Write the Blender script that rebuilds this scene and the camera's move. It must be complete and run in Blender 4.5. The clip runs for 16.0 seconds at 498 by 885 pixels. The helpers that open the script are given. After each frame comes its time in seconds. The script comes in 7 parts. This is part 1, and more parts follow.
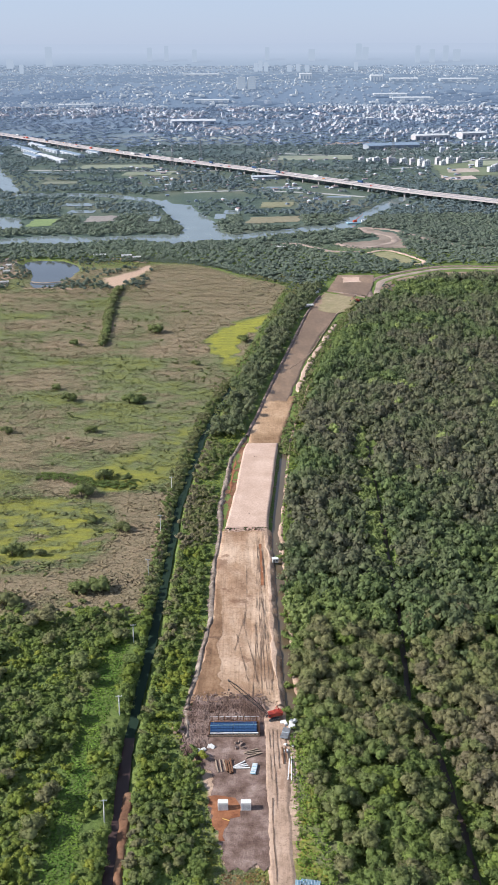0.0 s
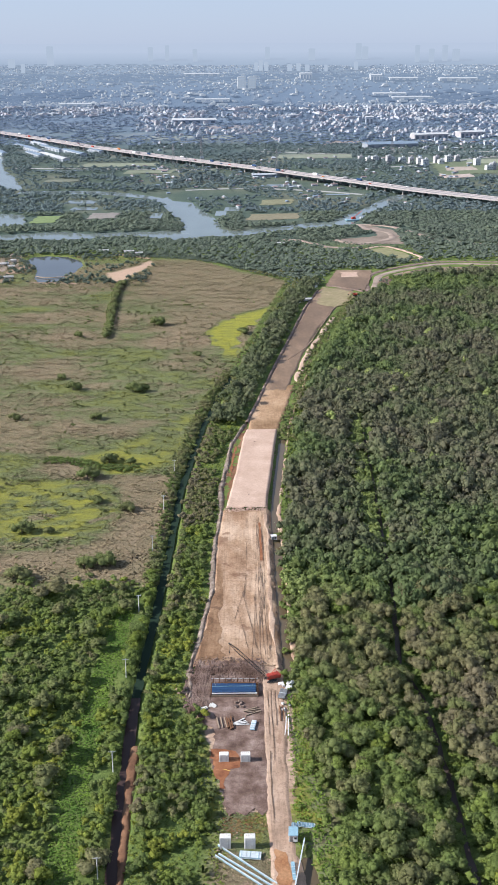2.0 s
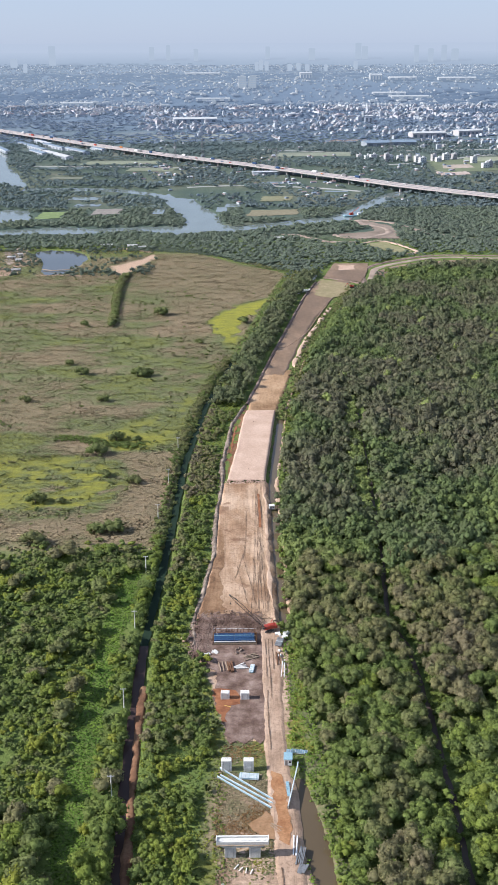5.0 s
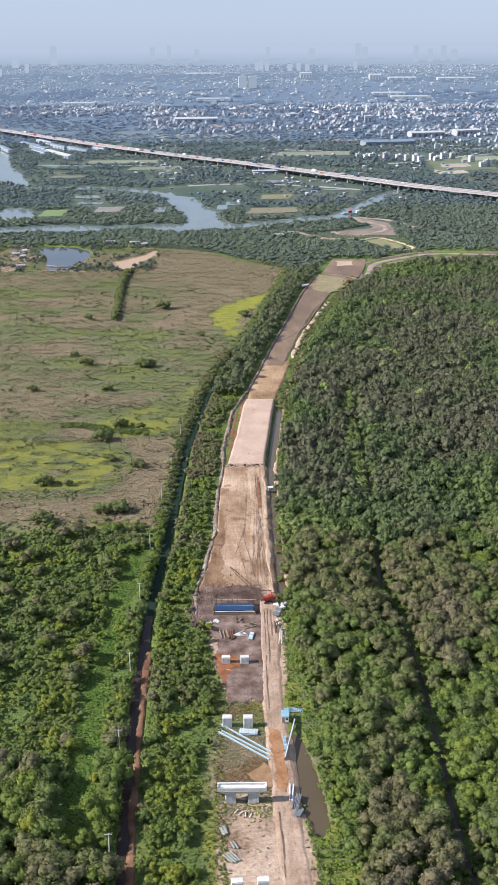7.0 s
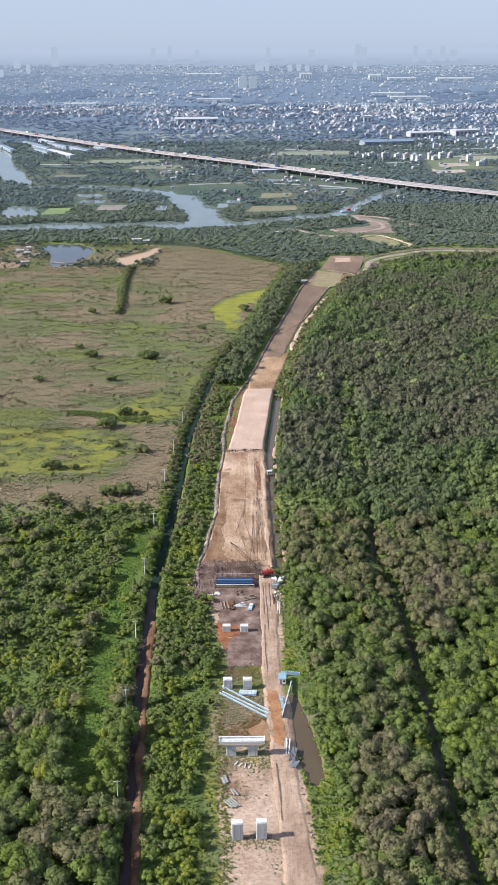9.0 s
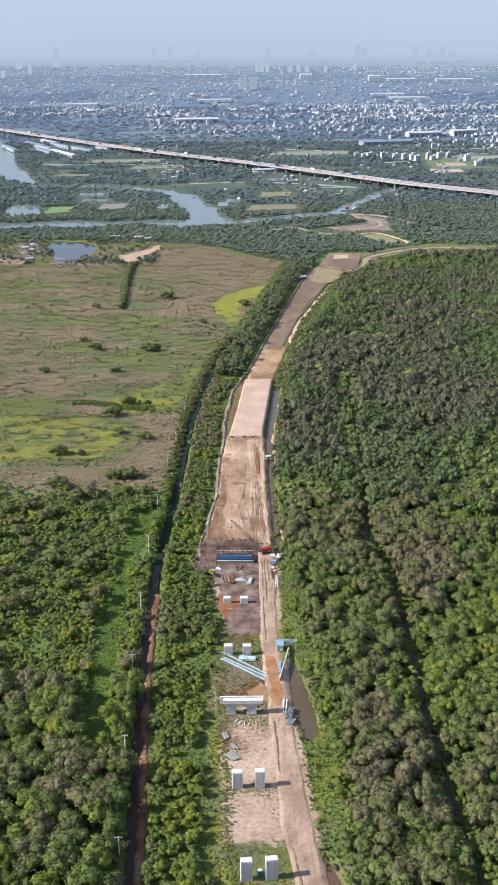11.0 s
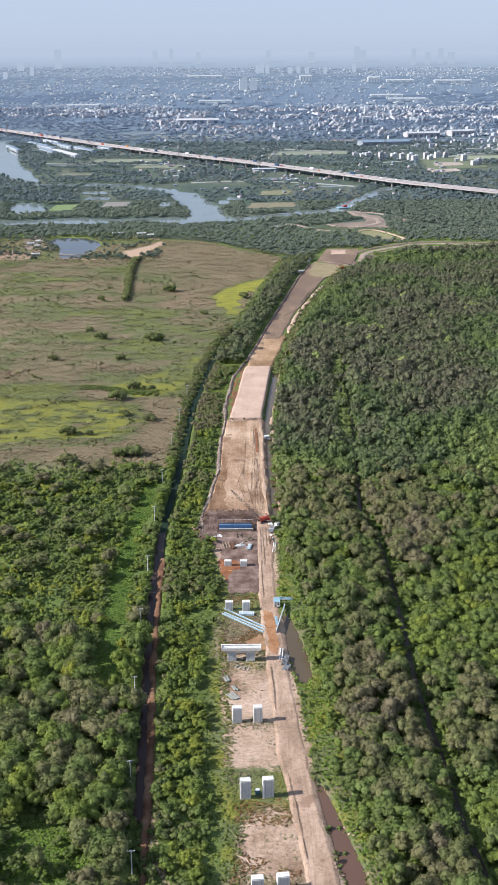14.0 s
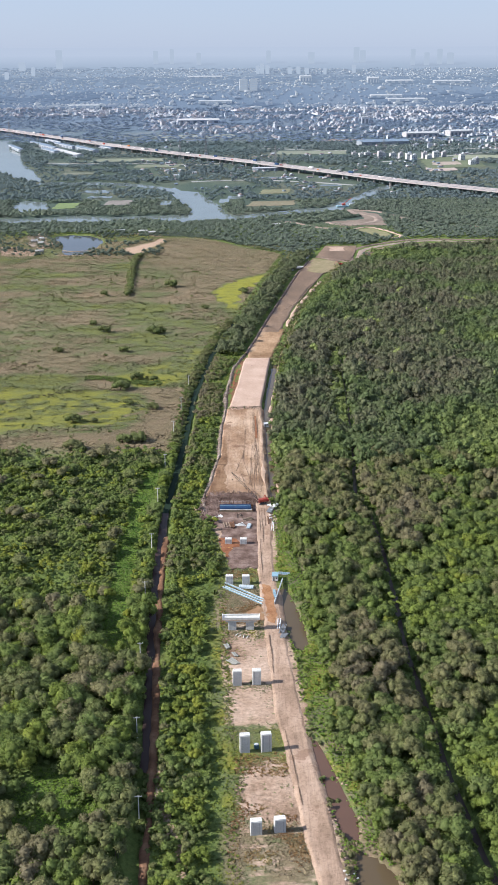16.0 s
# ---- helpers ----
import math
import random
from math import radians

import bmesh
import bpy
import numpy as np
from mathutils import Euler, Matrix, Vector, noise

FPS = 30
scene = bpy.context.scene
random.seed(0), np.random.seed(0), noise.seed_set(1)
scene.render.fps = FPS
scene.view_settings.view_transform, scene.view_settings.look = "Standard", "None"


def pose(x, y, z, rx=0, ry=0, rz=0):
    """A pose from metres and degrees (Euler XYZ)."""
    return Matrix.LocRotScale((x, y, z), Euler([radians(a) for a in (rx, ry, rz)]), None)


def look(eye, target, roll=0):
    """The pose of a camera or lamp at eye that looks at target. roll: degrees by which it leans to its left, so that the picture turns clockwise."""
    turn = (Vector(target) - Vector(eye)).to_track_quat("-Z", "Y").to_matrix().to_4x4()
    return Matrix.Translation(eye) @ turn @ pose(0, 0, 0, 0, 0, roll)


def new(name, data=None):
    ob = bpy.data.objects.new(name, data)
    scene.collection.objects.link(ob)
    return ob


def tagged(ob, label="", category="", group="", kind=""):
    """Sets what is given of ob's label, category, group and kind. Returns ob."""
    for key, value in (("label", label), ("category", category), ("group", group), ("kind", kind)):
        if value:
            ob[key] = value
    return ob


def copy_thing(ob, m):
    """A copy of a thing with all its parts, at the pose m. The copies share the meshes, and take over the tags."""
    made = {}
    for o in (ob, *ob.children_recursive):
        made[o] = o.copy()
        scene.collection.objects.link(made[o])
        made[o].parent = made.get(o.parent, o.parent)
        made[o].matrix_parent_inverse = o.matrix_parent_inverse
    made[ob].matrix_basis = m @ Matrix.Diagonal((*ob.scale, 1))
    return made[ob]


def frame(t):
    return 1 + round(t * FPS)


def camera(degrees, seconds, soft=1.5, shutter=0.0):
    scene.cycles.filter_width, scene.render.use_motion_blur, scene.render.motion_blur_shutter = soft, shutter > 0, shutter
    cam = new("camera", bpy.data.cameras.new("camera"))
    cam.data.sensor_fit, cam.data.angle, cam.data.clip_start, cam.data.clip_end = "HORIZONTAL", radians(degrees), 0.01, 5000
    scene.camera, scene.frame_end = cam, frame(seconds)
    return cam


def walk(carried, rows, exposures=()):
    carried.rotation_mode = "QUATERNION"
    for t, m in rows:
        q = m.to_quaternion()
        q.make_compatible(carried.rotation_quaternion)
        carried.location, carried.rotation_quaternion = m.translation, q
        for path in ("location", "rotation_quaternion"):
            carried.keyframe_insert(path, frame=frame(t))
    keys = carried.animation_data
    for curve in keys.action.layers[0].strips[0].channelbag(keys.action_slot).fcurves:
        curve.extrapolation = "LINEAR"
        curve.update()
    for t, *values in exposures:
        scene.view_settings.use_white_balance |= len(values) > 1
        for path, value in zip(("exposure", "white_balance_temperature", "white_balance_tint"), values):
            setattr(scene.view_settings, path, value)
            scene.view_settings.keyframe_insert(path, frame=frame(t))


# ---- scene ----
# ================= camera and its way =================
cam = camera(26.7, 16.0, soft=1.3)
# seconds, x, y, z, yaw, pitch, roll: a steady backward flight, 221 m above the plain
PATH = [
    (0.0, 0.00, 0.00, 221.00, -0.732, -20.813, -0.173),
    (2.0, 0.02, -23.14, 221.01, -0.708, -20.833, -0.173),
    (4.0, 0.04, -46.47, 221.02, -0.686, -20.843, -0.174),
    (6.0, 0.08, -69.92, 221.03, -0.665, -20.838, -0.175),
    (8.0, 0.11, -93.44, 221.02, -0.646, -20.813, -0.176),
    (10.0, 0.16, -116.99, 221.01, -0.629, -20.771, -0.176),
    (12.0, 0.21, -140.50, 221.00, -0.613, -20.720, -0.177),
    (14.0, 0.26, -163.94, 220.98, -0.599, -20.671, -0.178),
    (16.0, 0.33, -187.24, 220.95, -0.586, -20.643, -0.179),
]
walk(cam, [(t, pose(x, y, z, 0, 0, yaw) @ pose(0, 0, 0, 90 + pitch) @ pose(0, 0, 0, 0, 0, roll)) for t, x, y, z, yaw, pitch, roll in PATH])
scene.view_settings.exposure = 0.5

# ================= sky and sun =================
SUN_ELEVATION = radians(35)
world = bpy.data.worlds.new("sky")
scene.world = world
world.use_nodes = True
wn = world.node_tree.nodes
sky = wn.new("ShaderNodeTexSky")
sky.sky_type = 'NISHITA'
sky.sun_disc = False
sky.sun_elevation = SUN_ELEVATION
sky.sun_rotation = radians(-96)
sky.altitude = 0
sky.air_density = 1.0
sky.dust_density = 0.5
sky.ozone_density = 5.0
wn["Background"].inputs["Strength"].default_value = 0.143
# thin even haze over the whole sky
haze = wn.new("ShaderNodeMix")
haze.data_type = 'RGBA'
haze.inputs[0].default_value = 0.82
haze.inputs[7].default_value = (2.30, 2.80, 3.92, 1)
world.node_tree.links.new(sky.outputs[0], haze.inputs[6])
world.node_tree.links.new(haze.outputs[2], wn["Background"].inputs["Color"])
sun = new("sun", bpy.data.lights.new("sun", 'SUN'))
sun.data.energy = 6.0
sun.data.angle = radians(0.6)
sun.data.color = (1.0, 0.94, 0.89)
sun.matrix_world = look((-300, -32, 300 * math.tan(SUN_ELEVATION)), (0, 0, 0))


# ================= materials =================
def material(name):
    m = bpy.data.materials.new(name)
    m.use_nodes = True
    return m, m.node_tree.nodes, m.node_tree.links


def ramp(nodes, stops, mode='LINEAR'):
    r = nodes.new("ShaderNodeValToRGB")
    r.color_ramp.interpolation = mode
    el = r.color_ramp.elements
    while len(el) < len(stops):
        el.new(0.5)
    for e, (at, c) in zip(el, stops):
        e.position, e.color = at, (*c, 1)
    return r


def noise_node(nodes, links, scale, detail=4.0, rough=0.55, coord="Position", stretch=None):
    n = nodes.new("ShaderNodeTexNoise")
    n.inputs["Scale"].default_value = scale
    n.inputs["Detail"].default_value = detail
    n.inputs["Roughness"].default_value = rough
    if coord == "Position":
        g = nodes.new("ShaderNodeNewGeometry")
        src = g.outputs["Position"]
    else:
        g = nodes.new("ShaderNodeTexCoord")
        src = g.outputs["Object"]
    if stretch:
        mp = nodes.new("ShaderNodeMapping")
        mp.inputs["Scale"].default_value = stretch
        links.new(src, mp.inputs["Vector"])
        src = mp.outputs["Vector"]
    links.new(src, n.inputs["Vector"])
    return n


def math_node(nodes, links, op, a, b=None):
    n = nodes.new("ShaderNodeMath")
    n.operation = op
    for k, v in enumerate((a, b)):
        if v is None:
            continue
        if isinstance(v, (int, float)):
            n.inputs[k].default_value = v
        else:
            links.new(v, n.inputs[k])
    return n.outputs[0]


def mix_node(nodes, links, fac, a, b, blend='MIX'):
    n = nodes.new("ShaderNodeMix")
    n.data_type, n.blend_type = 'RGBA', blend
    for key, v in ((0, fac), (6, a), (7, b)):
        if isinstance(v, (int, float)):
            n.inputs[key].default_value = v
        elif isinstance(v, tuple):
            n.inputs[key].default_value = (*v, 1)
        else:
            links.new(v, n.inputs[key])
    return n.outputs[2]


def surface(name, stops, scale, fine, rough=0.9, bump=0.2, spec=0.2, metal=0.0, coord="Position", stretch=None, depth=0.1):
    """A plain worn surface: a coarse noise picks the colour, a fine one varies it and gives relief."""
    m, n, l = material(name)
    b = n["Principled BSDF"]
    coarse = noise_node(n, l, scale, 5, 0.6, coord, stretch)
    small = noise_node(n, l, fine, 4, 0.65, coord, stretch)
    r = ramp(n, stops)
    l.new(coarse.outputs["Fac"], r.inputs["Fac"])
    v = ramp(n, [(0.25, (0.62, 0.62, 0.62)), (0.75, (1.0, 1.0, 1.0))])
    l.new(small.outputs["Fac"], v.inputs["Fac"])
    l.new(mix_node(n, l, 1.0, r.outputs["Color"], v.outputs["Color"], 'MULTIPLY'), b.inputs["Base Color"])
    b.inputs["Roughness"].default_value = rough
    b.inputs["Metallic"].default_value = metal
    b.inputs["Specular IOR Level"].default_value = spec
    if bump:
        bp = n.new("ShaderNodeBump")
        bp.inputs["Strength"].default_value = bump
        bp.inputs["Distance"].default_value = depth
        l.new(small.outputs["Fac"], bp.inputs["Height"])
        l.new(bp.outputs["Normal"], b.inputs["Normal"])
    return m


def plain(name, colour, rough=0.6, metal=0.0, spec=0.4, vary=0.25, fine=3.0):
    lo = tuple(c * (1 - vary) for c in colour)
    return surface(name, [(0.3, lo), (0.7, colour)], fine * 0.3, fine, rough, 0.1, spec, metal, "Object", None, 0.02)


def leafage(name, stops, vary=0.5, rough=0.75, patch=0.08, through_=0.35, grain=1.6):
    """Foliage: the attribute 'tone' picks the kind of green, every leaf cluster differs a little."""
    m, n, l = material(name)
    b = n["Principled BSDF"]
    at = n.new("ShaderNodeAttribute")
    at.attribute_name = "tone"
    g = n.new("ShaderNodeNewGeometry")
    oi = n.new("ShaderNodeObjectInfo")
    wide = noise_node(n, l, patch, 3, 0.6)
    tone = math_node(n, l, 'ADD', at.outputs["Fac"], math_node(n, l, 'MULTIPLY', math_node(n, l, 'SUBTRACT', wide.outputs["Fac"], 0.5), 0.30))
    tone = math_node(n, l, 'ADD', tone, math_node(n, l, 'MULTIPLY', math_node(n, l, 'SUBTRACT', oi.outputs["Random"], 0.5), 0.12))
    r = ramp(n, stops)
    l.new(tone, r.inputs["Fac"])
    fleck = ramp(n, [(0.0, (1 - vary,) * 3), (0.6, (1.0, 1.0, 1.0)), (1.0, (1 + vary * 0.5, 1 + vary * 0.5, 1 + vary * 0.3))])
    l.new(g.outputs["Random Per Island"], fleck.inputs["Fac"])
    col = mix_node(n, l, 1.0, r.outputs["Color"], fleck.outputs["Color"], 'MULTIPLY')
    # leaf sprays vary by noise; shade in the hollows is painted into the colour
    spray = noise_node(n, l, grain, 4, 0.75)
    hollow_shade = ramp(n, [(0.32, (0.74, 0.76, 0.78)), (0.5, (0.97, 0.97, 0.96)), (0.68, (1.22, 1.20, 1.10))])
    l.new(spray.outputs["Fac"], hollow_shade.inputs["Fac"])
    col = mix_node(n, l, 1.0, col, hollow_shade.outputs["Color"], 'MULTIPLY')
    bp = n.new("ShaderNodeBump")
    bp.inputs["Strength"].default_value = 0.5
    bp.inputs["Distance"].default_value = 0.4 / grain
    l.new(spray.outputs["Fac"], bp.inputs["Height"])
    l.new(bp.outputs["Normal"], b.inputs["Normal"])
    l.new(col, b.inputs["Base Color"])
    b.inputs["Roughness"].default_value = rough
    b.inputs["Specular IOR Level"].default_value = 0.15
    tl = n.new("ShaderNodeBsdfTranslucent")
    l.new(col, tl.inputs["Color"])
    ms = n.new("ShaderNodeMixShader")
    ms.inputs[0].default_value = through_
    l.new(b.outputs[0], ms.inputs[1])
    l.new(tl.outputs[0], ms.inputs[2])
    l.new(ms.outputs[0], n["Material Output"].inputs["Surface"])
    return m


# leaf colours of the farther canopy, greyed and blued to paint in haze
CANOPY = leafage("canopy_leaf_hazed", [(0.0, (0.178, 0.172, 0.122)), (0.25, (0.164, 0.180, 0.110)), (0.5, (0.140, 0.190, 0.088)), (0.75, (0.172, 0.228, 0.082)), (1.0, (0.28, 0.34, 0.13))], 0.30, 0.85, 0.03, 0.44, 0.9)
LEAF = leafage("foliage", [(0.0, (0.226, 0.202, 0.132)), (0.25, (0.212, 0.214, 0.106)), (0.5, (0.160, 0.216, 0.074)),
                           (0.75, (0.196, 0.256, 0.060)), (1.0, (0.275, 0.305, 0.060))], 0.30, through_=0.46)
LUSH = leafage("lush_grass", [(0.0, (0.10, 0.15, 0.045)), (0.5, (0.105, 0.205, 0.042)), (1.0, (0.19, 0.29, 0.05))], 0.22, 0.8, 0.15, 0.3, 2.0)
# distance haze is mixed into these three leaf colours, bluer the farther off
RIVER_LEAF = leafage("river_woods_leaf_hazed", [(0.0, (0.112, 0.140, 0.122)), (0.5, (0.134, 0.170, 0.132)), (1.0, (0.19, 0.220, 0.145))], 0.25, 0.85, 0.02, 0.25, 0.5)
FAR_LEAF = leafage("distant_woods_hazed", [(0.0, (0.112, 0.150, 0.170)), (0.5, (0.130, 0.174, 0.182)), (1.0, (0.176, 0.216, 0.195))], 0.2, 0.9, 0.01, 0.2, 0.5)
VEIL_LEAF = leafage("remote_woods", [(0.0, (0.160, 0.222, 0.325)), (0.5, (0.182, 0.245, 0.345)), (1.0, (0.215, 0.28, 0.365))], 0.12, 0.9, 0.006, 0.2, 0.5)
REED = leafage("reed_grass", [(0.0, (0.305, 0.240, 0.160)), (0.3, (0.242, 0.204, 0.128)), (0.55, (0.172, 0.196, 0.096)), (0.8, (0.218, 0.218, 0.050)), (1.0, (0.30, 0.30, 0.05))], 0.28, 0.85, 0.05, 0.12)
RUSTY = leafage("rusty_dry_grass", [(0.0, (0.20, 0.105, 0.055)), (0.5, (0.27, 0.175, 0.085)), (1.0, (0.20, 0.215, 0.07))], 0.35, 0.9, 0.2, 0.15, 2.0)
BARK = surface("bark", [(0.3, (0.10, 0.08, 0.06)), (0.7, (0.17, 0.14, 0.11))], 2, 14, 0.9, 0.4)

PALE_SAND = surface("pale_fill_sand", [(0.36, (0.45, 0.325, 0.255)), (0.62, (0.55, 0.41, 0.33))], 0.06, 1.2, 0.95, 0.3, 0.1)


def tracked_earth(name, stops, patch, dark, track=0.5, rough=0.95):
    """Bare worked earth: drying patches with crisp edges, clods, and streaks left by wheels along the works."""
    m, n, l = material(name)
    b = n["Principled BSDF"]
    wide = noise_node(n, l, patch, 8, 0.68, stretch=(1, 0.6, 1))
    r = ramp(n, stops)
    l.new(wide.outputs["Fac"], r.inputs["Fac"])
    streak = noise_node(n, l, 1.1, 5, 0.7, stretch=(1.0, 0.05, 1))
    sr = ramp(n, [(0.36, (1 - track, 1 - track, 1 - track)), (0.47, (0.92, 0.92, 0.92)), (0.6, (1.06, 1.06, 1.05))])
    l.new(streak.outputs["Fac"], sr.inputs["Fac"])
    col = mix_node(n, l, 0.55, r.outputs["Color"], sr.outputs["Color"], 'MULTIPLY')
    clod = noise_node(n, l, 0.9, 8, 0.72)
    cr = ramp(n, [(0.33, (0.58, 0.56, 0.54)), (0.45, (0.92, 0.92, 0.92)), (0.62, (1.08, 1.08, 1.08))])
    l.new(clod.outputs["Fac"], cr.inputs["Fac"])
    col = mix_node(n, l, 0.9, col, cr.outputs["Color"], 'MULTIPLY')
    # damp stains
    damp = noise_node(n, l, patch * 0.7, 6, 0.6)
    dr = ramp(n, [(0.40, (1, 1, 1)), (0.37, (0, 0, 0))][::-1])
    l.new(damp.outputs["Fac"], dr.inputs["Fac"])
    inv = math_node(n, l, 'SUBTRACT', 1.0, dr.outputs["Color"])
    col = mix_node(n, l, math_node(n, l, 'MULTIPLY', inv, 0.7), col, dark)
    l.new(col, b.inputs["Base Color"])
    b.inputs["Roughness"].default_value = rough
    b.inputs["Specular IOR Level"].default_value = 0.12
    bp = n.new("ShaderNodeBump")
    bp.inputs["Strength"].default_value = 0.8
    bp.inputs["Distance"].default_value = 0.25
    l.new(clod.outputs["Fac"], bp.inputs["Height"])
    l.new(bp.outputs["Normal"], b.inputs["Normal"])
    return m


DIRT = tracked_earth("orange_fill_dirt", [(0.36, (0.205, 0.125, 0.078)), (0.45, (0.275, 0.178, 0.116)), (0.52, (0.345, 0.240, 0.165)), (0.62, (0.455, 0.335, 0.245))], 0.06, (0.15, 0.085, 0.055), 0.38)
TAN_DIRT = tracked_earth("tan_fill_dirt", [(0.36, (0.19, 0.118, 0.068)), (0.46, (0.275, 0.178, 0.108)), (0.56, (0.36, 0.245, 0.155)), (0.66, (0.44, 0.32, 0.22))], 0.035, (0.13, 0.078, 0.05), 0.2)
SAND = tracked_earth("packed_sand", [(0.36, (0.25, 0.175, 0.128)), (0.48, (0.34, 0.243, 0.18)), (0.62, (0.43, 0.318, 0.245))], 0.09, (0.22, 0.14, 0.10), 0.35)
WET = surface("wet_brown_silt", [(0.36, (0.145, 0.095, 0.058)), (0.52, (0.20, 0.132, 0.082)), (0.66, (0.28, 0.19, 0.12))], 0.03, 0.5, 0.6, 0.2, 0.4, stretch=(1, 0.4, 1))
RUBBLE = surface("grey_mud_rubble", [(0.34, (0.14, 0.10, 0.085)), (0.5, (0.22, 0.165, 0.14)), (0.66, (0.31, 0.245, 0.21))], 0.25, 2.4, 0.95, 0.8, 0.1, depth=0.4)
BUND = surface("pale_grey_dried_mud", [(0.34, (0.13, 0.10, 0.08)), (0.5, (0.235, 0.19, 0.155)), (0.66, (0.36, 0.305, 0.26))], 0.35, 2.4, 0.95, 0.8, 0.1, depth=0.4)
HAUL = surface("haul_road_mud", [(0.35, (0.22, 0.175, 0.145)), (0.62, (0.38, 0.305, 0.255))], 0.05, 0.6, 0.9, 0.3)
MUD = surface("trampled_mauve_mud", [(0.32, (0.095, 0.060, 0.047)), (0.45, (0.155, 0.104, 0.085)), (0.56, (0.228, 0.163, 0.138)), (0.68, (0.31, 0.235, 0.205))], 0.16, 1.6, 0.9, 0.8, 0.15, depth=0.4)
RED_SOIL = surface("red_laterite", [(0.3, (0.17, 0.065, 0.034)), (0.5, (0.25, 0.105, 0.052)), (0.7, (0.33, 0.15, 0.08))], 0.3, 2, 0.9, 0.4)
CONCRETE = surface("cast_concrete", [(0.3, (0.58, 0.58, 0.575)), (0.7, (0.70, 0.70, 0.685))], 0.4, 3.0, 0.85, 0.2, 0.2, coord="Object", depth=0.03)
WHITE_CONCRETE = surface("pale_concrete", [(0.3, (0.62, 0.62, 0.60)), (0.7, (0.72, 0.72, 0.70))], 0.4, 3.0, 0.85, 0.1, 0.2, coord="Object", depth=0.03)
WEATHERED = plain("weathered_grey_concrete", (0.36, 0.37, 0.34), 0.9)
STEEL = plain("grey_steel", (0.34, 0.35, 0.36), 0.5, 0.6)
DARK = plain("dark_steel", (0.05, 0.05, 0.055), 0.6, 0.3)
RUST = plain("rusty_steel", (0.20, 0.10, 0.055), 0.85, 0.2)
BLUE = plain("blue_paint", (0.026, 0.08, 0.19), 0.45)
CYAN = plain("light_blue_paint", (0.28, 0.46, 0.56), 0.5)
ICE = plain("pale_blue_white_paint", (0.62, 0.70, 0.74), 0.5)
RED = plain("red_paint", (0.44, 0.055, 0.032), 0.5)
WHITE = plain("white_paint", (0.78, 0.79, 0.80), 0.5)
TIMBER = plain("weathered_timber", (0.34, 0.26, 0.19), 0.85)
RUBBER = plain("rubber", (0.03, 0.03, 0.03), 0.8)
ASPHALT = surface("viaduct_asphalt", [(0.3, (0.26, 0.25, 0.26)), (0.7, (0.32, 0.30, 0.31))], 0.02, 0.4, 0.8, 0, 0.3)
DECK_EDGE = plain("viaduct_concrete", (0.46, 0.43, 0.43), 0.8)


def water(name, colour, rough=0.06, ripple=0.12, shine=0.5):
    m, n, l = material(name)
    b = n["Principled BSDF"]
    k = noise_node(n, l, 0.02, 3)
    r = ramp(n, [(0.3, tuple(c * 0.85 for c in colour)), (0.7, tuple(c * 1.15 for c in colour))])
    l.new(k.outputs["Fac"], r.inputs["Fac"])
    l.new(r.outputs["Color"], b.inputs["Base Color"])
    b.inputs["Roughness"].default_value = rough
    b.inputs["IOR"].default_value = 1.33
    b.inputs["Specular IOR Level"].default_value = shine
    w = noise_node(n, l, 0.6, 3)
    bp = n.new("ShaderNodeBump")
    bp.inputs["Strength"].default_value = ripple
    bp.inputs["Distance"].default_value = 0.05
    l.new(w.outputs["Fac"], bp.inputs["Height"])
    l.new(bp.outputs["Normal"], b.inputs["Normal"])
    return m


RIVER = water("river_water", (0.135, 0.165, 0.160), 0.1, 0.12, 0.32)
POND = water("pond_water", (0.06, 0.07, 0.075), 0.08, 0.12, 0.4)
MUDDY = water("muddy_water", (0.088, 0.066, 0.040), 0.12)
# tree shade over the canal is put into the dark colour, reflection nearly off
BLACK_WATER = water("shaded_canal_water", (0.018, 0.032, 0.022), 0.5, 0.2, 0.03)
FOREST_WATER = water("forest_ditch_water", (0.060, 0.046, 0.040), 0.3, 0.2, 0.2)
# red-brown water, its colour darkened to paint in the shade of bank trees
RED_WATER = water("shaded_red_ditch_water", (0.045, 0.030, 0.028), 0.25, 0.2, 0.15)


# ================= mesh helpers =================
def link_mesh(name, verts, faces, mat, parent=None, smooth=False, tone=None):
    me = bpy.data.meshes.new(name)
    me.from_pydata([tuple(v) for v in verts], [], [tuple(f) for f in faces])
    me.validate()
    if smooth:
        me.polygons.foreach_set("use_smooth", [True] * len(me.polygons))
    me.materials.append(mat)
    ob = new(name, me)
    if parent:
        ob.parent = parent
    return ob


def part(name, bm, mat, parent, label=""):
    me = bpy.data.meshes.new(name)
    bm.to_mesh(me)
    bm.free()
    me.materials.append(mat)
    ob = new(name, me)
    ob.parent = parent
    return tagged(ob, label)


def add_box(bm, cx, cy, cz, sx, sy, sz, m=None, bevel=0.0):
    """A box by its middle and size; bevel rounds its edges."""
    made = bmesh.ops.create_cube(bm, size=1.0)["verts"]
    mat = Matrix.Translation((cx, cy, cz)) @ Matrix.Diagonal((sx, sy, sz, 1))
    bmesh.ops.transform(bm, matrix=(m @ mat) if m else mat, verts=made)
    if bevel:
        edges = list({e for v in made for e in v.link_edges})
        bmesh.ops.bevel(bm, geom=edges, offset=bevel, segments=1, affect='EDGES')
    return bm


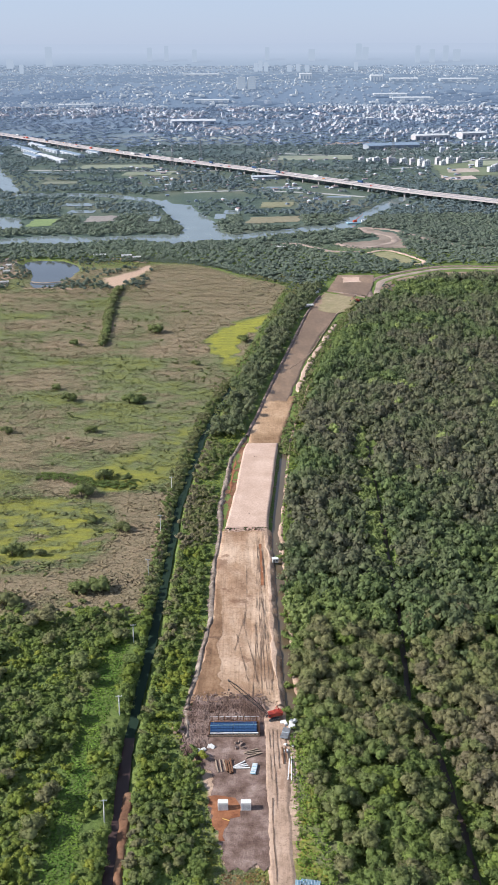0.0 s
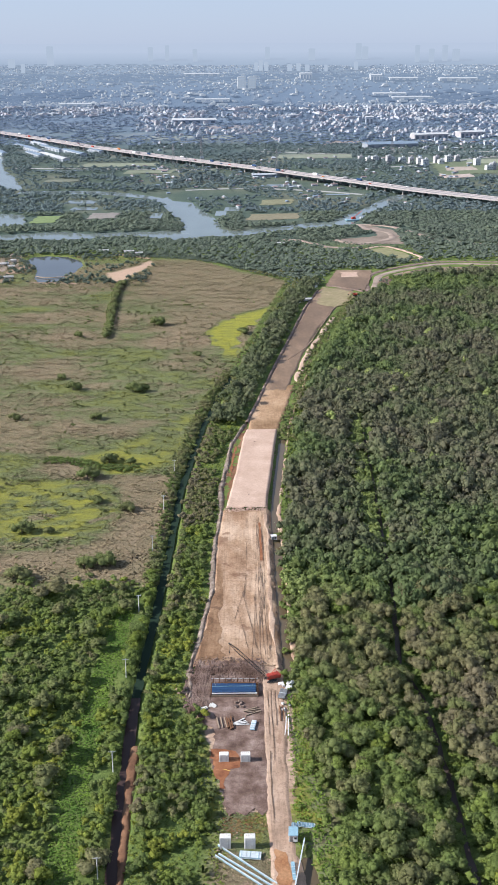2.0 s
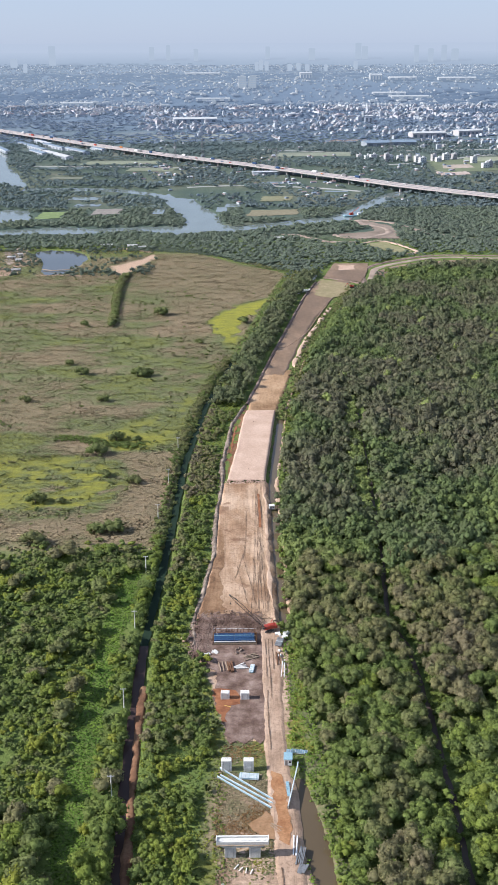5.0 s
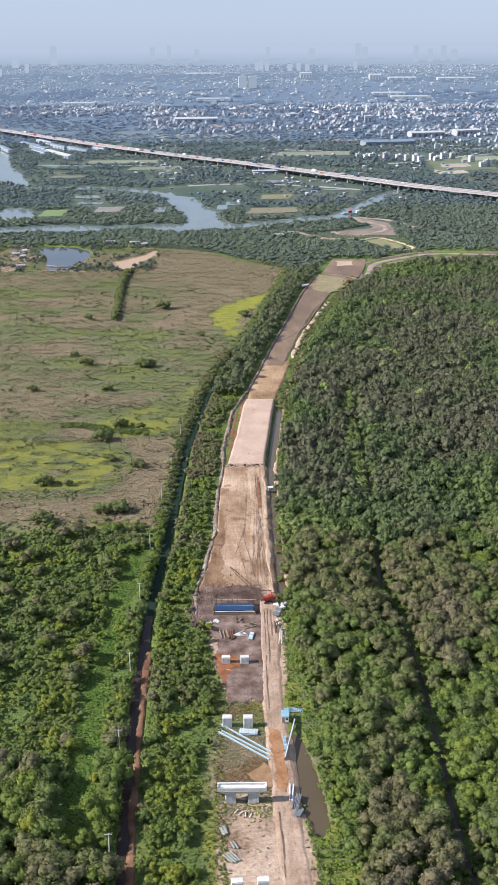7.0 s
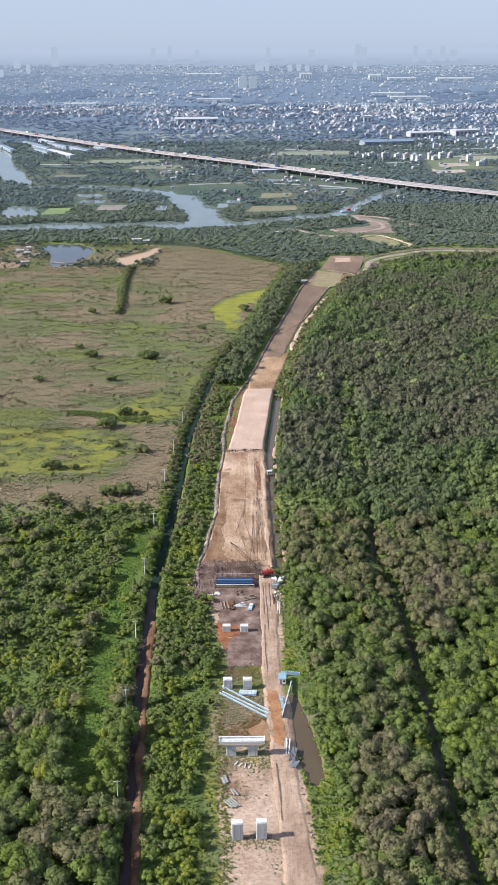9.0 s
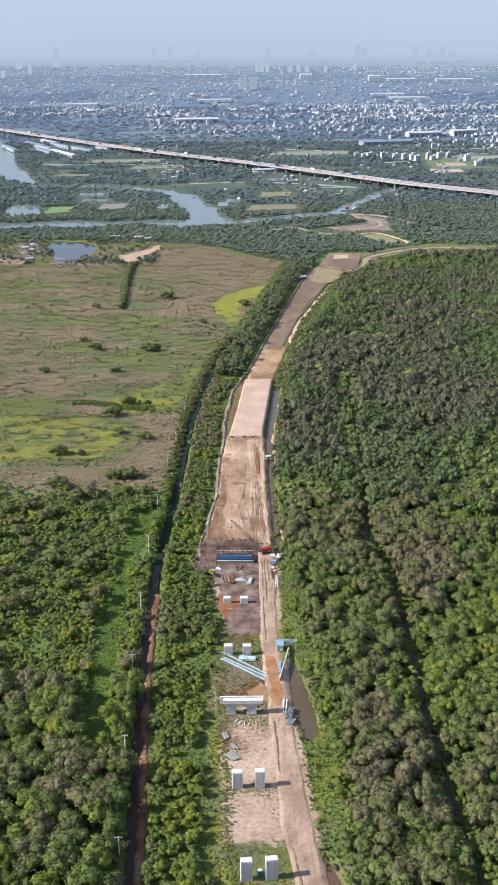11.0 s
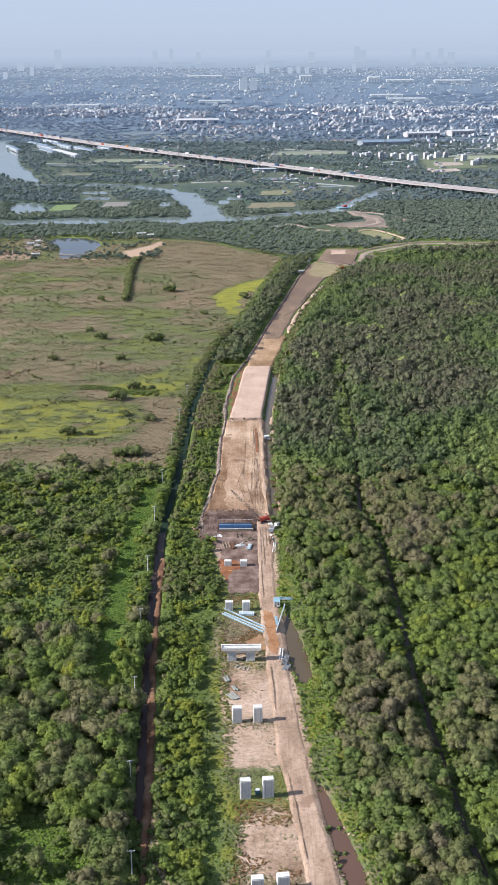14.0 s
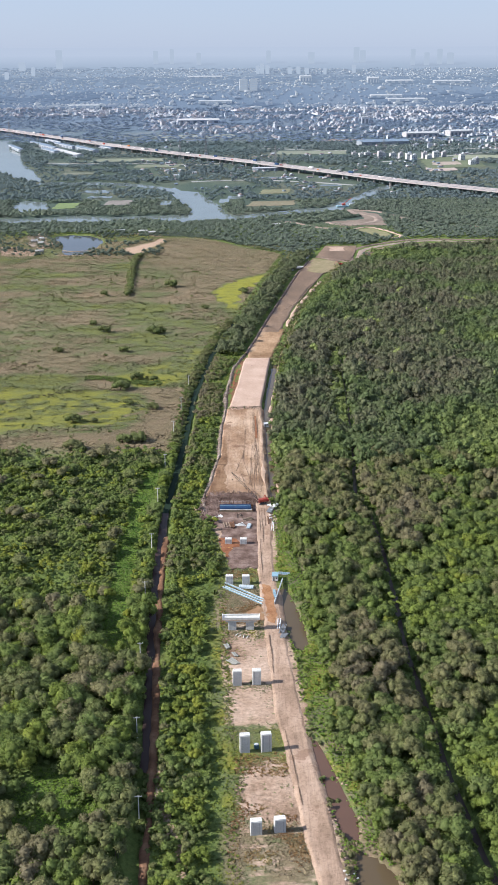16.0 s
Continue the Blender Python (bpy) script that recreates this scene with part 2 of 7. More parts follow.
def add_rod(bm, a, b, r0, r1=None, seg=8):
    """A tapered rod from a to b."""
    a, b = Vector(a), Vector(b)
    d = b - a
    m = Matrix.Translation((a + b) / 2) @ d.to_track_quat('Z', 'Y').to_matrix().to_4x4()
    bmesh.ops.create_cone(bm, cap_ends=True, segments=seg, radius1=r0, radius2=r0 if r1 is None else r1, depth=d.length, matrix=m)
    return bm


def box(cx, cy, cz, sx, sy, sz, bevel=0.0, m=None):
    return add_box(bmesh.new(), cx, cy, cz, sx, sy, sz, m, bevel)


def rod(a, b, r0, r1=None, seg=8):
    return add_rod(bmesh.new(), a, b, r0, r1, seg)


def empty(name, m, label, category, group=""):
    ob = new(name)
    ob.matrix_world = m
    return tagged(ob, label, category, group)


# ================= plan =================
# edges of the fill along the valley axis y
FILL_Y = [300, 317, 338, 376, 420, 458, 484, 554, 585, 631, 696, 751, 815, 889, 953, 990]
FILL_W = [-17, -18, -15, -10.7, -10.3, -7.6, -8.5, -2.9, 4.4, 13.1, 24.3, 34.6, 46.4, 60.2, 74.7, 86]
FILL_E = [15.5, 15.1, 14.8, 14.3, 14.7, 14.6, 16.5, 22.5, 25.5, 33, 44.5, 55, 69.5, 91, 112, 128]
ROAD_Y = [-60, 0, 45, 68, 105, 131, 151, 182, 210, 240, 305, 335]
ROAD_W = [46, 31, 22.8, 19.5, 16.0, 12.9, 12.2, 10.9, 9.8, 9.2, 9.2, 7.6]
ROAD_E = [54, 39, 29.4, 27.4, 23.0, 21.0, 19.6, 17.4, 16.5, 15.0, 15.8, 14.2]
DITCH_Y = [-60, 103, 116, 150, 183, 215, 253, 301, 358, 414, 491, 589, 640, 720]
DITCH_X = [-28, -31.0, -31.6, -33.7, -35.3, -36.5, -37.1, -37.3, -34.3, -32.0, -29.6, -20.5, -12.5, 2]
CUT_Y = [-60, 50, 90, 131, 156, 181, 209, 252, 299, 317, 383, 465, 571, 640]
CUT_X = [78, 72, 68, 66.8, 65.8, 65.6, 66.8, 67.8, 66.5, 61.4, 66.8, 71.6, 76.6, 82]
WOOD_Y = [-60, 46, 72, 91, 115, 142, 169, 191, 215, 241, 271, 304, 358, 423, 516, 603, 693, 803, 880, 960]
WOOD_X = [60, 43, 41, 37, 30, 33, 31, 29, 27, 26, 23, 20.5, 21, 23, 29, 41, 55, 80, 100, 136]
SAND_EDGE_Y = [674, 683, 736, 773, 855]
SAND_EDGE_X = [45, 43, 52.5, 61.5, 83.6]


def fill_w(y): return np.interp(y, FILL_Y, FILL_W)
def fill_e(y): return np.interp(y, FILL_Y, FILL_E)
def slab_w(y): return np.interp(y, [458, 516, 566, 580], [-5.6, 0.4, 4.4, 7.0])
def road_w(y): return np.interp(y, ROAD_Y, ROAD_W)
def road_e(y): return np.interp(y, ROAD_Y, ROAD_E)
def ditch_x(y): return np.interp(y, DITCH_Y, DITCH_X)
def cut_x(y): return np.interp(y, CUT_Y, CUT_X)
def wood_x(y): return np.interp(y, WOOD_Y, WOOD_X)


LAT = np.random.RandomState(5).rand(4, 64, 64)


def field(x, y, size, layer=0):
    """Smooth value noise from 0 to 1 with lumps of about that size."""
    u, v = np.asarray(x, float) / size + 7.3 * layer, np.asarray(y, float) / size + 3.1 * layer
    i, j = np.floor(u).astype(int), np.floor(v).astype(int)
    a, b = u - i, v - j
    a, b = a * a * (3 - 2 * a), b * b * (3 - 2 * b)
    g = LAT[layer % 4]
    return (g[i % 64, j % 64] * (1 - a) * (1 - b) + g[(i + 1) % 64, j % 64] * a * (1 - b)
            + g[i % 64, (j + 1) % 64] * (1 - a) * b + g[(i + 1) % 64, (j + 1) % 64] * a * b)


def fbm(x, y, size, layer=0):
    return 0.55 * field(x, y, size, layer) + 0.28 * field(x, y, size / 2.3, layer + 1) + 0.17 * field(x, y, size / 5.1, layer + 2)


def step(a, b, v):
    t = np.clip((np.asarray(v, float) - a) / (b - a), 0, 1)
    return t * t * (3 - 2 * t)


def inside(x, y, poly, soft=0.0):
    """1 within the polygon, 0 outside it; soft blends over that many metres."""
    x, y = np.asarray(x, float), np.asarray(y, float)
    hit = np.zeros(x.shape, bool)
    near = np.full(x.shape, 1e9)
    for (x0, y0), (x1, y1) in zip(poly, poly[1:] + poly[:1]):
        cross = ((y0 > y) != (y1 > y)) & (x < (x1 - x0) * (y - y0) / (y1 - y0 + 1e-12) + x0)
        hit ^= cross
        t = np.clip(((x - x0) * (x1 - x0) + (y - y0) * (y1 - y0)) / ((x1 - x0) ** 2 + (y1 - y0) ** 2), 0, 1)
        near = np.minimum(near, np.hypot(x - x0 - t * (x1 - x0), y - y0 - t * (y1 - y0)))
    if not soft:
        return hit.astype(float)
    return step(-soft, soft, np.where(hit, near, -near))


POND_SHORE = [(-230, 1114), (-225, 1142), (-211, 1149), (-189, 1144), (-170, 1122), (-163, 1096), (-167, 1060), (-173, 1040), (-175, 1020), (-181, 1006), (-195, 1008), (-203, 1030), (-207, 1068), (-212, 1092)]
BEACH = [(-135, 1054), (-127, 1054), (-117, 1068), (-104, 1087), (-95, 1116), (-89, 1111), (-88, 1093), (-101, 1053), (-111, 1011), (-121, 1006)]
POOL = [(17.3, 219), (20.5, 219), (23.5, 205), (26.0, 190), (27.5, 173), (24.5, 168), (21.5, 172), (18.6, 190), (17.2, 205)]
BROOK = [(24, 115), (26.5, 111), (29.5, 100), (33, 85), (36, 72), (36, 64), (32.5, 62), (30, 68), (27, 85), (24.5, 101)]
BASIN = [(34, 59), (39, 57), (44, 50), (46, 38), (40, 15), (34, 15), (32.5, 44)]
# the river: its north bank from the west, with the loop round to the upper arm, then the south bank back
NORTH_BANK = [(-420, 1290), (-286, 1289), (-248, 1303), (-222, 1313), (-184, 1298), (-150, 1304), (-116, 1311), (-82, 1314), (-70, 1306), (-68, 1355), (-74, 1392), (-88, 1450), (-110, 1568), (-131, 1608), (-188, 1652), (-243, 1668), (-345, 1672)]
UPPER_ARM = [(-345, 1706), (-247, 1706), (-192, 1692), (-133, 1646), (-111, 1614), (-104, 1630), (-95, 1588), (-63, 1567), (-56, 1521), (-39, 1458), (-24, 1399), (-17, 1326), (3, 1310), (24, 1324), (60, 1345), (98, 1374), (123, 1378), (142, 1415), (187, 1504), (232, 1612), (262, 1650)]
SOUTH_BANK = [(275, 1640), (239, 1562), (194, 1474), (171, 1415), (155, 1363), (133, 1346), (96, 1334), (59, 1310), (24, 1287), (3, 1271), (-35, 1277), (-51, 1255), (-70, 1248), (-114, 1276), (-148, 1273), (-180, 1262), (-212, 1252), (-241, 1264), (-279, 1250), (-420, 1256)]
RIVER_SHORE = NORTH_BANK + UPPER_ARM + SOUTH_BANK
LAKE = [(-900, 2650), (-571, 2594), (-556, 2478), (-526, 2356), (-487, 2270), (-451, 2093), (-425, 1991), (-395, 1907), (-370, 1812), (-337, 1699), (-353, 1707), (-386, 1757), (-398, 1757), (-426, 1830), (-450, 1868), (-529, 1930), (-900, 1990)]
LAGOON = [(-337, 1412), (-336, 1450), (-327, 1469), (-293, 1449), (-278, 1389), (-275, 1355), (-295, 1364), (-307, 1343), (-323, 1371)]
YELLOW_FIELD = [(11, 884), (42, 915), (20, 850), (8, 815), (-5, 745), (-24, 793), (-10, 850)]
YELLOW_MEADOW = [(-230, 400), (-220, 512), (-122, 500), (-106, 505), (-82, 501), (-62, 488), (-56, 462), (-72, 428), (-107, 418)]
GLADE = [(-92, 536), (-69, 548), (-49, 537), (-50, 512), (-70, 508), (-80, 520)]
REED_BELT = [(-66, 508), (-34, 508), (-34, 432), (-44, 404), (-110, 392), (-112, 410), (-74, 420), (-54, 440), (-58, 470)]
YELLOW_STRIP = [(-88, 528), (-52, 574), (-33, 639), (-28, 600), (-42, 517)]
BROWN_FIELD = [(-108, 992), (-84, 1105), (-49, 1126), (6, 1048), (58, 999), (36, 905), (-11, 862), (-30, 800), (-70, 900)]
FAR_PAD = [(88, 985), (104, 1056), (141, 1056), (134, 1010), (123, 962)]


def ground_height(x, y):
    """Height of the one ground sheet: canals cut in, fill raised, a gentle unevenness."""
    x, y = np.asarray(x, float), np.asarray(y, float)
    h = 0.5 * (fbm(x, y, 30, 0) - 0.5) + 0.35 * (fbm(x, y, 7, 1) - 0.5)
    h *= step(5200, 900, y)
    d = np.abs(x - ditch_x(y))
    h -= 2.0 * step(4.2, 1.6, d) * step(730, 690, y)
    h -= 1.3 * step(2.6, 0.8, np.abs(x - cut_x(y))) * step(630, 560, y)
    for poly, deep in ((POOL, 1.6), (BROOK, 1.6), (BASIN, 1.6)):
        h -= deep * inside(x, y, poly, 1.2)
    h -= 2.0 * inside(x, y, POND_SHORE, 4) + 2.0 * inside(x, y, BEACH, 3) * 0.0
    for poly in (RIVER_SHORE, LAKE, LAGOON):
        h -= 2.5 * inside(x, y, poly, 5)
    # side canal east of the fill
    h -= 1.5 * step(3.0, 1.2, np.abs(x - fill_e(y) - 4.0)) * step(305, 320, y) * step(575, 555, y)
    h -= 1.2 * step(5.0, 2.5, np.abs(x - np.interp(y, [780, 814, 849, 919, 950], [72, 84, 96, 113, 120]))) * step(775, 800, y) * step(955, 940, y)
    return h


def sag(d):
    """Beyond 4.1 km the plain is drawn in closer and raised to fit the camera's view, with the earth's curve: a point
    truly d metres off stands at this distance and height.
    """
    d = np.asarray(d, float)
    r = np.where(d > 4100, 4100 + 520 * (1 - 4100 / np.maximum(d, 1)), d)
    drop = 221 + np.maximum(d - 4100, 0) ** 2 / 14.8e6
    return r, np.where(d > 4100, 221 - drop * r / np.maximum(d, 1), 0.0), np.where(d > 4100, r / np.maximum(d, 1), 1.0)


# ---- the ground sheet ----
def grow(a, b, first, factor):
    out, s, v = [], first, a
    while v < b:
        v += s
        s *= factor
        out.append(min(v, b))
    return out


gx = list(np.arange(-64, 84.4, 1.5)) + list(np.arange(86, 330, 5.0)) + grow(330, 3200, 8, 1.12)
gx = [-v for v in grow(260, 3200, 8, 1.12)][::-1] + list(np.arange(-260, -64, 4.0)) + gx
gy = list(np.arange(-700, 30, 40.0)) + list(np.arange(30, 620, 2.8)) + list(np.arange(620, 1140, 5.0)) + list(np.arange(1140, 1700, 9.0)) + list(np.arange(1700, 4100, 24.0))
gd = [4100 / (1 - k / 40) for k in range(38)] + [58000, 64000]
GX, GY = np.meshgrid(np.array(gx), np.array(gy + gd))
far_r, far_z, far_k = sag(GY)
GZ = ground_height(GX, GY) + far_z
# the last row is lifted to camera height as painted haze over the horizon
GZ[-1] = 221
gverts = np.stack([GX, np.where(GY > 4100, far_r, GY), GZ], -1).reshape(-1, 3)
nx, ny = len(gx), len(gy) + len(gd)
base = (np.arange(ny - 1)[:, None] * nx + np.arange(nx - 1)[None, :]).reshape(-1)
gquads = np.stack([base, base + 1, base + nx + 1, base + nx], 1)


def fast_mesh(name, verts, quads, mats, tone=None, tris=None, index=None, smooth=False, normals=None):
    """A mesh straight from arrays; tone is a value per vertex, index a material slot per face."""
    me = bpy.data.meshes.new(name)
    quads = np.asarray(quads, np.int32).reshape(-1, 4)
    tris = np.zeros((0, 3), np.int32) if tris is None else np.asarray(tris, np.int32).reshape(-1, 3)
    me.vertices.add(len(verts))
    me.vertices.foreach_set("co", np.asarray(verts, np.float32).ravel())
    loops = np.concatenate([quads.ravel(), tris.ravel()])
    me.loops.add(len(loops))
    me.loops.foreach_set("vertex_index", loops.astype(np.int32))
    total = np.concatenate([np.full(len(quads), 4), np.full(len(tris), 3)]).astype(np.int32)
    me.polygons.add(len(total))
    me.polygons.foreach_set("loop_start", np.concatenate([[0], np.cumsum(total)[:-1]]).astype(np.int32))
    me.polygons.foreach_set("loop_total", total)
    for m in mats:
        me.materials.append(m)
    if index is not None:
        me.polygons.foreach_set("material_index", np.asarray(index, np.int32))
    if smooth:
        me.polygons.foreach_set("use_smooth", np.ones(len(total), bool))
    else:
        me.polygons.foreach_set("use_smooth", np.zeros(len(total), bool))
    for key, values in (tone or {}).items():
        me.attributes.new(key, 'FLOAT', 'POINT').data.foreach_set("value", np.asarray(values, np.float32).ravel())
    me.update(calc_edges=True)
    if normals is not None:
        me.polygons.foreach_set("use_smooth", np.ones(len(total), bool))
        me.attributes.new("custom_normal", 'FLOAT_VECTOR', 'POINT').data.foreach_set("vector", np.asarray(normals, np.float32).ravel())
    return me


# what covers the ground, as weights: reed tone, bare earth, open meadow, distance of the plain
MEADOW_E = np.interp(GY, [380, 414, 491, 589, 656, 720, 781, 884, 960, 1009, 1065, 1126], [-37.5, -35.5, -33, -24, -14, -2, 8, 27, 40, 50, 0, -49])
meadow = (step(-2, 2, MEADOW_E - GX) * step(372, 392, GY + 12 * (fbm(GX, GY, 30, 2) - 0.5)) * step(1150, 1090, GY)).clip(0, 1)


def reed_tone(x, y):
    """0 dry brown reed, 0.5 green, 1 yellow grass."""
    v = 0.13 + 1.1 * (fbm(x, y * 1.6, 45, 3) - 0.30) + 0.16 * step(760, 660, y) * step(-110, -60, x) * step(520, 560, y)
    v = v + 0.3 * (fbm(x, y * 2.5, 11, 1) - 0.5)
    v = np.minimum(v, 0.60)
    v = v + (0.80 - v) * inside(x, y, YELLOW_MEADOW, 9) * (0.6 + 0.4 * step(0.4, 0.55, fbm(x, y * 1.4, 7, 2))) * step(0.22, 0.38, fbm(x, y * 1.5, 20, 0) + 0.25 * (fbm(x, y * 2, 6, 1) - 0.5))
    v = v + (0.80 - v) * inside(x, y, GLADE, 4)
    v = v + (0.02 + 0.3 * (fbm(x, y, 9, 2) - 0.3) - v) * inside(x, y, REED_BELT, 5)
    v = v + (0.78 - v) * inside(x, y, YELLOW_STRIP, 8) * step(0.36, 0.6, fbm(x, y, 16, 2))
    v = v + (0.88 - v) * step(0.35, 0.7, inside(x, y, YELLOW_FIELD, 10) + 2.0 * (fbm(x, y, 10, 1) - 0.45)) * np.minimum(1, 4 * inside(x, y, YELLOW_FIELD, 14))
    v = v + (0.06 + 0.25 * fbm(x, y, 20, 1) - v) * inside(x, y, BROWN_FIELD, 8)
    v = v + (0.46 - v) * step(60, 0, np.hypot((x + 88) / 1.4, y - 905)) * 0.8
    return np.clip(v, 0, 1)


bare = inside(GX, GY, BEACH, 4)
earth = np.maximum(bare, 0.0)
land = step(1150, 1260, GY)
GROUND, n, l = material("plain_ground")
b = n["Principled BSDF"]
a_tone, a_meadow, a_bare, a_far, a_soil, a_remote = [n.new("ShaderNodeAttribute") for _ in range(6)]
for node, key in ((a_tone, "reed"), (a_meadow, "meadow"), (a_bare, "bare"), (a_far, "land"), (a_soil, "soil"), (a_remote, "remote_haze")):
    node.attribute_name = key
broad = noise_node(n, l, 0.05, 6, 0.65)
blade = noise_node(n, l, 0.75, 6, 0.75, stretch=(0.8, 1.0, 1))
lane = noise_node(n, l, 0.16, 4, 0.6, stretch=(0.5, 1.6, 1))
tone = math_node(n, l, 'ADD', a_tone.outputs["Fac"], math_node(n, l, 'MULTIPLY', math_node(n, l, 'SUBTRACT', lane.outputs["Fac"], 0.5), 0.7))
reeds = ramp(n, [(0.0, (0.245, 0.192, 0.126)), (0.3, (0.192, 0.164, 0.100)), (0.5, (0.134, 0.158, 0.074)), (0.8, (0.192, 0.194, 0.044)), (1.0, (0.29, 0.29, 0.048))])
l.new(tone, reeds.inputs["Fac"])
under = ramp(n, [(0.3, (0.075, 0.11, 0.035)), (0.5, (0.11, 0.155, 0.045)), (0.7, (0.165, 0.195, 0.06))])
l.new(broad.outputs["Fac"], under.inputs["Fac"])
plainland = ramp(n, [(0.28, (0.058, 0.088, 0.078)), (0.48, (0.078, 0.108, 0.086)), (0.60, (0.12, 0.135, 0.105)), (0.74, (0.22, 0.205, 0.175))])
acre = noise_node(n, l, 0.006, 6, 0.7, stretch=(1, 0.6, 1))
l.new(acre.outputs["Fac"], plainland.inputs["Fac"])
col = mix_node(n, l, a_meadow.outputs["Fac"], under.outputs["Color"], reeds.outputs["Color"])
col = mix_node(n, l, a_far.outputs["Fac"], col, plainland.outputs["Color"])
# haze is painted in: the ground colour turns blue with distance
remote_haze = ramp(n, [(0.3, (0.118, 0.168, 0.235)), (0.5, (0.138, 0.19, 0.255)), (0.72, (0.20, 0.245, 0.29))])
l.new(acre.outputs["Fac"], remote_haze.inputs["Fac"])
col = mix_node(n, l, a_remote.outputs["Fac"], col, remote_haze.outputs["Color"])
soil = ramp(n, [(0.34, (0.22, 0.145, 0.10)), (0.46, (0.37, 0.265, 0.195)), (0.62, (0.48, 0.36, 0.28))])
l.new(broad.outputs["Fac"], soil.inputs["Fac"])
edge = math_node(n, l, 'ADD', a_soil.outputs["Fac"], math_node(n, l, 'MULTIPLY', math_node(n, l, 'SUBTRACT', lane.outputs["Fac"], 0.5), 1.1))
edge = math_node(n, l, 'MULTIPLY', math_node(n, l, 'SUBTRACT', edge, 0.42), 7.0)
n_clamp = n.new("ShaderNodeClamp")
l.new(edge, n_clamp.inputs["Value"])
col = mix_node(n, l, n_clamp.outputs[0], col, soil.outputs["Color"])
col = mix_node(n, l, a_bare.outputs["Fac"], col, (0.42, 0.30, 0.222))
grainy = ramp(n, [(0.34, (0.62, 0.64, 0.62)), (0.5, (0.90, 0.90, 0.90)), (0.64, (1.12, 1.12, 1.12))])
l.new(blade.outputs["Fac"], grainy.inputs["Fac"])
l.new(mix_node(n, l, 1.0, col, grainy.outputs["Color"], 'MULTIPLY'), b.inputs["Base Color"])
# beyond four kilometres haze is painted in: emitted colour takes over toward the bright horizon
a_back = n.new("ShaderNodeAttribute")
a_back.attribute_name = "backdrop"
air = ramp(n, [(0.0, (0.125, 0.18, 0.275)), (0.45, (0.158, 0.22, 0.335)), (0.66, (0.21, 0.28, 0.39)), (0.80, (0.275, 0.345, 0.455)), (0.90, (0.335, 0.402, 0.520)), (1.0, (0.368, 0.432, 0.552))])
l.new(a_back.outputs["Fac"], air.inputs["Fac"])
haze_glow = n.new("ShaderNodeEmission")
l.new(air.outputs["Color"], haze_glow.inputs["Color"])
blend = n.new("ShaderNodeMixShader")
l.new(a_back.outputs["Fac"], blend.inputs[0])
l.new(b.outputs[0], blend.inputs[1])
l.new(haze_glow.outputs[0], blend.inputs[2])
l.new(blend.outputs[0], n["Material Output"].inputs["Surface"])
b.inputs["Roughness"].default_value = 0.95
b.inputs["Specular IOR Level"].default_value = 0.1
bp = n.new("ShaderNodeBump")
bp.inputs["Strength"].default_value = 0.8
bp.inputs["Distance"].default_value = 0.6
l.new(blade.outputs["Fac"], bp.inputs["Height"])
l.new(bp.outputs["Normal"], b.inputs["Normal"])

# bare working ground west of the access road, round the piers and the fill
soil_w = step(-6, 0, GX - np.interp(GY, [40, 60, 97, 123, 157, 180, 200, 235, 275, 300], [2, 1, 1, -3, -4, -5, 2, -3, -8, -16])) * step(4, 0, GX - road_e(GY) - 1.5)
soil_w = soil_w * step(20, 45, GY) * step(312, 300, GY) * (0.44 + 0.5 * step(300, 240, np.abs(GY - 330) + 200) + 0.25 * step(25, 5, np.abs(GY - 135)) + 0.3 * step(22, 5, np.abs(GY - 84)) + 0.4 * step(28, 6, np.abs(GY - 165)) - 0.35 * step(14, 4, np.abs(GY - 225)) - 0.2 * step(10, 3, np.abs(GY - 110)))
soil_w = np.maximum(soil_w, 0.7 * step(2.5, 1.0, np.abs(GX - np.interp(GY, [-50, 45, 56, 70, 86, 104], [-8, -16, -17.5, -21.6, -26, -30]))) * step(110, 100, GY))
# grassy verges of the works: yellow-green weeds, with rust-brown dry grass about the piers
verge = step(-9, -4, GX - np.interp(GY, [40, 60, 97, 123, 157, 180, 200, 235, 275, 300], [2, 1, 1, -3, -4, -5, -4, -3, -8, -16])) * step(6, 2, GX - np.interp(GY, WOOD_Y, WOOD_X)) * step(0, 30, GY) * step(318, 306, GY)


def verge_tone(x, y):
    v = 0.60 + 0.75 * (fbm(x, y, 9, 1) - 0.45) + 0.25 * (fbm(x, y, 3, 2) - 0.5)
    return np.clip(v - 0.5 * step(24, 10, np.abs(y - 203)) * step(12, 8, x) - 0.38 * step(80, 60, y) - 0.12 * step(0, 2, x - road_e(y)) * step(0.9, 0.6, v), 0, 0.9)


me = fast_mesh("ground", gverts, gquads, [GROUND], {"reed": np.where(verge > 0, verge_tone(GX, GY), reed_tone(GX, GY)), "meadow": np.maximum(meadow, verge), "bare": bare, "land": land, "soil": soil_w, "remote_haze": step(1900, 3400, GY), "backdrop": np.where(GY > 4000, 0.15 + 0.85 * (1 - 4000 / np.maximum(GY, 4000)) ** 0.6, 0.0)}, smooth=True)
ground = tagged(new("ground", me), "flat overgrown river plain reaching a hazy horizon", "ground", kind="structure")


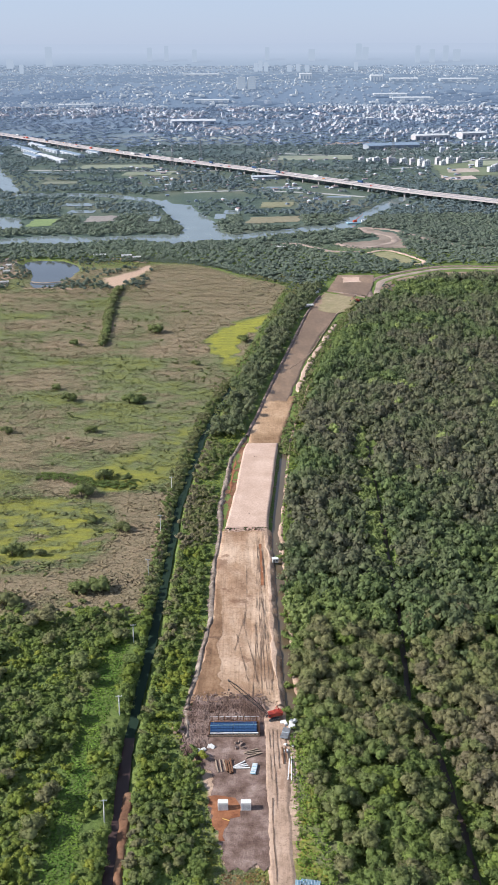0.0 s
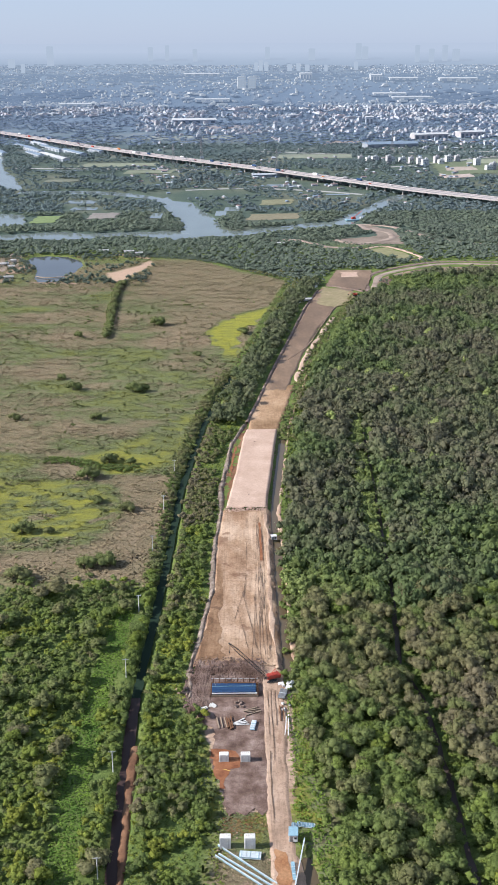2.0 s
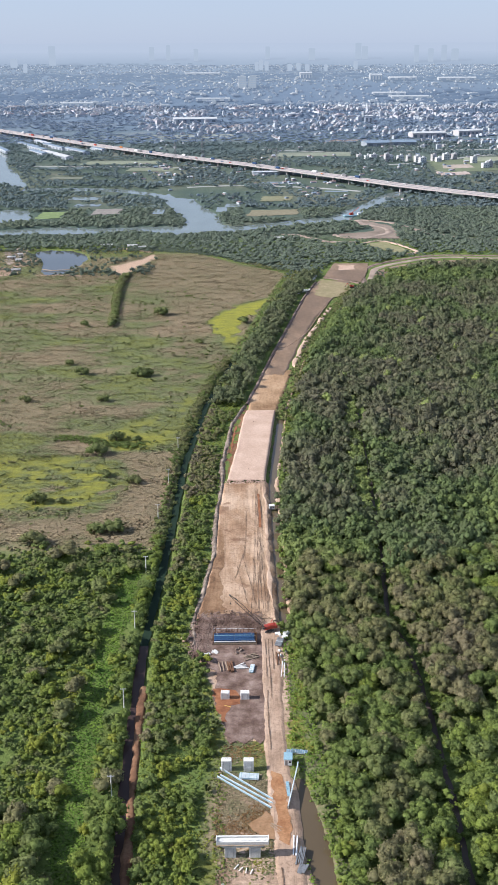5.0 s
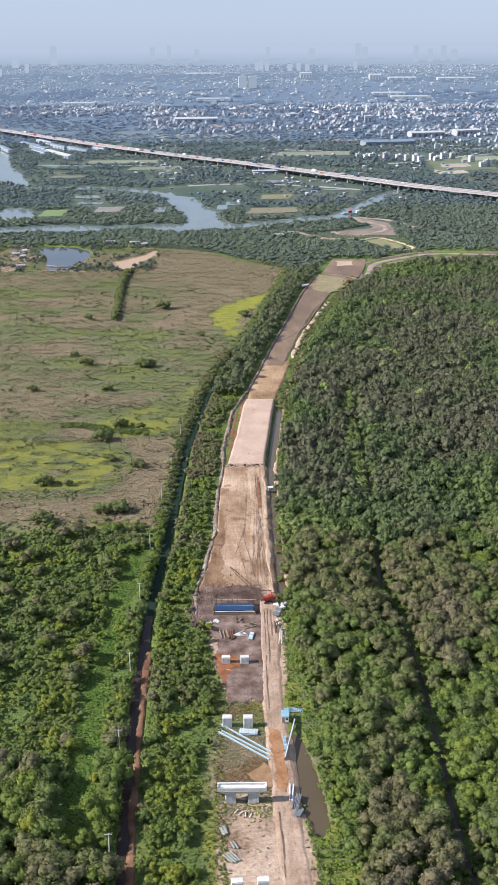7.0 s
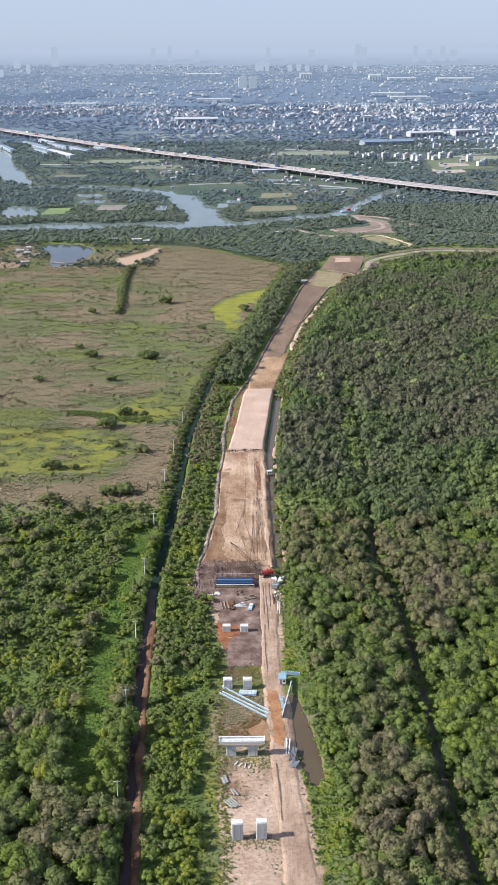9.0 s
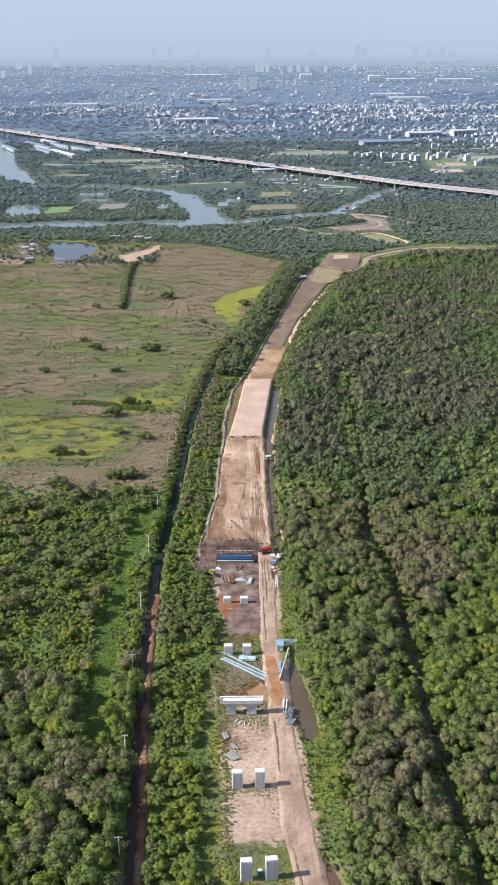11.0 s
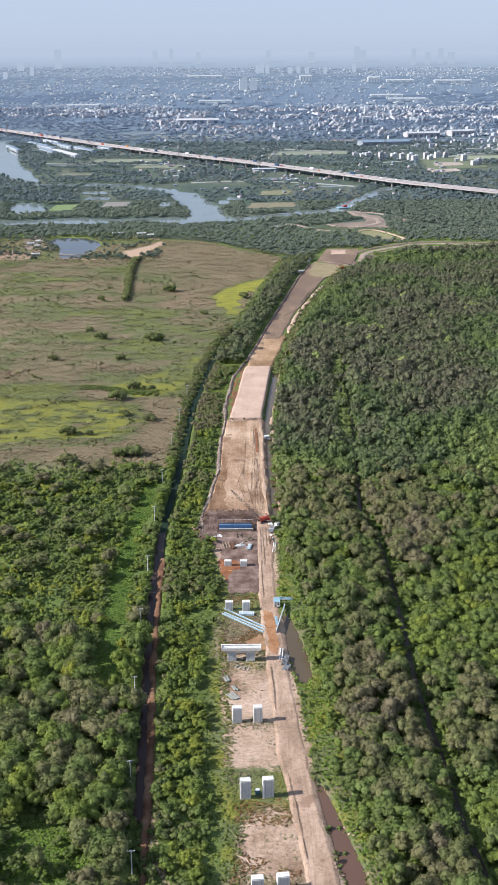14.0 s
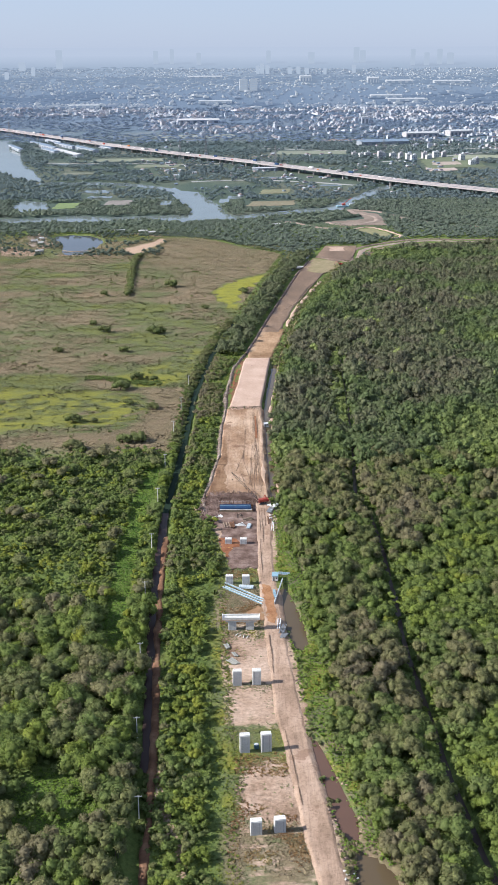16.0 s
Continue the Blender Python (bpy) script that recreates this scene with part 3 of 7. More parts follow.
def sheet(name, poly, z, mat, label, category="water", jag=0.0):
    """A flat surface within a plan outline."""
    pts, rng = [], np.random.RandomState(len(poly))
    for (x0, y0), (x1, y1) in zip(poly, poly[1:] + poly[:1]):
        k = max(1, int(math.hypot(x1 - x0, y1 - y0) / (6 if jag > 1 else 1.6))) if jag else 1
        for i in range(k):
            pts.append((x0 + (x1 - x0) * i / k + rng.uniform(-jag, jag), y0 + (y1 - y0) * i / k + rng.uniform(-jag, jag), z))
    bm = bmesh.new()
    f = bm.faces.new([bm.verts.new(p) for p in pts])
    f.normal_update()
    if f.normal.z < 0:
        f.normal_flip()
    bmesh.ops.triangulate(bm, faces=[f])
    me = bpy.data.meshes.new(name)
    bm.to_mesh(me)
    bm.free()
    me.materials.append(mat)
    return tagged(new(name, me), label, category, kind="structure")


def swell(poly, by):
    cx, cy = sum(p[0] for p in poly) / len(poly), sum(p[1] for p in poly) / len(poly)
    return [(x + by * (x - cx) / max(1, math.hypot(x - cx, y - cy)), y + by * (y - cy) / max(1, math.hypot(x - cx, y - cy))) for x, y in poly]


def strip(name, ys, left, right, z, mat, label, category, across=6, rough=0.0, crown=0.0, jag=0.0, kind="structure", skirt=0.0, seed=1, ruts=()):
    """A ribbon of ground along y between two edges, with its own unevenness and sloping sides."""
    rng = np.random.RandomState(seed)
    ys = np.asarray(ys, float)
    L = left(ys) + jag * (3.2 * fbm(ys, ys * 0 + 3 * seed, 9, seed) - 1.6)
    R = right(ys) + jag * (3.2 * fbm(ys, ys * 0 + 50 + 7 * seed, 9, seed + 1) - 1.6)
    u = np.linspace(0, 1, across + 1)
    X = L[:, None] + (R - L)[:, None] * u
    Y = np.repeat(ys[:, None], across + 1, 1)
    Z = z + crown * np.sin(u * math.pi)[None, :] + rough * (fbm(X, Y, 5, 1) + 0.6 * fbm(X, Y, 1.7, 2) - 0.8)
    for at, wide, deep in ruts:
        Z -= deep * np.exp(-(((X - L[:, None]) - (R - L)[:, None] * (at + 0.03 * np.sin(Y / 23))) / wide) ** 2)
    if skirt:
        X = np.concatenate([X[:, :1] - skirt, X, X[:, -1:] + skirt], 1)
        Y = np.concatenate([Y[:, :1], Y, Y[:, -1:]], 1)
        Z = np.concatenate([Z[:, :1] * 0 - 0.6, Z, Z[:, :1] * 0 - 0.6], 1)
    w = X.shape[1]
    v = np.stack([X, Y, Z], -1).reshape(-1, 3)
    q = (np.arange(len(ys) - 1)[:, None] * w + np.arange(w - 1)[None, :]).reshape(-1)
    me = fast_mesh(name, v, np.stack([q, q + 1, q + w + 1, q + w], 1), [mat], smooth=True)
    return tagged(new(name, me), label, category, kind=kind)


# ---- water ----
def ditch_water(name, y0, y1, cx, half, z, mat, label):
    return strip(name, np.arange(y0, y1, 2.0), lambda y: cx(y) - half, lambda y: cx(y) + half, z, mat, label, "water", 1, jag=0.5)


ditch_water("ditch_water", 96, 302, ditch_x, 1.9, -0.85, RED_WATER, "narrow red-brown ditch water beside a dirt track")
ditch_water("canal_water", 300, 712, ditch_x, 1.7, -0.85, BLACK_WATER, "dark still water of a bush-lined canal")
ditch_water("forest_ditch_water", -50, 600, cut_x, 1.0, -0.85, FOREST_WATER, "dark ditch cutting through the wood")
ditch_water("side_canal_water", 310, 570, lambda y: fill_e(y) + 4.0, 2.4, -0.7, MUDDY, "muddy canal water beside the fill")
ditch_water("far_side_canal_water", 785, 950, lambda y: np.interp(y, [780, 814, 849, 919, 950], [72, 84, 96, 113, 120]), 4.2, -0.55, MUDDY, "grey muddy water beside the far fill")
sheet("pool_water", swell(POOL, 1.0), -0.75, MUDDY, "brown stagnant pool beside the access road")
BROOK_WATER = water("red_brook_water", (0.105, 0.062, 0.046), 0.15)
sheet("brook_water", swell(BROOK, 0.1), -0.75, BROOK_WATER, "shallow red-brown brook with stones")
sheet("basin_water", swell(BASIN, 0.8), -0.75, MUDDY, "shallow muddy basin beside the access road")
sheet("pond_water", swell(POND_SHORE, 3), -0.8, POND, "blue-grey fish pond reflecting the sky", jag=1.5)
sheet("river_water", RIVER_SHORE, -0.9, RIVER, "wide grey-blue river winding through woods", jag=2)
sheet("lake_water", LAKE, -0.9, RIVER, "broad grey-blue river bend", jag=2)
sheet("lagoon_water", LAGOON, -0.9, RIVER, "grey-blue lagoon among woods", jag=2)

DITCH_RED = surface("red_brown_bank", [(0.32, (0.095, 0.052, 0.034)), (0.5, (0.18, 0.098, 0.060)), (0.66, (0.27, 0.165, 0.105))], 0.12, 1.1, 0.95, 0.6, 0.1)
strip("ditch_bank", np.arange(-40, 272, 1.4), lambda y: ditch_x(y) + 1.25 + 0.9 * fbm(y, y * 0 + 3, 14, 5), lambda y: ditch_x(y) + 2.6 + 1.0 * fbm(y, y * 0 + 8, 18, 2), 0.10, DITCH_RED, "bare red-brown bank of the ditch", "earth bank", 4, 0.35, 0.1, 0.6, skirt=0.7, seed=21)

# ---- road and fill ----
strip("road", np.arange(-40, 326, 1.2), road_w, road_e, 0.42, SAND, "pale packed-sand access road with wheel ruts", "road", 14, 0.22, 0.02, 0.5, skirt=1.8,
      ruts=((0.18, 0.35, 0.04), (0.62, 0.35, 0.04)))
strip("fill_south", np.arange(318, 461, 1.3), lambda y: fill_w(y) + 1.2, lambda y: fill_e(y), 0.9, DIRT, "orange-brown dirt fill with tyre tracks", "earth fill", 26, 0.5, 0.0, 0.5, skirt=2.0,
      ruts=((0.56, 0.3, 0.2), (0.62, 0.3, 0.25), (0.68, 0.3, 0.2), (0.74, 0.35, 0.3), (0.8, 0.3, 0.2), (0.9, 0.4, 0.35)))
WET_DIRT = tracked_earth("wet_orange_dirt", [(0.36, (0.13, 0.076, 0.045)), (0.48, (0.19, 0.115, 0.068)), (0.62, (0.265, 0.17, 0.105))], 0.12, (0.10, 0.06, 0.04), 0.3, 0.8)
strip("wet_fill_edge", np.arange(322, 402, 1.3), lambda y: fill_w(y) + 1.3, lambda y: fill_w(y) + 2.2 + np.interp(y, [322, 328, 342, 362, 402], [14, 9, 4.5, 3.0, 0.5]) * (0.35 + 0.8 * fbm(y, y * 0 + 4, 11, 6) + 0.5 * fbm(y, y * 0 + 7, 3, 8)), 0.96, WET_DIRT, "damp darker earth along the edge of the fill", "earth", 12, 0.5, 0.0, 0.8, seed=61)
strip("sand_slab", np.arange(461, 576, 1.5), slab_w, lambda y: fill_e(y) - 0.4, 1.9, PALE_SAND, "raised pale pink sand platform with steep sides", "sand fill", 18, 0.12, 0.0, 0.25, skirt=0.9, ruts=((0.12, 0.4, 0.15),))
strip("fill_north", np.arange(574, 668, 2.0), lambda y: np.maximum(fill_w(y) + 1, np.interp(y, [574, 605], [7.6, 9.2])), fill_e, 0.7, TAN_DIRT, "orange-brown dirt fill drying in the sun", "earth fill", 16, 0.3, 0.0, 0.4, skirt=1.5, seed=4)
strip("silt_bed", np.arange(655, 972, 2.5), lambda y: fill_w(y) + 2.5, lambda y: fill_e(y) - 4, 0.75, WET, "flat wet brown silt bed", "earth fill", 16, 0.12, 0.0, 0.6, skirt=1.5, seed=5)
strip("silt_kerb", np.arange(590, 965, 2.5), lambda y: fill_w(y) - 0.2, lambda y: fill_w(y) + 1.6, 1.0, RUBBLE, "low earth bund along the silt bed", "earth bund", 4, 0.3, 0.4, 0.3, skirt=0.8, seed=6)
strip("sand_bund", np.arange(676, 858, 2.0), lambda y: np.interp(y, SAND_EDGE_Y, SAND_EDGE_X) - 1.9, lambda y: np.interp(y, SAND_EDGE_Y, SAND_EDGE_X) + 0.9, 0.95, PALE_SAND, "bright pale sand bund", "sand bund", 5, 0.5, 0.0, 1.1, skirt=1.2, seed=7)
strip("rubble_bund", np.arange(298, 588, 1.2), lambda y: fill_w(y) - 0.8 - 0.5 * fbm(y, y * 0 + 2, 9, 4), lambda y: fill_w(y) - 0.1 + 0.7 * fbm(y, y * 0 + 5, 7, 3), 0.75, BUND, "grey ridge of dried mud lumps along the fill", "earth bund", 8, 1.1, 0.2, 0.5, skirt=1.2, seed=8)
strip("east_bund", np.arange(316, 462, 1.2), lambda y: fill_e(y) - 1.1, lambda y: fill_e(y) - 0.1, 1.05, SAND, "pale sand bund with a red gully beside it", "sand bund", 8, 0.6, 0.05, 0.7, skirt=1.6, seed=9)
strip("gully", np.arange(404, 446, 1.5), lambda y: fill_e(y) - 4.4, lambda y: fill_e(y) - 3.1, 0.97, RED_SOIL, "orange-red eroded gully", "earth", 2, 0.1, 0, 0.2)
strip("west_trench", np.arange(474, 590, 1.5), lambda y: fill_w(y) + 0.5, lambda y: slab_w(y) - 0.7, 0.12, DITCH_RED, "muddy brown trench between bund and sand platform", "earth", 6, 0.5, -0.15, 0.3, seed=31)
strip("west_gully", np.arange(506, 556, 1.5), lambda y: fill_w(y) + 1.4 + 1.6 * fbm(y, y * 0 + 1, 8, 2), lambda y: fill_w(y) + 2.2 + 2.0 * fbm(y, y * 0 + 6, 6, 4), 0.22, RED_SOIL, "orange-red soil between bund and sand platform", "earth", 3, 0.4, 0, 0.6)
strip("gully_path", np.arange(316, 700, 2.0), lambda y: fill_e(y) + 6.6, lambda y: fill_e(y) + 7.4, 0.22, SAND, "thin pale footpath along the canal", "path", 2, 0.4, 0.0, 0.9, skirt=0.8, seed=11)
sheet("far_pad", FAR_PAD, 0.8, WET, "brown earth platform at the bend of the haul road", "earth fill", 0.8)
sheet("pad_sand", [(104, 1020), (108, 1046), (124, 1044), (126, 1022)], 0.86, PALE_SAND, "pale sand spread on the platform", "sand", 2)
sheet("grass_pad", [(84, 976), (116, 952), (100, 905), (88, 893), (73, 905)], 0.95, surface("thin_grass_silt", [(0.3, (0.21, 0.19, 0.10)), (0.55, (0.28, 0.235, 0.14)), (0.8, (0.42, 0.34, 0.23))], 0.06, 0.5), "silt pad greening over with thin grass", "earth fill", 1.5)


def lane_strip(name, pts, width, z, mat, label, category="road", jag=0.5, seed=1):
    """A ribbon along any plan line."""
    rng = np.random.RandomState(seed)
    pts = [Vector(p) for p in pts]
    fine = []
    for i in range(len(pts) - 1):
        p0, p1, p2, p3 = pts[max(i - 1, 0)], pts[i], pts[i + 1], pts[min(i + 2, len(pts) - 1)]
        k = max(3, int((p2 - p1).length / 8))
        for s in range(k):
            t = s / k
            fine.append(0.5 * (2 * p1 + (p2 - p0) * t + (2 * p0 - 5 * p1 + 4 * p2 - p3) * t * t + (3 * p1 - p0 - 3 * p2 + p3) * t ** 3))
    fine.append(pts[-1])
    v, f = [], []
    for i, p in enumerate(fine):
        d = (fine[min(i + 1, len(fine) - 1)] - fine[max(i - 1, 0)]).normalized()
        s = Vector((-d.y, d.x))
        for side, dz in ((1.3, -z - 0.2), (1, 0), (0, 0.05), (-1, 0), (-1.3, -z - 0.2)):
            q = p + s * side * (width / 2 + rng.uniform(-jag, jag))
            v.append((q.x, q.y, z + dz))
        if i:
            o = 5 * i
            f += [(o - 5 + c, o + c, o + c + 1, o - 4 + c) for c in range(4)]
    ob = link_mesh(name, v, [tuple(reversed(q)) for q in f], mat, smooth=True)
    return tagged(ob, label, category, kind="structure")


lane_strip("haul_road", [(132, 955), (139, 1000), (150, 1036), (190, 1072), (227, 1090), (280, 1084), (420, 1070)], 6, 0.35, HAUL, "pale haul road bending away", seed=2)
lane_strip("haul_road_bank", [(126, 958), (130, 1010), (146, 1048), (190, 1086), (226, 1102), (280, 1098), (420, 1086)], 5, 0.4, RUBBLE, "brown earth bank along the haul road", "earth bund", seed=3)
lane_strip("haul_road_mud", [(140, 950), (150, 1005), (178, 1042), (226, 1064), (290, 1060), (420, 1050)], 14, 0.4, WET, "wet brown mud verge along the haul road", "earth", seed=13)
lane_strip("riverside_track", [(162, 1350), (186, 1344), (203, 1328), (233, 1262), (265, 1218), (302, 1201), (420, 1176)], 7, 0.7, HAUL, "sandy track toward the river landing", seed=4)
lane_strip("loop_track", [(120, 1240), (146, 1210), (183, 1238), (192, 1262), (188, 1292), (165, 1318), (162, 1350)], 8, 0.7, HAUL, "sandy loop track", seed=5)
lane_strip("levee_track", [(20, 1226), (40, 1232), (71, 1240), (94, 1211), (110, 1190), (143, 1186)], 6, 0.7, HAUL, "pale levee track", seed=6)
lane_strip("field_edge_track", [(148, 1176), (176, 1192), (205, 1124), (178, 1108)], 3.5, 0.7, PALE_SAND, "pale track round a yellow plot", seed=7)
sheet("yellow_plot", [(150, 1172), (174, 1187), (200, 1126), (180, 1112)], 0.5, surface("dry_grass_plot", [(0.3, (0.19, 0.20, 0.10)), (0.7, (0.30, 0.27, 0.16))], 0.05, 0.5), "dry yellow grass plot", "field", 1.5)
sheet("landing_yard", [(122, 1239), (146, 1212), (198, 1208), (202, 1258), (196, 1310), (176, 1340), (160, 1356), (158, 1320), (176, 1290), (172, 1262)], 0.45, surface("landing_earth", [(0.3, (0.17, 0.135, 0.11)), (0.7, (0.30, 0.245, 0.20))], 0.03, 0.4), "bare brown yard by the river", "earth", 3)
lane_strip("pond_dam", [(-203, 1036), (-190, 1030), (-176, 1034), (-160, 1040)], 1.2, 0.4, TIMBER, "thin footbridge line across the pond", "footbridge", 0.05)


# ================= vegetation =================

_bm = bmesh.new()
bmesh.ops.create_icosphere(_bm, subdivisions=1, radius=1.0)
_bm.verts.ensure_lookup_table()
ICO_V = np.array([v.co[:] for v in _bm.verts])
ICO_F = np.array([[v.index for v in f.verts] for f in _bm.faces])
_bm.free()


OCT_V = np.array([(1, 0, 0), (0, 1, 0), (-1, 0, 0), (0, -1, 0), (0, 0, 1), (0, 0, -1)], float)
OCT_F = np.array([(0, 1, 4), (1, 2, 4), (2, 3, 4), (3, 0, 4), (1, 0, 5), (2, 1, 5), (3, 2, 5), (0, 3, 5)])


def unit(v):
    return v / np.maximum(np.linalg.norm(v, axis=-1, keepdims=True), 1e-9)


def cards(rng, at, normal, size):
    """Small three-cornered leaf clusters at these places, facing roughly these ways."""
    k = len(at)
    normal = unit(normal)
    side = unit(np.cross(normal, rng.normal(size=(k, 3))))
    up = np.cross(normal, side)
    s = size[:, None]
    v = np.stack([at - side * s - up * s * 0.6, at + side * s - up * s * 0.6, at + up * s * 1.15], 1)
    return v.reshape(-1, 3), np.arange(3 * k).reshape(k, 3)


def crown(seed, R, H, z0, puffs, per, size, rise=0.35, core=0.8, flat=0.85, rag=0.35, open_=0.15, lump=(0.30, 0.50)):
    """A crown of uneven puffs of leaf clusters over denser cores; leaves take the light as their puff does."""
    rng = np.random.RandomState(seed)
    V, N, T, nv = [], [], [], 0
    for i in range(puffs):
        ang, rad = rng.uniform(0, 2 * math.pi), R * 0.72 * math.sqrt(rng.uniform(0, 1)) * (i > 0)
        top = 1 - 0.75 * (rad / R) ** 2
        c = np.array([rad * math.cos(ang), rad * math.sin(ang), z0 + (H - z0) * (0.30 + 0.48 * top * rng.uniform(0.55, 1.0))])
        r = R * rng.uniform(*lump)
        d = unit(rng.normal(size=(per, 3)) + [0, 0, rise])
        at = c + d * r * rng.uniform(0.80, 1.18, (per, 1)) * [1, 1, flat]
        v, f = cards(rng, at, d + rng.normal(size=(per, 3)) * 0.55, size * rng.uniform(0.6, 1.3, per))
        V.append(v), T.append(f + nv)
        N.append(np.repeat(unit(d + rng.normal(size=(per, 3)) * rag + [0, 0, open_]), 3, 0))
        nv += len(v)
        if core:
            cv, cf = (ICO_V, ICO_F) if per > 16 else (OCT_V, OCT_F)
            V.append(c + cv * r * core * rng.uniform(0.75, 1.12, (len(cv), 1)) * [1, 1, flat])
            N.append(unit(cv + [0, 0, open_]))
            T.append(cf + nv)
            nv += len(cv)
    return np.concatenate(V), np.concatenate(T), np.concatenate(N)


def trunk_shape(seed, H, r):
    """A tapered trunk with a few limbs, as a quad mesh."""
    rng = np.random.RandomState(seed)
    V, Q, nv = [], [], 0
    limbs = [((0, 0, -0.3), (rng.uniform(-.3, .3), rng.uniform(-.3, .3), H * 0.72), r, r * 0.45)]
    for k in range(4):
        a, z = rng.uniform(0, 6.28), H * rng.uniform(0.3, 0.5)
        limbs.append(((0, 0, z), (math.cos(a) * H * 0.2, math.sin(a) * H * 0.2, z + H * 0.25), r * 0.5, r * 0.2))
    for a, b, r0, r1 in limbs:
        ring = [(math.cos(k * math.pi / 3), math.sin(k * math.pi / 3), 0) for k in range(6)]
        V.append(np.array([np.array(a) + np.array(p) * r0 for p in ring] + [np.array(b) + np.array(p) * r1 for p in ring]))
        Q.append(np.array([[nv + k, nv + (k + 1) % 6, nv + 6 + (k + 1) % 6, nv + 6 + k] for k in range(6)]))
        nv += 12
    return np.concatenate(V), np.concatenate(Q)


KINDS = {
    "feathery": [crown(10 + k, 3.0, 7.4, 0.8, 10, 46, 0.25, 0.5, 0.86, 1.05, 0.24, 0.25, (0.34, 0.54)) for k in range(8)],
    "broad": [crown(30 + k, 3.1, 5.2, 0.4, 9, 40, 0.28, 0.5, 0.88, 0.85, 0.24, 0.25, (0.34, 0.54)) for k in range(8)],
    "scrub": [crown(50 + k, 2.2, 2.7, -0.2, 5, 20, 0.26, 0.6, 0.88, 0.75, 0.24, 0.25) for k in range(8)],
    "middle": [crown(70 + k, 3.8, 6.4, -0.8, 8, 13, 0.46, 0.5, 0.88, 0.8, 0.32, 0.25, (0.24, 0.52)) for k in range(12)],
    "distant": [crown(90 + k, 5.6, 7.0, -1.5, 5, 7, 0.70, 0.8, 1.0, 0.7, 0.2, 0.6) for k in range(5)],
    "clump": [crown(130 + k, 5.6, 7.0, -1.5, 5, 5, 0.8, 0.8, 0.95, 0.8, 0.3, 0.4, (0.26, 0.5)) for k in range(5)],
    "low": [crown(150 + k, 2.2, 2.7, -0.2, 4, 7, 0.34, 0.6, 0.95, 0.75, 0.2, 0.4) for k in range(6)],
    "tuft": [crown(110 + k, 1.3, 1.2, -0.3, 2, 5, 0.36, 0.8, 0.0, 0.7, 0.4, 1.8) for k in range(6)],
}


def half_view(y):
    return 0.2375 * ((np.maximum(y, -187) + 187) * 0.935 + 78) + 14


def in_view(x, y):
    return np.abs(x - 0.0105 * (y + 187)) < half_view(y)


def scatter(seed, x0, x1, y0, y1, gap, keep):
    """Places on a jittered grid that keep(x, y), a chance from 0 to 1, lets stand."""
    rng = np.random.RandomState(seed)
    gxx, gyy = np.meshgrid(np.arange(x0, x1, gap), np.arange(y0, y1, gap))
    x = gxx.ravel() + rng.uniform(-0.48, 0.48, gxx.size) * gap
    y = gyy.ravel() + rng.uniform(-0.48, 0.48, gyy.size) * gap
    ok = in_view(x, y)
    x, y = x[ok], y[ok]
    ok = rng.rand(len(x)) < keep(x, y)
    return x[ok], y[ok], rng


def plant(name, kind, x, y, z, size, tone, mat, label, category, seed=1, tall=None, trunks=False):
    """Joins many plants of a kind into one mesh."""
    rng = np.random.RandomState(seed)
    shapes = KINDS[kind]
    pick = rng.randint(len(shapes), size=len(x))
    turn = rng.uniform(0, 2 * math.pi, len(x))
    tall = np.ones(len(x)) if tall is None else tall
    V, N, T, A, nv = [], [], [], [], 0
    for k, (v, t, nn) in enumerate(shapes):
        s = np.where(pick == k)[0]
        if not len(s):
            continue
        c, n_ = np.cos(turn[s])[:, None], np.sin(turn[s])[:, None]
        px = (v[None, :, 0] * c - v[None, :, 1] * n_) * size[s][:, None] + x[s][:, None]
        py = (v[None, :, 0] * n_ + v[None, :, 1] * c) * size[s][:, None] + y[s][:, None]
        pz = v[None, :, 2] * (size[s] * tall[s])[:, None] + z[s][:, None]
        V.append(np.stack([px, py, pz], -1).reshape(-1, 3))
        N.append(np.stack([nn[None, :, 0] * c - nn[None, :, 1] * n_, nn[None, :, 0] * n_ + nn[None, :, 1] * c, np.repeat(nn[None, :, 2], len(s), 0)], -1).reshape(-1, 3))
        off = nv + np.arange(len(s))[:, None, None] * len(v)
        T.append((t[None] + off).reshape(-1, 3))
        A.append(np.repeat(tone[s], len(v)))
        nv += len(s) * len(v)
    me = fast_mesh(name, np.concatenate(V), np.zeros((0, 4), int), [mat], {"tone": np.concatenate(A)}, np.concatenate(T), normals=np.concatenate(N))
    return tagged(new(name, me), label, category, kind="stuff")


CROWN_MESH, TRUNK_MESH = {}, {}


def tree_thing(kind, k, tone, m, label, group):
    """One tree: an empty at its foot with a trunk and a crown."""
    level = int(round(max(0, min(1, tone)) * 8))
    if (kind, k, level) not in CROWN_MESH:
        v, t, nn = KINDS[kind][k]
        CROWN_MESH[kind, k, level] = fast_mesh("crown", v, np.zeros((0, 4), int), [LEAF], {"tone": np.full(len(v), level / 8)}, t, normals=nn)
    if (kind, k) not in TRUNK_MESH:
        H = KINDS[kind][k][0][:, 2].max()
        v, q = trunk_shape(k, H, 0.16)
        TRUNK_MESH[kind, k] = fast_mesh("trunk", v, q, [BARK])
    ob = new("tree")
    ob.matrix_world = m
    tagged(ob, label, "tree", group)
    for nm, me in (("trunk", TRUNK_MESH[kind, k]), ("crown", CROWN_MESH[kind, k, level])):
        child = new(nm, me)
        child.parent = ob
    return ob


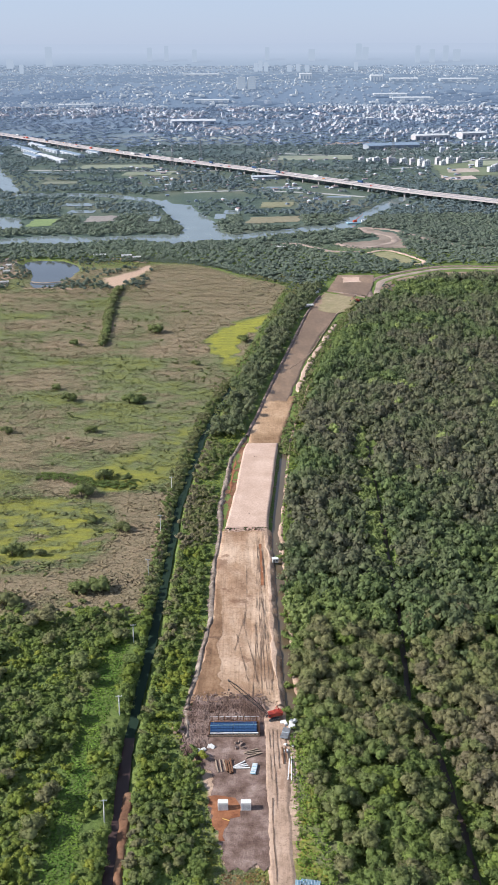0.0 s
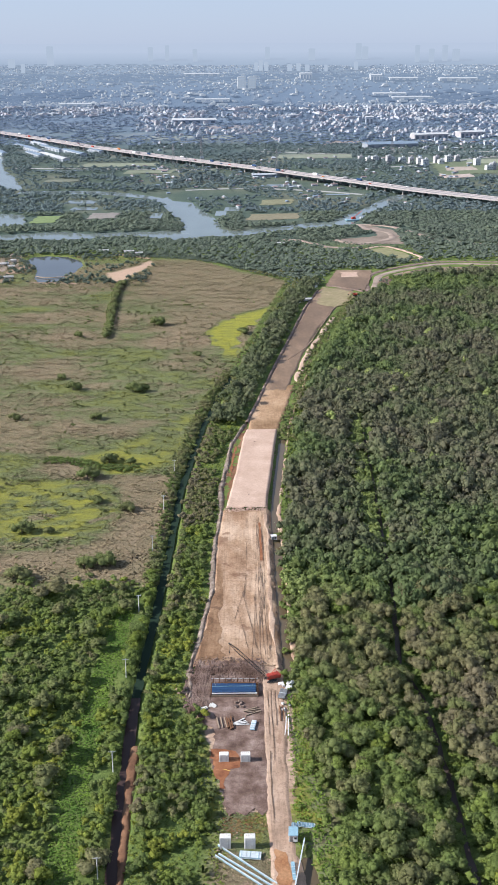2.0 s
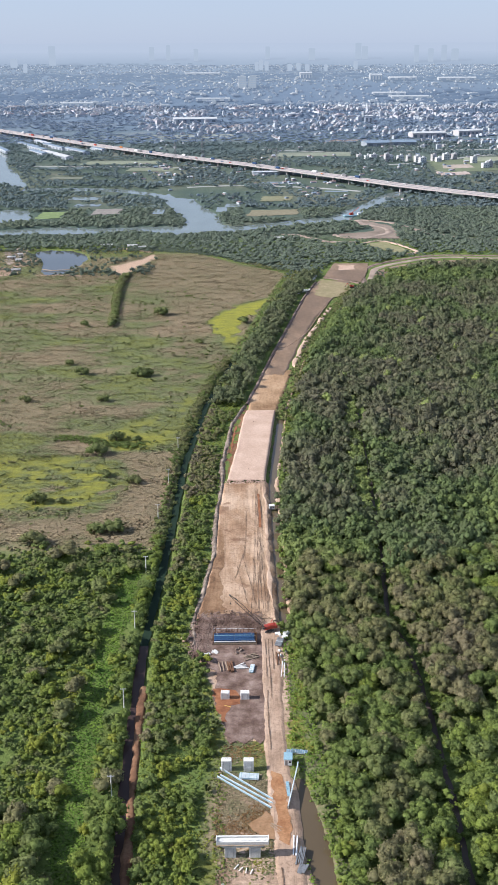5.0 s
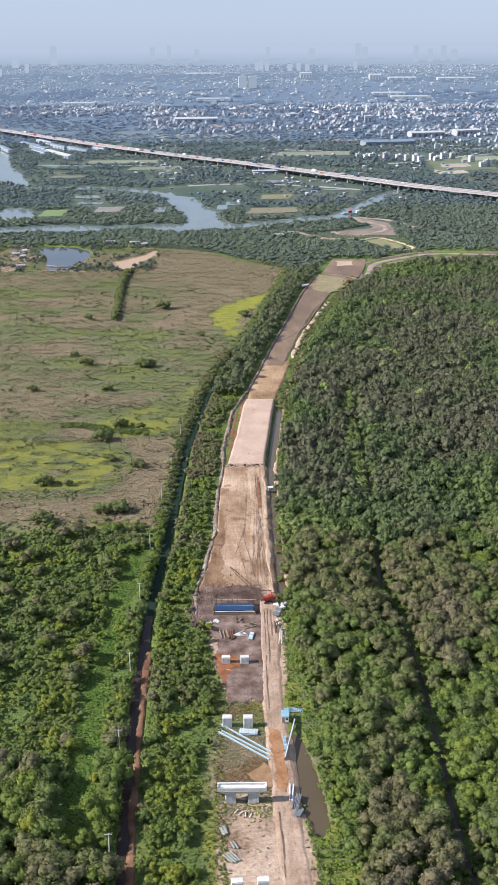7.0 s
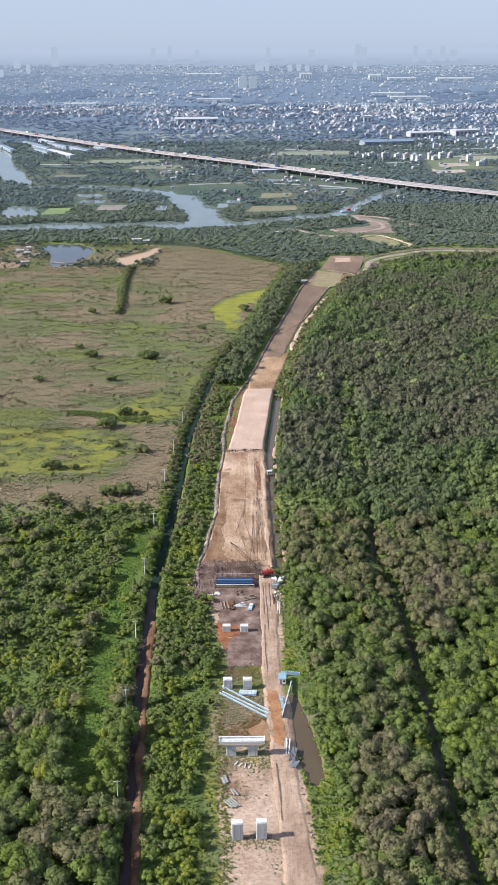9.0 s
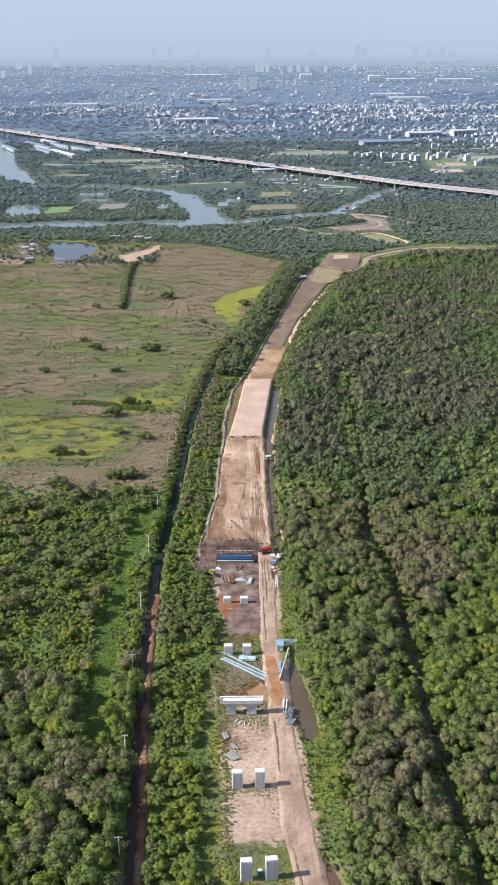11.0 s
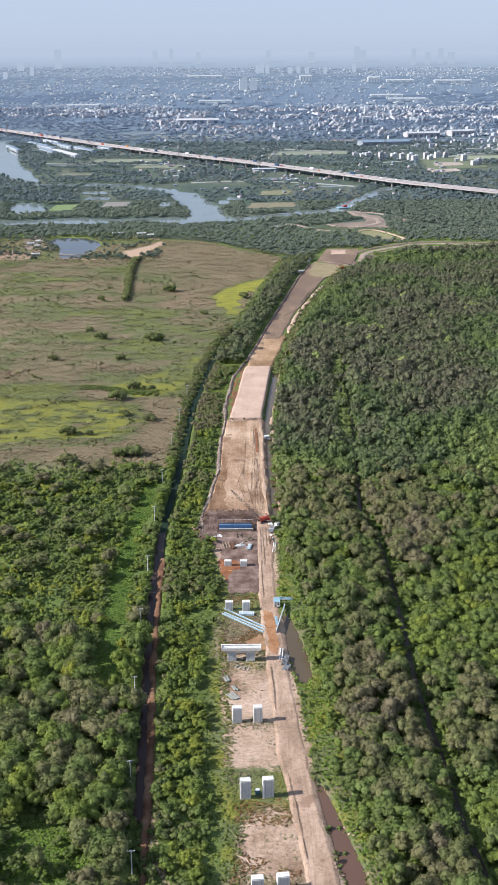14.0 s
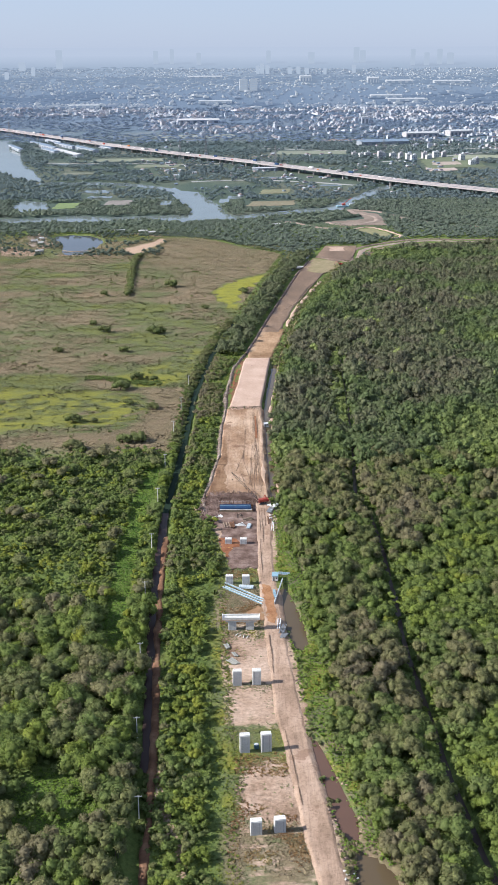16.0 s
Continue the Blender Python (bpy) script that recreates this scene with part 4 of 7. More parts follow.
def wood_tone(x, y):
    """0 greyish olive wood to 1 bright yellow-green."""
    v = 0.22 + 1.05 * (fbm(x, y, 34, 2) - 0.27) + 0.35 * (fbm(x, y, 90, 0) - 0.5)
    v = v + 0.22 * step(60, 100, x) * step(310, 200, y) - 0.12 * step(330, 520, y)
    v = v + 0.12 * step(60, 78, x) * step(150, 95, y)
    v = v + 0.10 * step(66, 60, x) * step(125, 165, y)
    v = v - 0.45 * step(24, 6, np.hypot(x - 48, (y - 150) / 2.2))
    return np.minimum(v, 0.64)


# ---- the wood east of the access road ----
def forest_keep(x, y):
    k = step(-1.0, 2.5, x - wood_x(y) + 5 * (fbm(x, y, 14, 1) - 0.5))
    k = k * step(np.where(y > 312, 2.2, 2.4), np.where(y > 312, 3.0, 3.2), np.abs(x - cut_x(y))) ** (y < 600)
    k = k * (1 - inside(x, y, POOL, 1.0)) * (1 - inside(x, y, BROOK, 1.0)) * (1 - inside(x, y, BASIN, 1.0))
    north = np.interp(x, [100, 136, 160, 212, 305, 400], [935, 955, 1000, 1030, 1040, 1035])
    k = k * step(8, -4, y - north)
    k = k * step(0.06, 0.22, fbm(x, y, 24, 3))
    # overgrown strip west of the ditch
    k = k * (1 - 0.97 * step(1.2, 2.2, cut_x(y) - x) * step(11.0, 9.6, cut_x(y) - x) * step(405, 425, y) * step(600, 580, y))
    return k


x, y, rng = scatter(1, 14, 360, -20, 440, 4.5, lambda x, y: forest_keep(x, y) * (fbm(x, y, 5, 3) > step(290, 440, y)))
tone = wood_tone(x, y) + rng.normal(0, 0.10, len(x))
kindly = (tone + rng.normal(0, 0.12, len(x))) < 0.42
z = ground_height(x, y)
size = rng.uniform(0.8, 1.4, len(x)) * (0.8 + 0.3 * step(0, 8, x - wood_x(y))) * (0.62 + 0.38 * step(3.0, 6.0, np.abs(x - cut_x(y))))
thing = (y < 74) & (x < 84)
for feather, kd, nm in ((True, "feathery", "forest_trees"), (False, "broad", "forest_green_trees")):
    s = (kindly == feather) & ~thing
    plant(nm, kd, x[s], y[s], z[s], size[s], tone[s], LEAF, "dense wood of greyish olive trees" if feather else "dense wood of bright green broadleaf trees", "trees", 3)
for i in np.where(thing)[0]:
    kd = "feathery" if kindly[i] else "broad"
    label = "greyish olive feathery tree in a dense wood" if kindly[i] else ("bright green broadleaf tree in a dense wood" if tone[i] > 0.55 else "dark green broadleaf tree in a dense wood")
    tree_thing(kd, i % 6, tone[i], Matrix.LocRotScale((x[i], y[i], z[i]), Euler((0, 0, i * 2.4)), (size[i],) * 3), label, "trees of the east wood")
x, y, rng = scatter(2, 10, 420, 285, 1050, 4.1, lambda x, y: forest_keep(x, y) * (fbm(x, y, 5, 3) < step(290, 440, y)))
tone = 0.34 + 1.25 * (fbm(x, y, 62, 2) - 0.45) + 0.25 * (fbm(x, y, 12, 0) - 0.5) + rng.normal(0, 0.06, len(x))
tone = np.where(rng.rand(len(x)) < 0.012, 1.0, tone + 0.18 * step(480, 345, y))
plant("forest_canopy", "middle", x, y, ground_height(x, y), rng.uniform(0.75, 1.4, len(x)) * (0.75 + 0.6 * fbm(x, y, 22, 1)), tone, CANOPY, "closed canopy of grey-green trees", "trees", 4, rng.uniform(0.85, 1.45, len(x)))
# low growth that fills the gaps and fringes
x, y, rng = scatter(3, 14, 330, 0, 560, 4.5, lambda x, y: 0.75 * step(-2.5, 0, x - wood_x(y) + 1.5) * step(1.7, 2.6, np.abs(x - cut_x(y))) * (1 - inside(x, y, POOL, 1)) * (1 - inside(x, y, BROOK, 1)) * (1 - inside(x, y, BASIN, 1)) * step(560, 380, y))
plant("forest_undergrowth", "low", x, y, ground_height(x, y), rng.uniform(0.9, 1.6, len(x)), 0.54 + 0.4 * (fbm(x, y, 9, 1) - 0.35), LEAF, "bright green undergrowth between the trees", "undergrowth", 5)

x, y, rng = scatter(101, 50, 90, 60, 600, 2.6, lambda x, y: 0.9 * step(1.1, 1.6, np.abs(x - cut_x(y))) * step(4.2, 3.4, np.abs(x - cut_x(y))) * (y < 418))
plant("ditch_side_bushes", "scrub", x, y, ground_height(x, y), rng.uniform(0.55, 0.95, len(x)), 0.55 + 0.5 * (fbm(x, y, 14, 1) - 0.4), LEAF, "bright green bushes lining the ditch in the wood", "bushes", 102)
x, y, rng = scatter(105, 50, 90, 412, 600, 1.9, lambda x, y: 0.95 * step(1.2, 1.9, cut_x(y) - x) * step(9.8, 8.6, cut_x(y) - x + 2.5 * (fbm(x, y, 15, 2) - 0.5)))
plant("strip_bushes", "scrub", x, y, ground_height(x, y), rng.uniform(0.85, 1.3, len(x)), 0.92 + 0.3 * (fbm(x, y, 12, 1) - 0.45), CANOPY, "bright yellow-green bushes in a strip along the forest ditch", "bushes", 106, rng.uniform(0.9, 1.5, len(x)))

# ---- woods and scrub west of the ditch ----
LANE_Y = [150, 178, 201, 231, 266, 305, 343, 380]
LANE_X = [-46, -49, -50.3, -50.6, -51.4, -49.6, -47, -46]


POLES = [(-28.6, 25), (-31.1, 73.7), (-35.2, 113.8), (-38.1, 161.5), (-40.2, 210.6), (-41.0, 257.8), (-41.9, 312), (-41.2, 360), (-39.6, 416), (-37.2, 462), (-34.4, 510)]


CLEARING = [(-76, 72), (-66, 97), (-48, 90), (-45, 74), (-56, 63)]


def west_keep(x, y):
    clear = np.ones(np.shape(x))
    for px, py in POLES:
        clear = clear * (1 - (np.abs(x - px) < 4.0) * (y - py < 2.5) * (y - py > -10))
    lane = np.abs(x - np.interp(y, LANE_Y, LANE_X) + 1.2)
    k = step(-2.6, -3.6, x - ditch_x(y)) * step(392, 372, y + 26 * (fbm(x, y, 30, 2) - 0.5))
    k = k * (1 - step(5.0, 4.0, lane + 3 * (fbm(x, y, 12, 2) - 0.5)) * step(150, 170, y) * step(362, 345, y))
    k = k * step(0.20, 0.36, fbm(x, y, 19, 0)) * clear * (1 - 0.95 * inside(x, y, CLEARING, 3))
    return k


x, y, rng = scatter(6, -260, -28, -20, 260, 4.4, lambda x, y: west_keep(x, y) * (step(235, 165, y + 30 * (fbm(x, y, 40, 1) - 0.5)) > 0.4))
tone = 0.22 + 0.95 * (fbm(x, y, 26, 3) - 0.32) + rng.normal(0, 0.14, len(x))
size = rng.uniform(0.7, 1.65, len(x))
z = ground_height(x, y)
thing = (y < 66) & (x > -72)
s = ~thing
plant("west_wood_trees", "feathery", x[s], y[s], z[s], size[s], tone[s] + 0.05, LEAF, "wood of tall grey-green trees", "trees", 7)
for i in np.where(thing)[0]:
    tree_thing("feathery", i % 6, tone[i], Matrix.LocRotScale((x[i], y[i], z[i]), Euler((0, 0, i * 1.7)), (size[i],) * 3), "tall grey-green feathery tree near the ditch", "trees of the west wood")
x, y, rng = scatter(59, -80, -40, 58, 102, 1.0, lambda x, y: inside(x, y, CLEARING, 2))
plant("clearing_grass", "tuft", x, y, ground_height(x, y), rng.uniform(0.6, 1.0, len(x)), 0.75 + 0.5 * (fbm(x, y, 8, 1) - 0.45), LUSH, "lush green grass in a small clearing", "grass", 60, rng.uniform(0.3, 0.5, len(x)))
# scrubland north of that wood, with a few taller crowns
x, y, rng = scatter(7, -260, -28, 150, 400, 3.1, lambda x, y: west_keep(x, y) * (step(235, 165, y + 30 * (fbm(x, y, 40, 1) - 0.5)) < 0.6))
tone = 0.63 + 1.0 * (fbm(x, y, 22, 3) - 0.42) + 0.6 * (fbm(x, y, 7, 1) - 0.5) + rng.normal(0, 0.07, len(x))
s = rng.rand(len(x)) < 0.06
plant("west_scrub", "scrub", x[~s], y[~s], ground_height(x[~s], y[~s]), rng.uniform(0.6, 1.25, (~s).sum()), tone[~s], LEAF, "dense low scrub of olive and green bushes", "bushes", 7, rng.uniform(0.6, 1.1, (~s).sum()))
plant("west_scrub_trees", "broad", x[s], y[s], ground_height(x[s], y[s]), rng.uniform(0.7, 1.15, s.sum()), tone[s] - 0.1, LEAF, "dark green single trees standing in the scrub", "trees", 8)
x, y, rng = scatter(103, -240, -40, 120, 392, 13.0, lambda x, y: 0.45 * west_keep(x, y))
plant("west_scrub_rounded_trees", "feathery", x, y, ground_height(x, y), rng.uniform(1.1, 1.75, len(x)), rng.uniform(0.08, 0.45, len(x)), LEAF, "rounded grey-green trees standing above the scrub", "trees", 104, rng.uniform(0.5, 0.75, len(x)))
# trees leaning over the west bank of the ditch
y = np.arange(92, 392, 2.3)
rng = np.random.RandomState(78)
x = ditch_x(y) - rng.uniform(2.8, 5.4, len(y))
free = np.array([all(not (abs(a - px) < 3.2 and -7 < c - py < 1.5) for px, py in POLES) for a, c in zip(x, y)])
x, y = x[free], y[free]
plant("ditch_bank_trees", "broad", x, y, ground_height(x, y), rng.uniform(0.45, 0.85, len(y)), 0.62 + 0.4 * (fbm(x, y, 20, 1) - 0.5) + rng.normal(0, 0.08, len(y)), LEAF, "green trees leaning over the ditch bank", "trees", 79)
# rank grass on the open lane
x, y, rng = scatter(80, -70, -36, 140, 362, 0.95, lambda x, y: step(5.4, 4.0, np.abs(x - np.interp(y, LANE_Y, LANE_X) + 1.2)))
plant("lane_grass", "tuft", x, y, ground_height(x, y), rng.uniform(0.6, 1.0, len(x)), 0.62 + 0.7 * (fbm(x, y, 8, 1) - 0.45), LUSH, "lush bright green grass on an open lane", "grass", 81, rng.uniform(0.3, 0.5, len(x)))
x, y, rng = scatter(8, -230, -28, 0, 420, 4.4, lambda x, y: 0.85 * step(4.2, 5.4, np.abs(x - np.interp(y, LANE_Y, LANE_X) + 1.2) + 99 * (y < 165)) * step(-2.0, -3.0, x - ditch_x(y)) * step(400, 375, y + 26 * (fbm(x, y, 30, 2) - 0.5)))
lane = step(6.0, 4.6, np.abs(x - np.interp(y, LANE_Y, LANE_X))) * step(165, 185, y)
plant("west_undergrowth", "low", x, y, ground_height(x, y), rng.uniform(0.7, 1.25, len(x)) * (1 - 0.75 * lane), 0.46 + 0.45 * (fbm(x, y, 12, 2) - 0.4) + 0.1 * lane, LEAF, "tangled green undergrowth and creeper", "undergrowth", 9, 1 - 0.55 * lane)


# ---- belt of bushes between ditch and works ----
def belt_w(y): return ditch_x(y) + np.interp(y, [0, 100, 110, 300, 310, 700], [4, 4.2, 4.0, 3.8, 2.8, 2.4])
def belt_e(y): return np.interp(y, [-60, 60, 97, 123, 157, 180, 205, 235, 252, 275, 288, 300, 310], [8, -4, -2, -6, -6.5, -7.5, -8, -7, -10, -12, -12, -19, -19.5]) * (y < 310) + (fill_w(y) - 3.0) * (y >= 310)


def belt_keep(x, y):
    return step(0, 1.5, x - belt_w(y)) * step(0, -1.5, x - belt_e(y) + 5.0 * step(240, 205, y) + 5 * (fbm(x, y, 8, 1) - 0.5)) * step(0.28, 0.44, fbm(x, y, 13, 2)) * step(620, 600, y)


x, y, rng = scatter(10, -45, 20, -20, 620, 2.9, belt_keep)
tone = 0.36 + 0.9 * (fbm(x, y, 16, 1) - 0.28) + 0.25 * step(0.5, 0.7, fbm(x, y, 22, 3)) + rng.normal(0, 0.08, len(x)) - 0.22 * step(340, 400, y) - 0.28 * step(9, 4, x - ditch_x(y)) + 0.25 * step(22, 8, np.abs(y - 338))
s = (rng.rand(len(x)) < 0.28 * step(330, 300, y)) & (x < belt_e(y) - 3)
plant("bush_belt", "scrub", x[~s], y[~s], ground_height(x[~s], y[~s]), rng.uniform(0.75, 1.25, (~s).sum()), tone[~s], LEAF, "belt of mixed olive and green bushes", "bushes", 11)
plant("bush_belt_trees", "broad", x[s], y[s], ground_height(x[s], y[s]), rng.uniform(0.5, 0.85, s.sum()), tone[s] + 0.12, LEAF, "bright green small trees among bushes", "trees", 12)
# bank of the east canal and low weeds by the road
x, y, rng = scatter(13, 12, 70, 30, 720, 1.9, lambda x, y: 0.9 * step(0, 1.2, x - np.where(y < 310, road_e(y) + 1.6, fill_e(y) + 6.4)) * step(1.5, -0.5, x - wood_x(y)) * (1 - inside(x, y, POOL, 1)) * (1 - inside(x, y, BROOK, 1)) * (1 - inside(x, y, BASIN, 1)) * step(0.15, 0.35, fbm(x, y, 9, 0)) * (0.12 + 0.88 * step(290, 310, y)))
plant("bank_weeds", "scrub", x, y, ground_height(x, y), rng.uniform(0.3, 0.62, len(x)), 0.68 + 0.5 * (fbm(x, y, 14, 3) - 0.45), LEAF, "bright green weeds on the canal bank", "weeds", 14)
x, y, rng = scatter(15, 14, 50, 40, 300, 1.15, lambda x, y: 0.95 * step(0.3, 1.4, x - road_e(y) - 0.8) * step(3, 1, x - wood_x(y)) * (1 - inside(x, y, POOL, 1)) * (1 - inside(x, y, BROOK, 1)) * (1 - inside(x, y, BASIN, 1)) * (0.35 + 0.65 * step(0.22, 0.36, fbm(x, y, 9, 2))))
plant("verge_grass", "tuft", x, y, ground_height(x, y), rng.uniform(0.5, 0.95, len(x)), 0.8 + 0.6 * (fbm(x, y, 10, 1) - 0.4), LUSH, "lush bright green grass on the road verge", "grass", 17, rng.uniform(0.5, 0.9, len(x)))
# tall dark trees along the west side of the silt bed
x, y, rng = scatter(15, -30, 110, 590, 1000, 4.6, lambda x, y: step(-24, -17, x - fill_w(y) + 5 * (fbm(x, y, 20, 2) - 0.5)) * step(-3.0, -5.5, x - fill_w(y)))
plant("tree_line", "middle", x, y, ground_height(x, y), rng.uniform(0.8, 1.35, len(x)), 0.30 + 0.25 * (fbm(x, y, 20, 1) - 0.5), CANOPY, "dark green tree line beside the silt bed", "trees", 16, rng.uniform(0.9, 1.3, len(x)))


# ---- meadow ----
def meadow_e(y): return np.interp(y, [380, 414, 491, 589, 656, 720, 781, 884, 960, 1009, 1065, 1126], [-37.5, -35.5, -33, -24, -14, -2, 8, 27, 40, 50, 0, -49])


x, y, rng = scatter(17, -300, 60, 375, 1120, 1.45, lambda x, y: 0.97 * step(0.5, -1.0, x - meadow_e(y)) * step(380, 395, y) * (1 - inside(x, y, BEACH, 2)) * (1 - step(0, 8, y - np.interp(x, [-300, -120, -110], [985, 985, 1130]))))
tone = reed_tone(x, y)
k = rng.rand(len(x)) < (0.95 - 0.6 * step(0.6, 0.8, tone)) * (0.6 + 0.4 * step(700, 450, y)) * 0.95
x, y, tone = x[k], y[k], tone[k]
plant("reed_tufts", "tuft", x, y, ground_height(x, y), (rng.uniform(0.7, 1.2, len(x)) + 0.9 * step(0.45, 0.7, fbm(x, y * 2.2, 9, 3))) * (1 - 0.5 * step(0.55, 0.8, tone)), tone + rng.normal(0, 0.06, len(x)), REED, "dry brown and green reed tufts across the meadow", "reeds", 18, rng.uniform(0.16, 0.36, len(x)))
x, y, rng = scatter(19, -300, 60, 380, 1000, 9.0, lambda x, y: step(-1.0, -4.0, x - meadow_e(y)) * (0.10 + 0.55 * step(0.55, 0.72, fbm(x, y, 38, 1))) * (1 - 0.7 * inside(x, y, YELLOW_FIELD, 3)) * (1 - 0.6 * inside(x, y, BROWN_FIELD, 3)))
plant("meadow_bushes", "scrub", x, y, ground_height(x, y), rng.uniform(0.4, 1.0, len(x)), 0.42 + 0.3 * (fbm(x, y, 15, 2) - 0.5), LEAF, "scattered dark green bushes in the meadow", "bushes", 20)
x, y, rng = scatter(21, -60, 30, 385, 700, 2.6, lambda x, y: step(-10, -7, x - ditch_x(y)) * step(-0.9, -1.9, x - ditch_x(y)))
plant("canal_bank_bushes", "scrub", x, y, ground_height(x, y), rng.uniform(0.5, 1.0, len(x)), 0.40 + 0.5 * (fbm(x, y, 15, 2) - 0.5), LEAF, "dark green bushes along the canal bank", "bushes", 22)


def bush_row(name, pts, gap, wide, size, tone, label, seed):
    """Bushes along a plan line."""
    rng = np.random.RandomState(seed)
    X, Y = [], []
    for (x0, y0), (x1, y1) in zip(pts, pts[1:]):
        k = int(math.hypot(x1 - x0, y1 - y0) / gap)
        X += [x0 + (x1 - x0) * i / k + rng.uniform(-wide, wide) for i in range(k)]
        Y += [y0 + (y1 - y0) * i / k + rng.uniform(-wide, wide) for i in range(k)]
    X, Y = np.array(X), np.array(Y)
    return plant(name, "scrub", X, Y, ground_height(X, Y), size * rng.uniform(0.7, 1.2, len(X)), tone + rng.normal(0, 0.05, len(X)), LEAF, label, "bushes", seed)


bush_row("hedge", [(-111, 1000), (-113, 960), (-110, 890), (-104, 795)], 1.2, 1.9, 1.6, 0.34, "dark green hedge across the meadow", 31)
bush_row("hedge_west", [(-104, 795), (-144, 784), (-190, 774), (-260, 770)], 3.0, 3.0, 0.5, 0.36, "low hedge line across the meadow", 32)
bush_row("creeper_patch", [(-106, 530), (-92, 528), (-76, 520), (-66, 517), (-56, 518)], 0.22, 4.5, 0.62, 0.5, "dark green creeper patch in the meadow", 33)
bush_row("field_track_hedge", [(-160, 474), (-124, 495), (-98, 505)], 1.6, 2.0, 0.55, 0.20, "low brown-green hedge along a field track", 34)
for k, (bx, by, bs) in enumerate(((-71.8, 526, 1.3), (-81, 503.5, 1.5), (-60, 524, 0.8), (-88, 600, 1.0), (-56, 462, 1.1), (-60, 403, 1.3), (-104, 436, 1.3), (-97.5, 389, 1.4), (-91, 436, 0.7), (-68, 400, 1.2),
                                  (-72.6, 472, 0.9), (-123, 686, 0.9), (-111, 660, 1.3), (-70, 655, 1.5), (-64, 657, 1.2), (-65.7, 835, 1.7), (5.6, 807, 1.2), (-127, 800, 1.0), (-140, 600, 1.0), (-30, 742, 0.9))):
    tree_thing("broad", k % 6, 0.40, Matrix.LocRotScale((bx, by, ground_height(bx, by) - 1.7 * bs), Euler((0, 0, k)), (bs * 1.4, bs * 1.4, bs * 1.25)), "single round dark green tree in the meadow", "meadow trees")


# ---- woods beyond the works ----
def wet(x, y):
    return np.maximum.reduce([inside(x, y + dy, p, 7) for p in (RIVER_SHORE, LAKE, LAGOON, POND_SHORE) for dy in (-4, 9, 19)])


PLAIN_PONDS = ((-230, 1570, 24, 30), (-216, 1500, 20, 24), (-108, 1432, 8, 40), (80, 1752, 32, 26), (-20, 1450, 8, 40), (-4, 1490, 12, 30), (-330, 1990, 50, 18), (160, 1640, 20, 14))
PLAIN_FIELDS = ((-182, 1436, 40, 56, (0.28, 0.26, 0.24)), (-256, 1404, 36, 66, (0.20, 0.27, 0.12)), (50, 1420, 70, 60, (0.24, 0.22, 0.15)), (392, 1890, 60, 90, (0.50, 0.42, 0.38)), (430, 2010, 120, 240, (0.165, 0.20, 0.125)), (-230, 2080, 150, 70, (0.24, 0.27, 0.20)), (60, 1560, 50, 60, (0.24, 0.24, 0.15)), (-160, 1960, 90, 60, (0.22, 0.25, 0.18)), (160, 2230, 160, 90, (0.24, 0.27, 0.21)), (520, 2120, 130, 80, (0.30, 0.33, 0.24)), (420, 1990, 60, 70, (0.42, 0.36, 0.31)), (-120, 2700, 220, 130, (0.27, 0.31, 0.30)), (620, 2750, 200, 120, (0.29, 0.33, 0.33)),
                (-300, 1830, 60, 40, (0.20, 0.22, 0.17)), (270, 2560, 120, 70, (0.30, 0.26, 0.24)), (-40, 3050, 180, 130, (0.32, 0.30, 0.31)))


def beyond_keep(x, y):
    south = np.interp(x, [-300, -130, -85, -49, 0, 51, 80, 104, 141, 150, 190, 227, 290, 420], [1150, 1150, 1140, 1132, 1072, 1012, 1000, 1062, 1064, 1050, 1100, 1112, 1106, 1095])
    k = step(0, 8, y - south) * (1 - wet(x, y))
    yard = inside(x, y, [(22, 1250), (70, 1275), (94, 1222), (122, 1245), (198, 1208), (207, 1121), (179, 1100), (143, 1178), (104, 1172), (60, 1228)], 6)
    yard = np.maximum(yard, inside(x, y, [(120, 1240), (146, 1208), (198, 1204), (206, 1258), (200, 1320), (176, 1345), (158, 1362), (156, 1320), (172, 1290)], 4))
    track = np.abs(x - np.interp(y, [1176, 1201, 1218, 1262, 1328, 1350], [420, 302, 265, 233, 203, 162]))
    k = k * (1 - yard) * step(6, 13, track) ** ((y < 1360) & (y > 1170))
    for fx, fy, fw, fd in [(p[0], p[1], p[2] * 2, p[3]) for p in PLAIN_PONDS] + [p[:4] for p in PLAIN_FIELDS]:
        k = k * (1 - (np.abs(x - fx) < fw / 2 + 5) * (y - fy < fd / 2 + 5) * (y - fy > -fd / 2 - 26))
    k = k * (1 - 0.62 * step(0.46, 0.56, fbm(x, y, 110, 3)) * step(1470, 1560, y) * step(-0.14, -0.04, x / np.maximum(y, 1)))
    edge = step(300, 60, np.abs(y - 1290))
    return k * np.clip(step(0.28, 0.46, fbm(x, y, 120, 1) + 0.06 + 0.05 * (fbm(x, y, 30, 2) - 0.5)) + edge * 0.9, 0, 1)


x, y, rng = scatter(41, -420, 520, 1000, 1450, 6.8, beyond_keep)
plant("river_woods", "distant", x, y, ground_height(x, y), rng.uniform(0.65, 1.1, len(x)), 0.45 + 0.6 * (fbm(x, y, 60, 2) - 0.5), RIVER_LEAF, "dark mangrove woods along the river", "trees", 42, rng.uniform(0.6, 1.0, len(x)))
x, y, rng = scatter(43, -800, 900, 1450, 2500, 9.5, lambda x, y: beyond_keep(x, y) * step(0.30, 0.44, fbm(x, y, 140, 3)) * (0.35 + 0.65 * step(0.34, 0.44, fbm(x, y, 45, 1))))
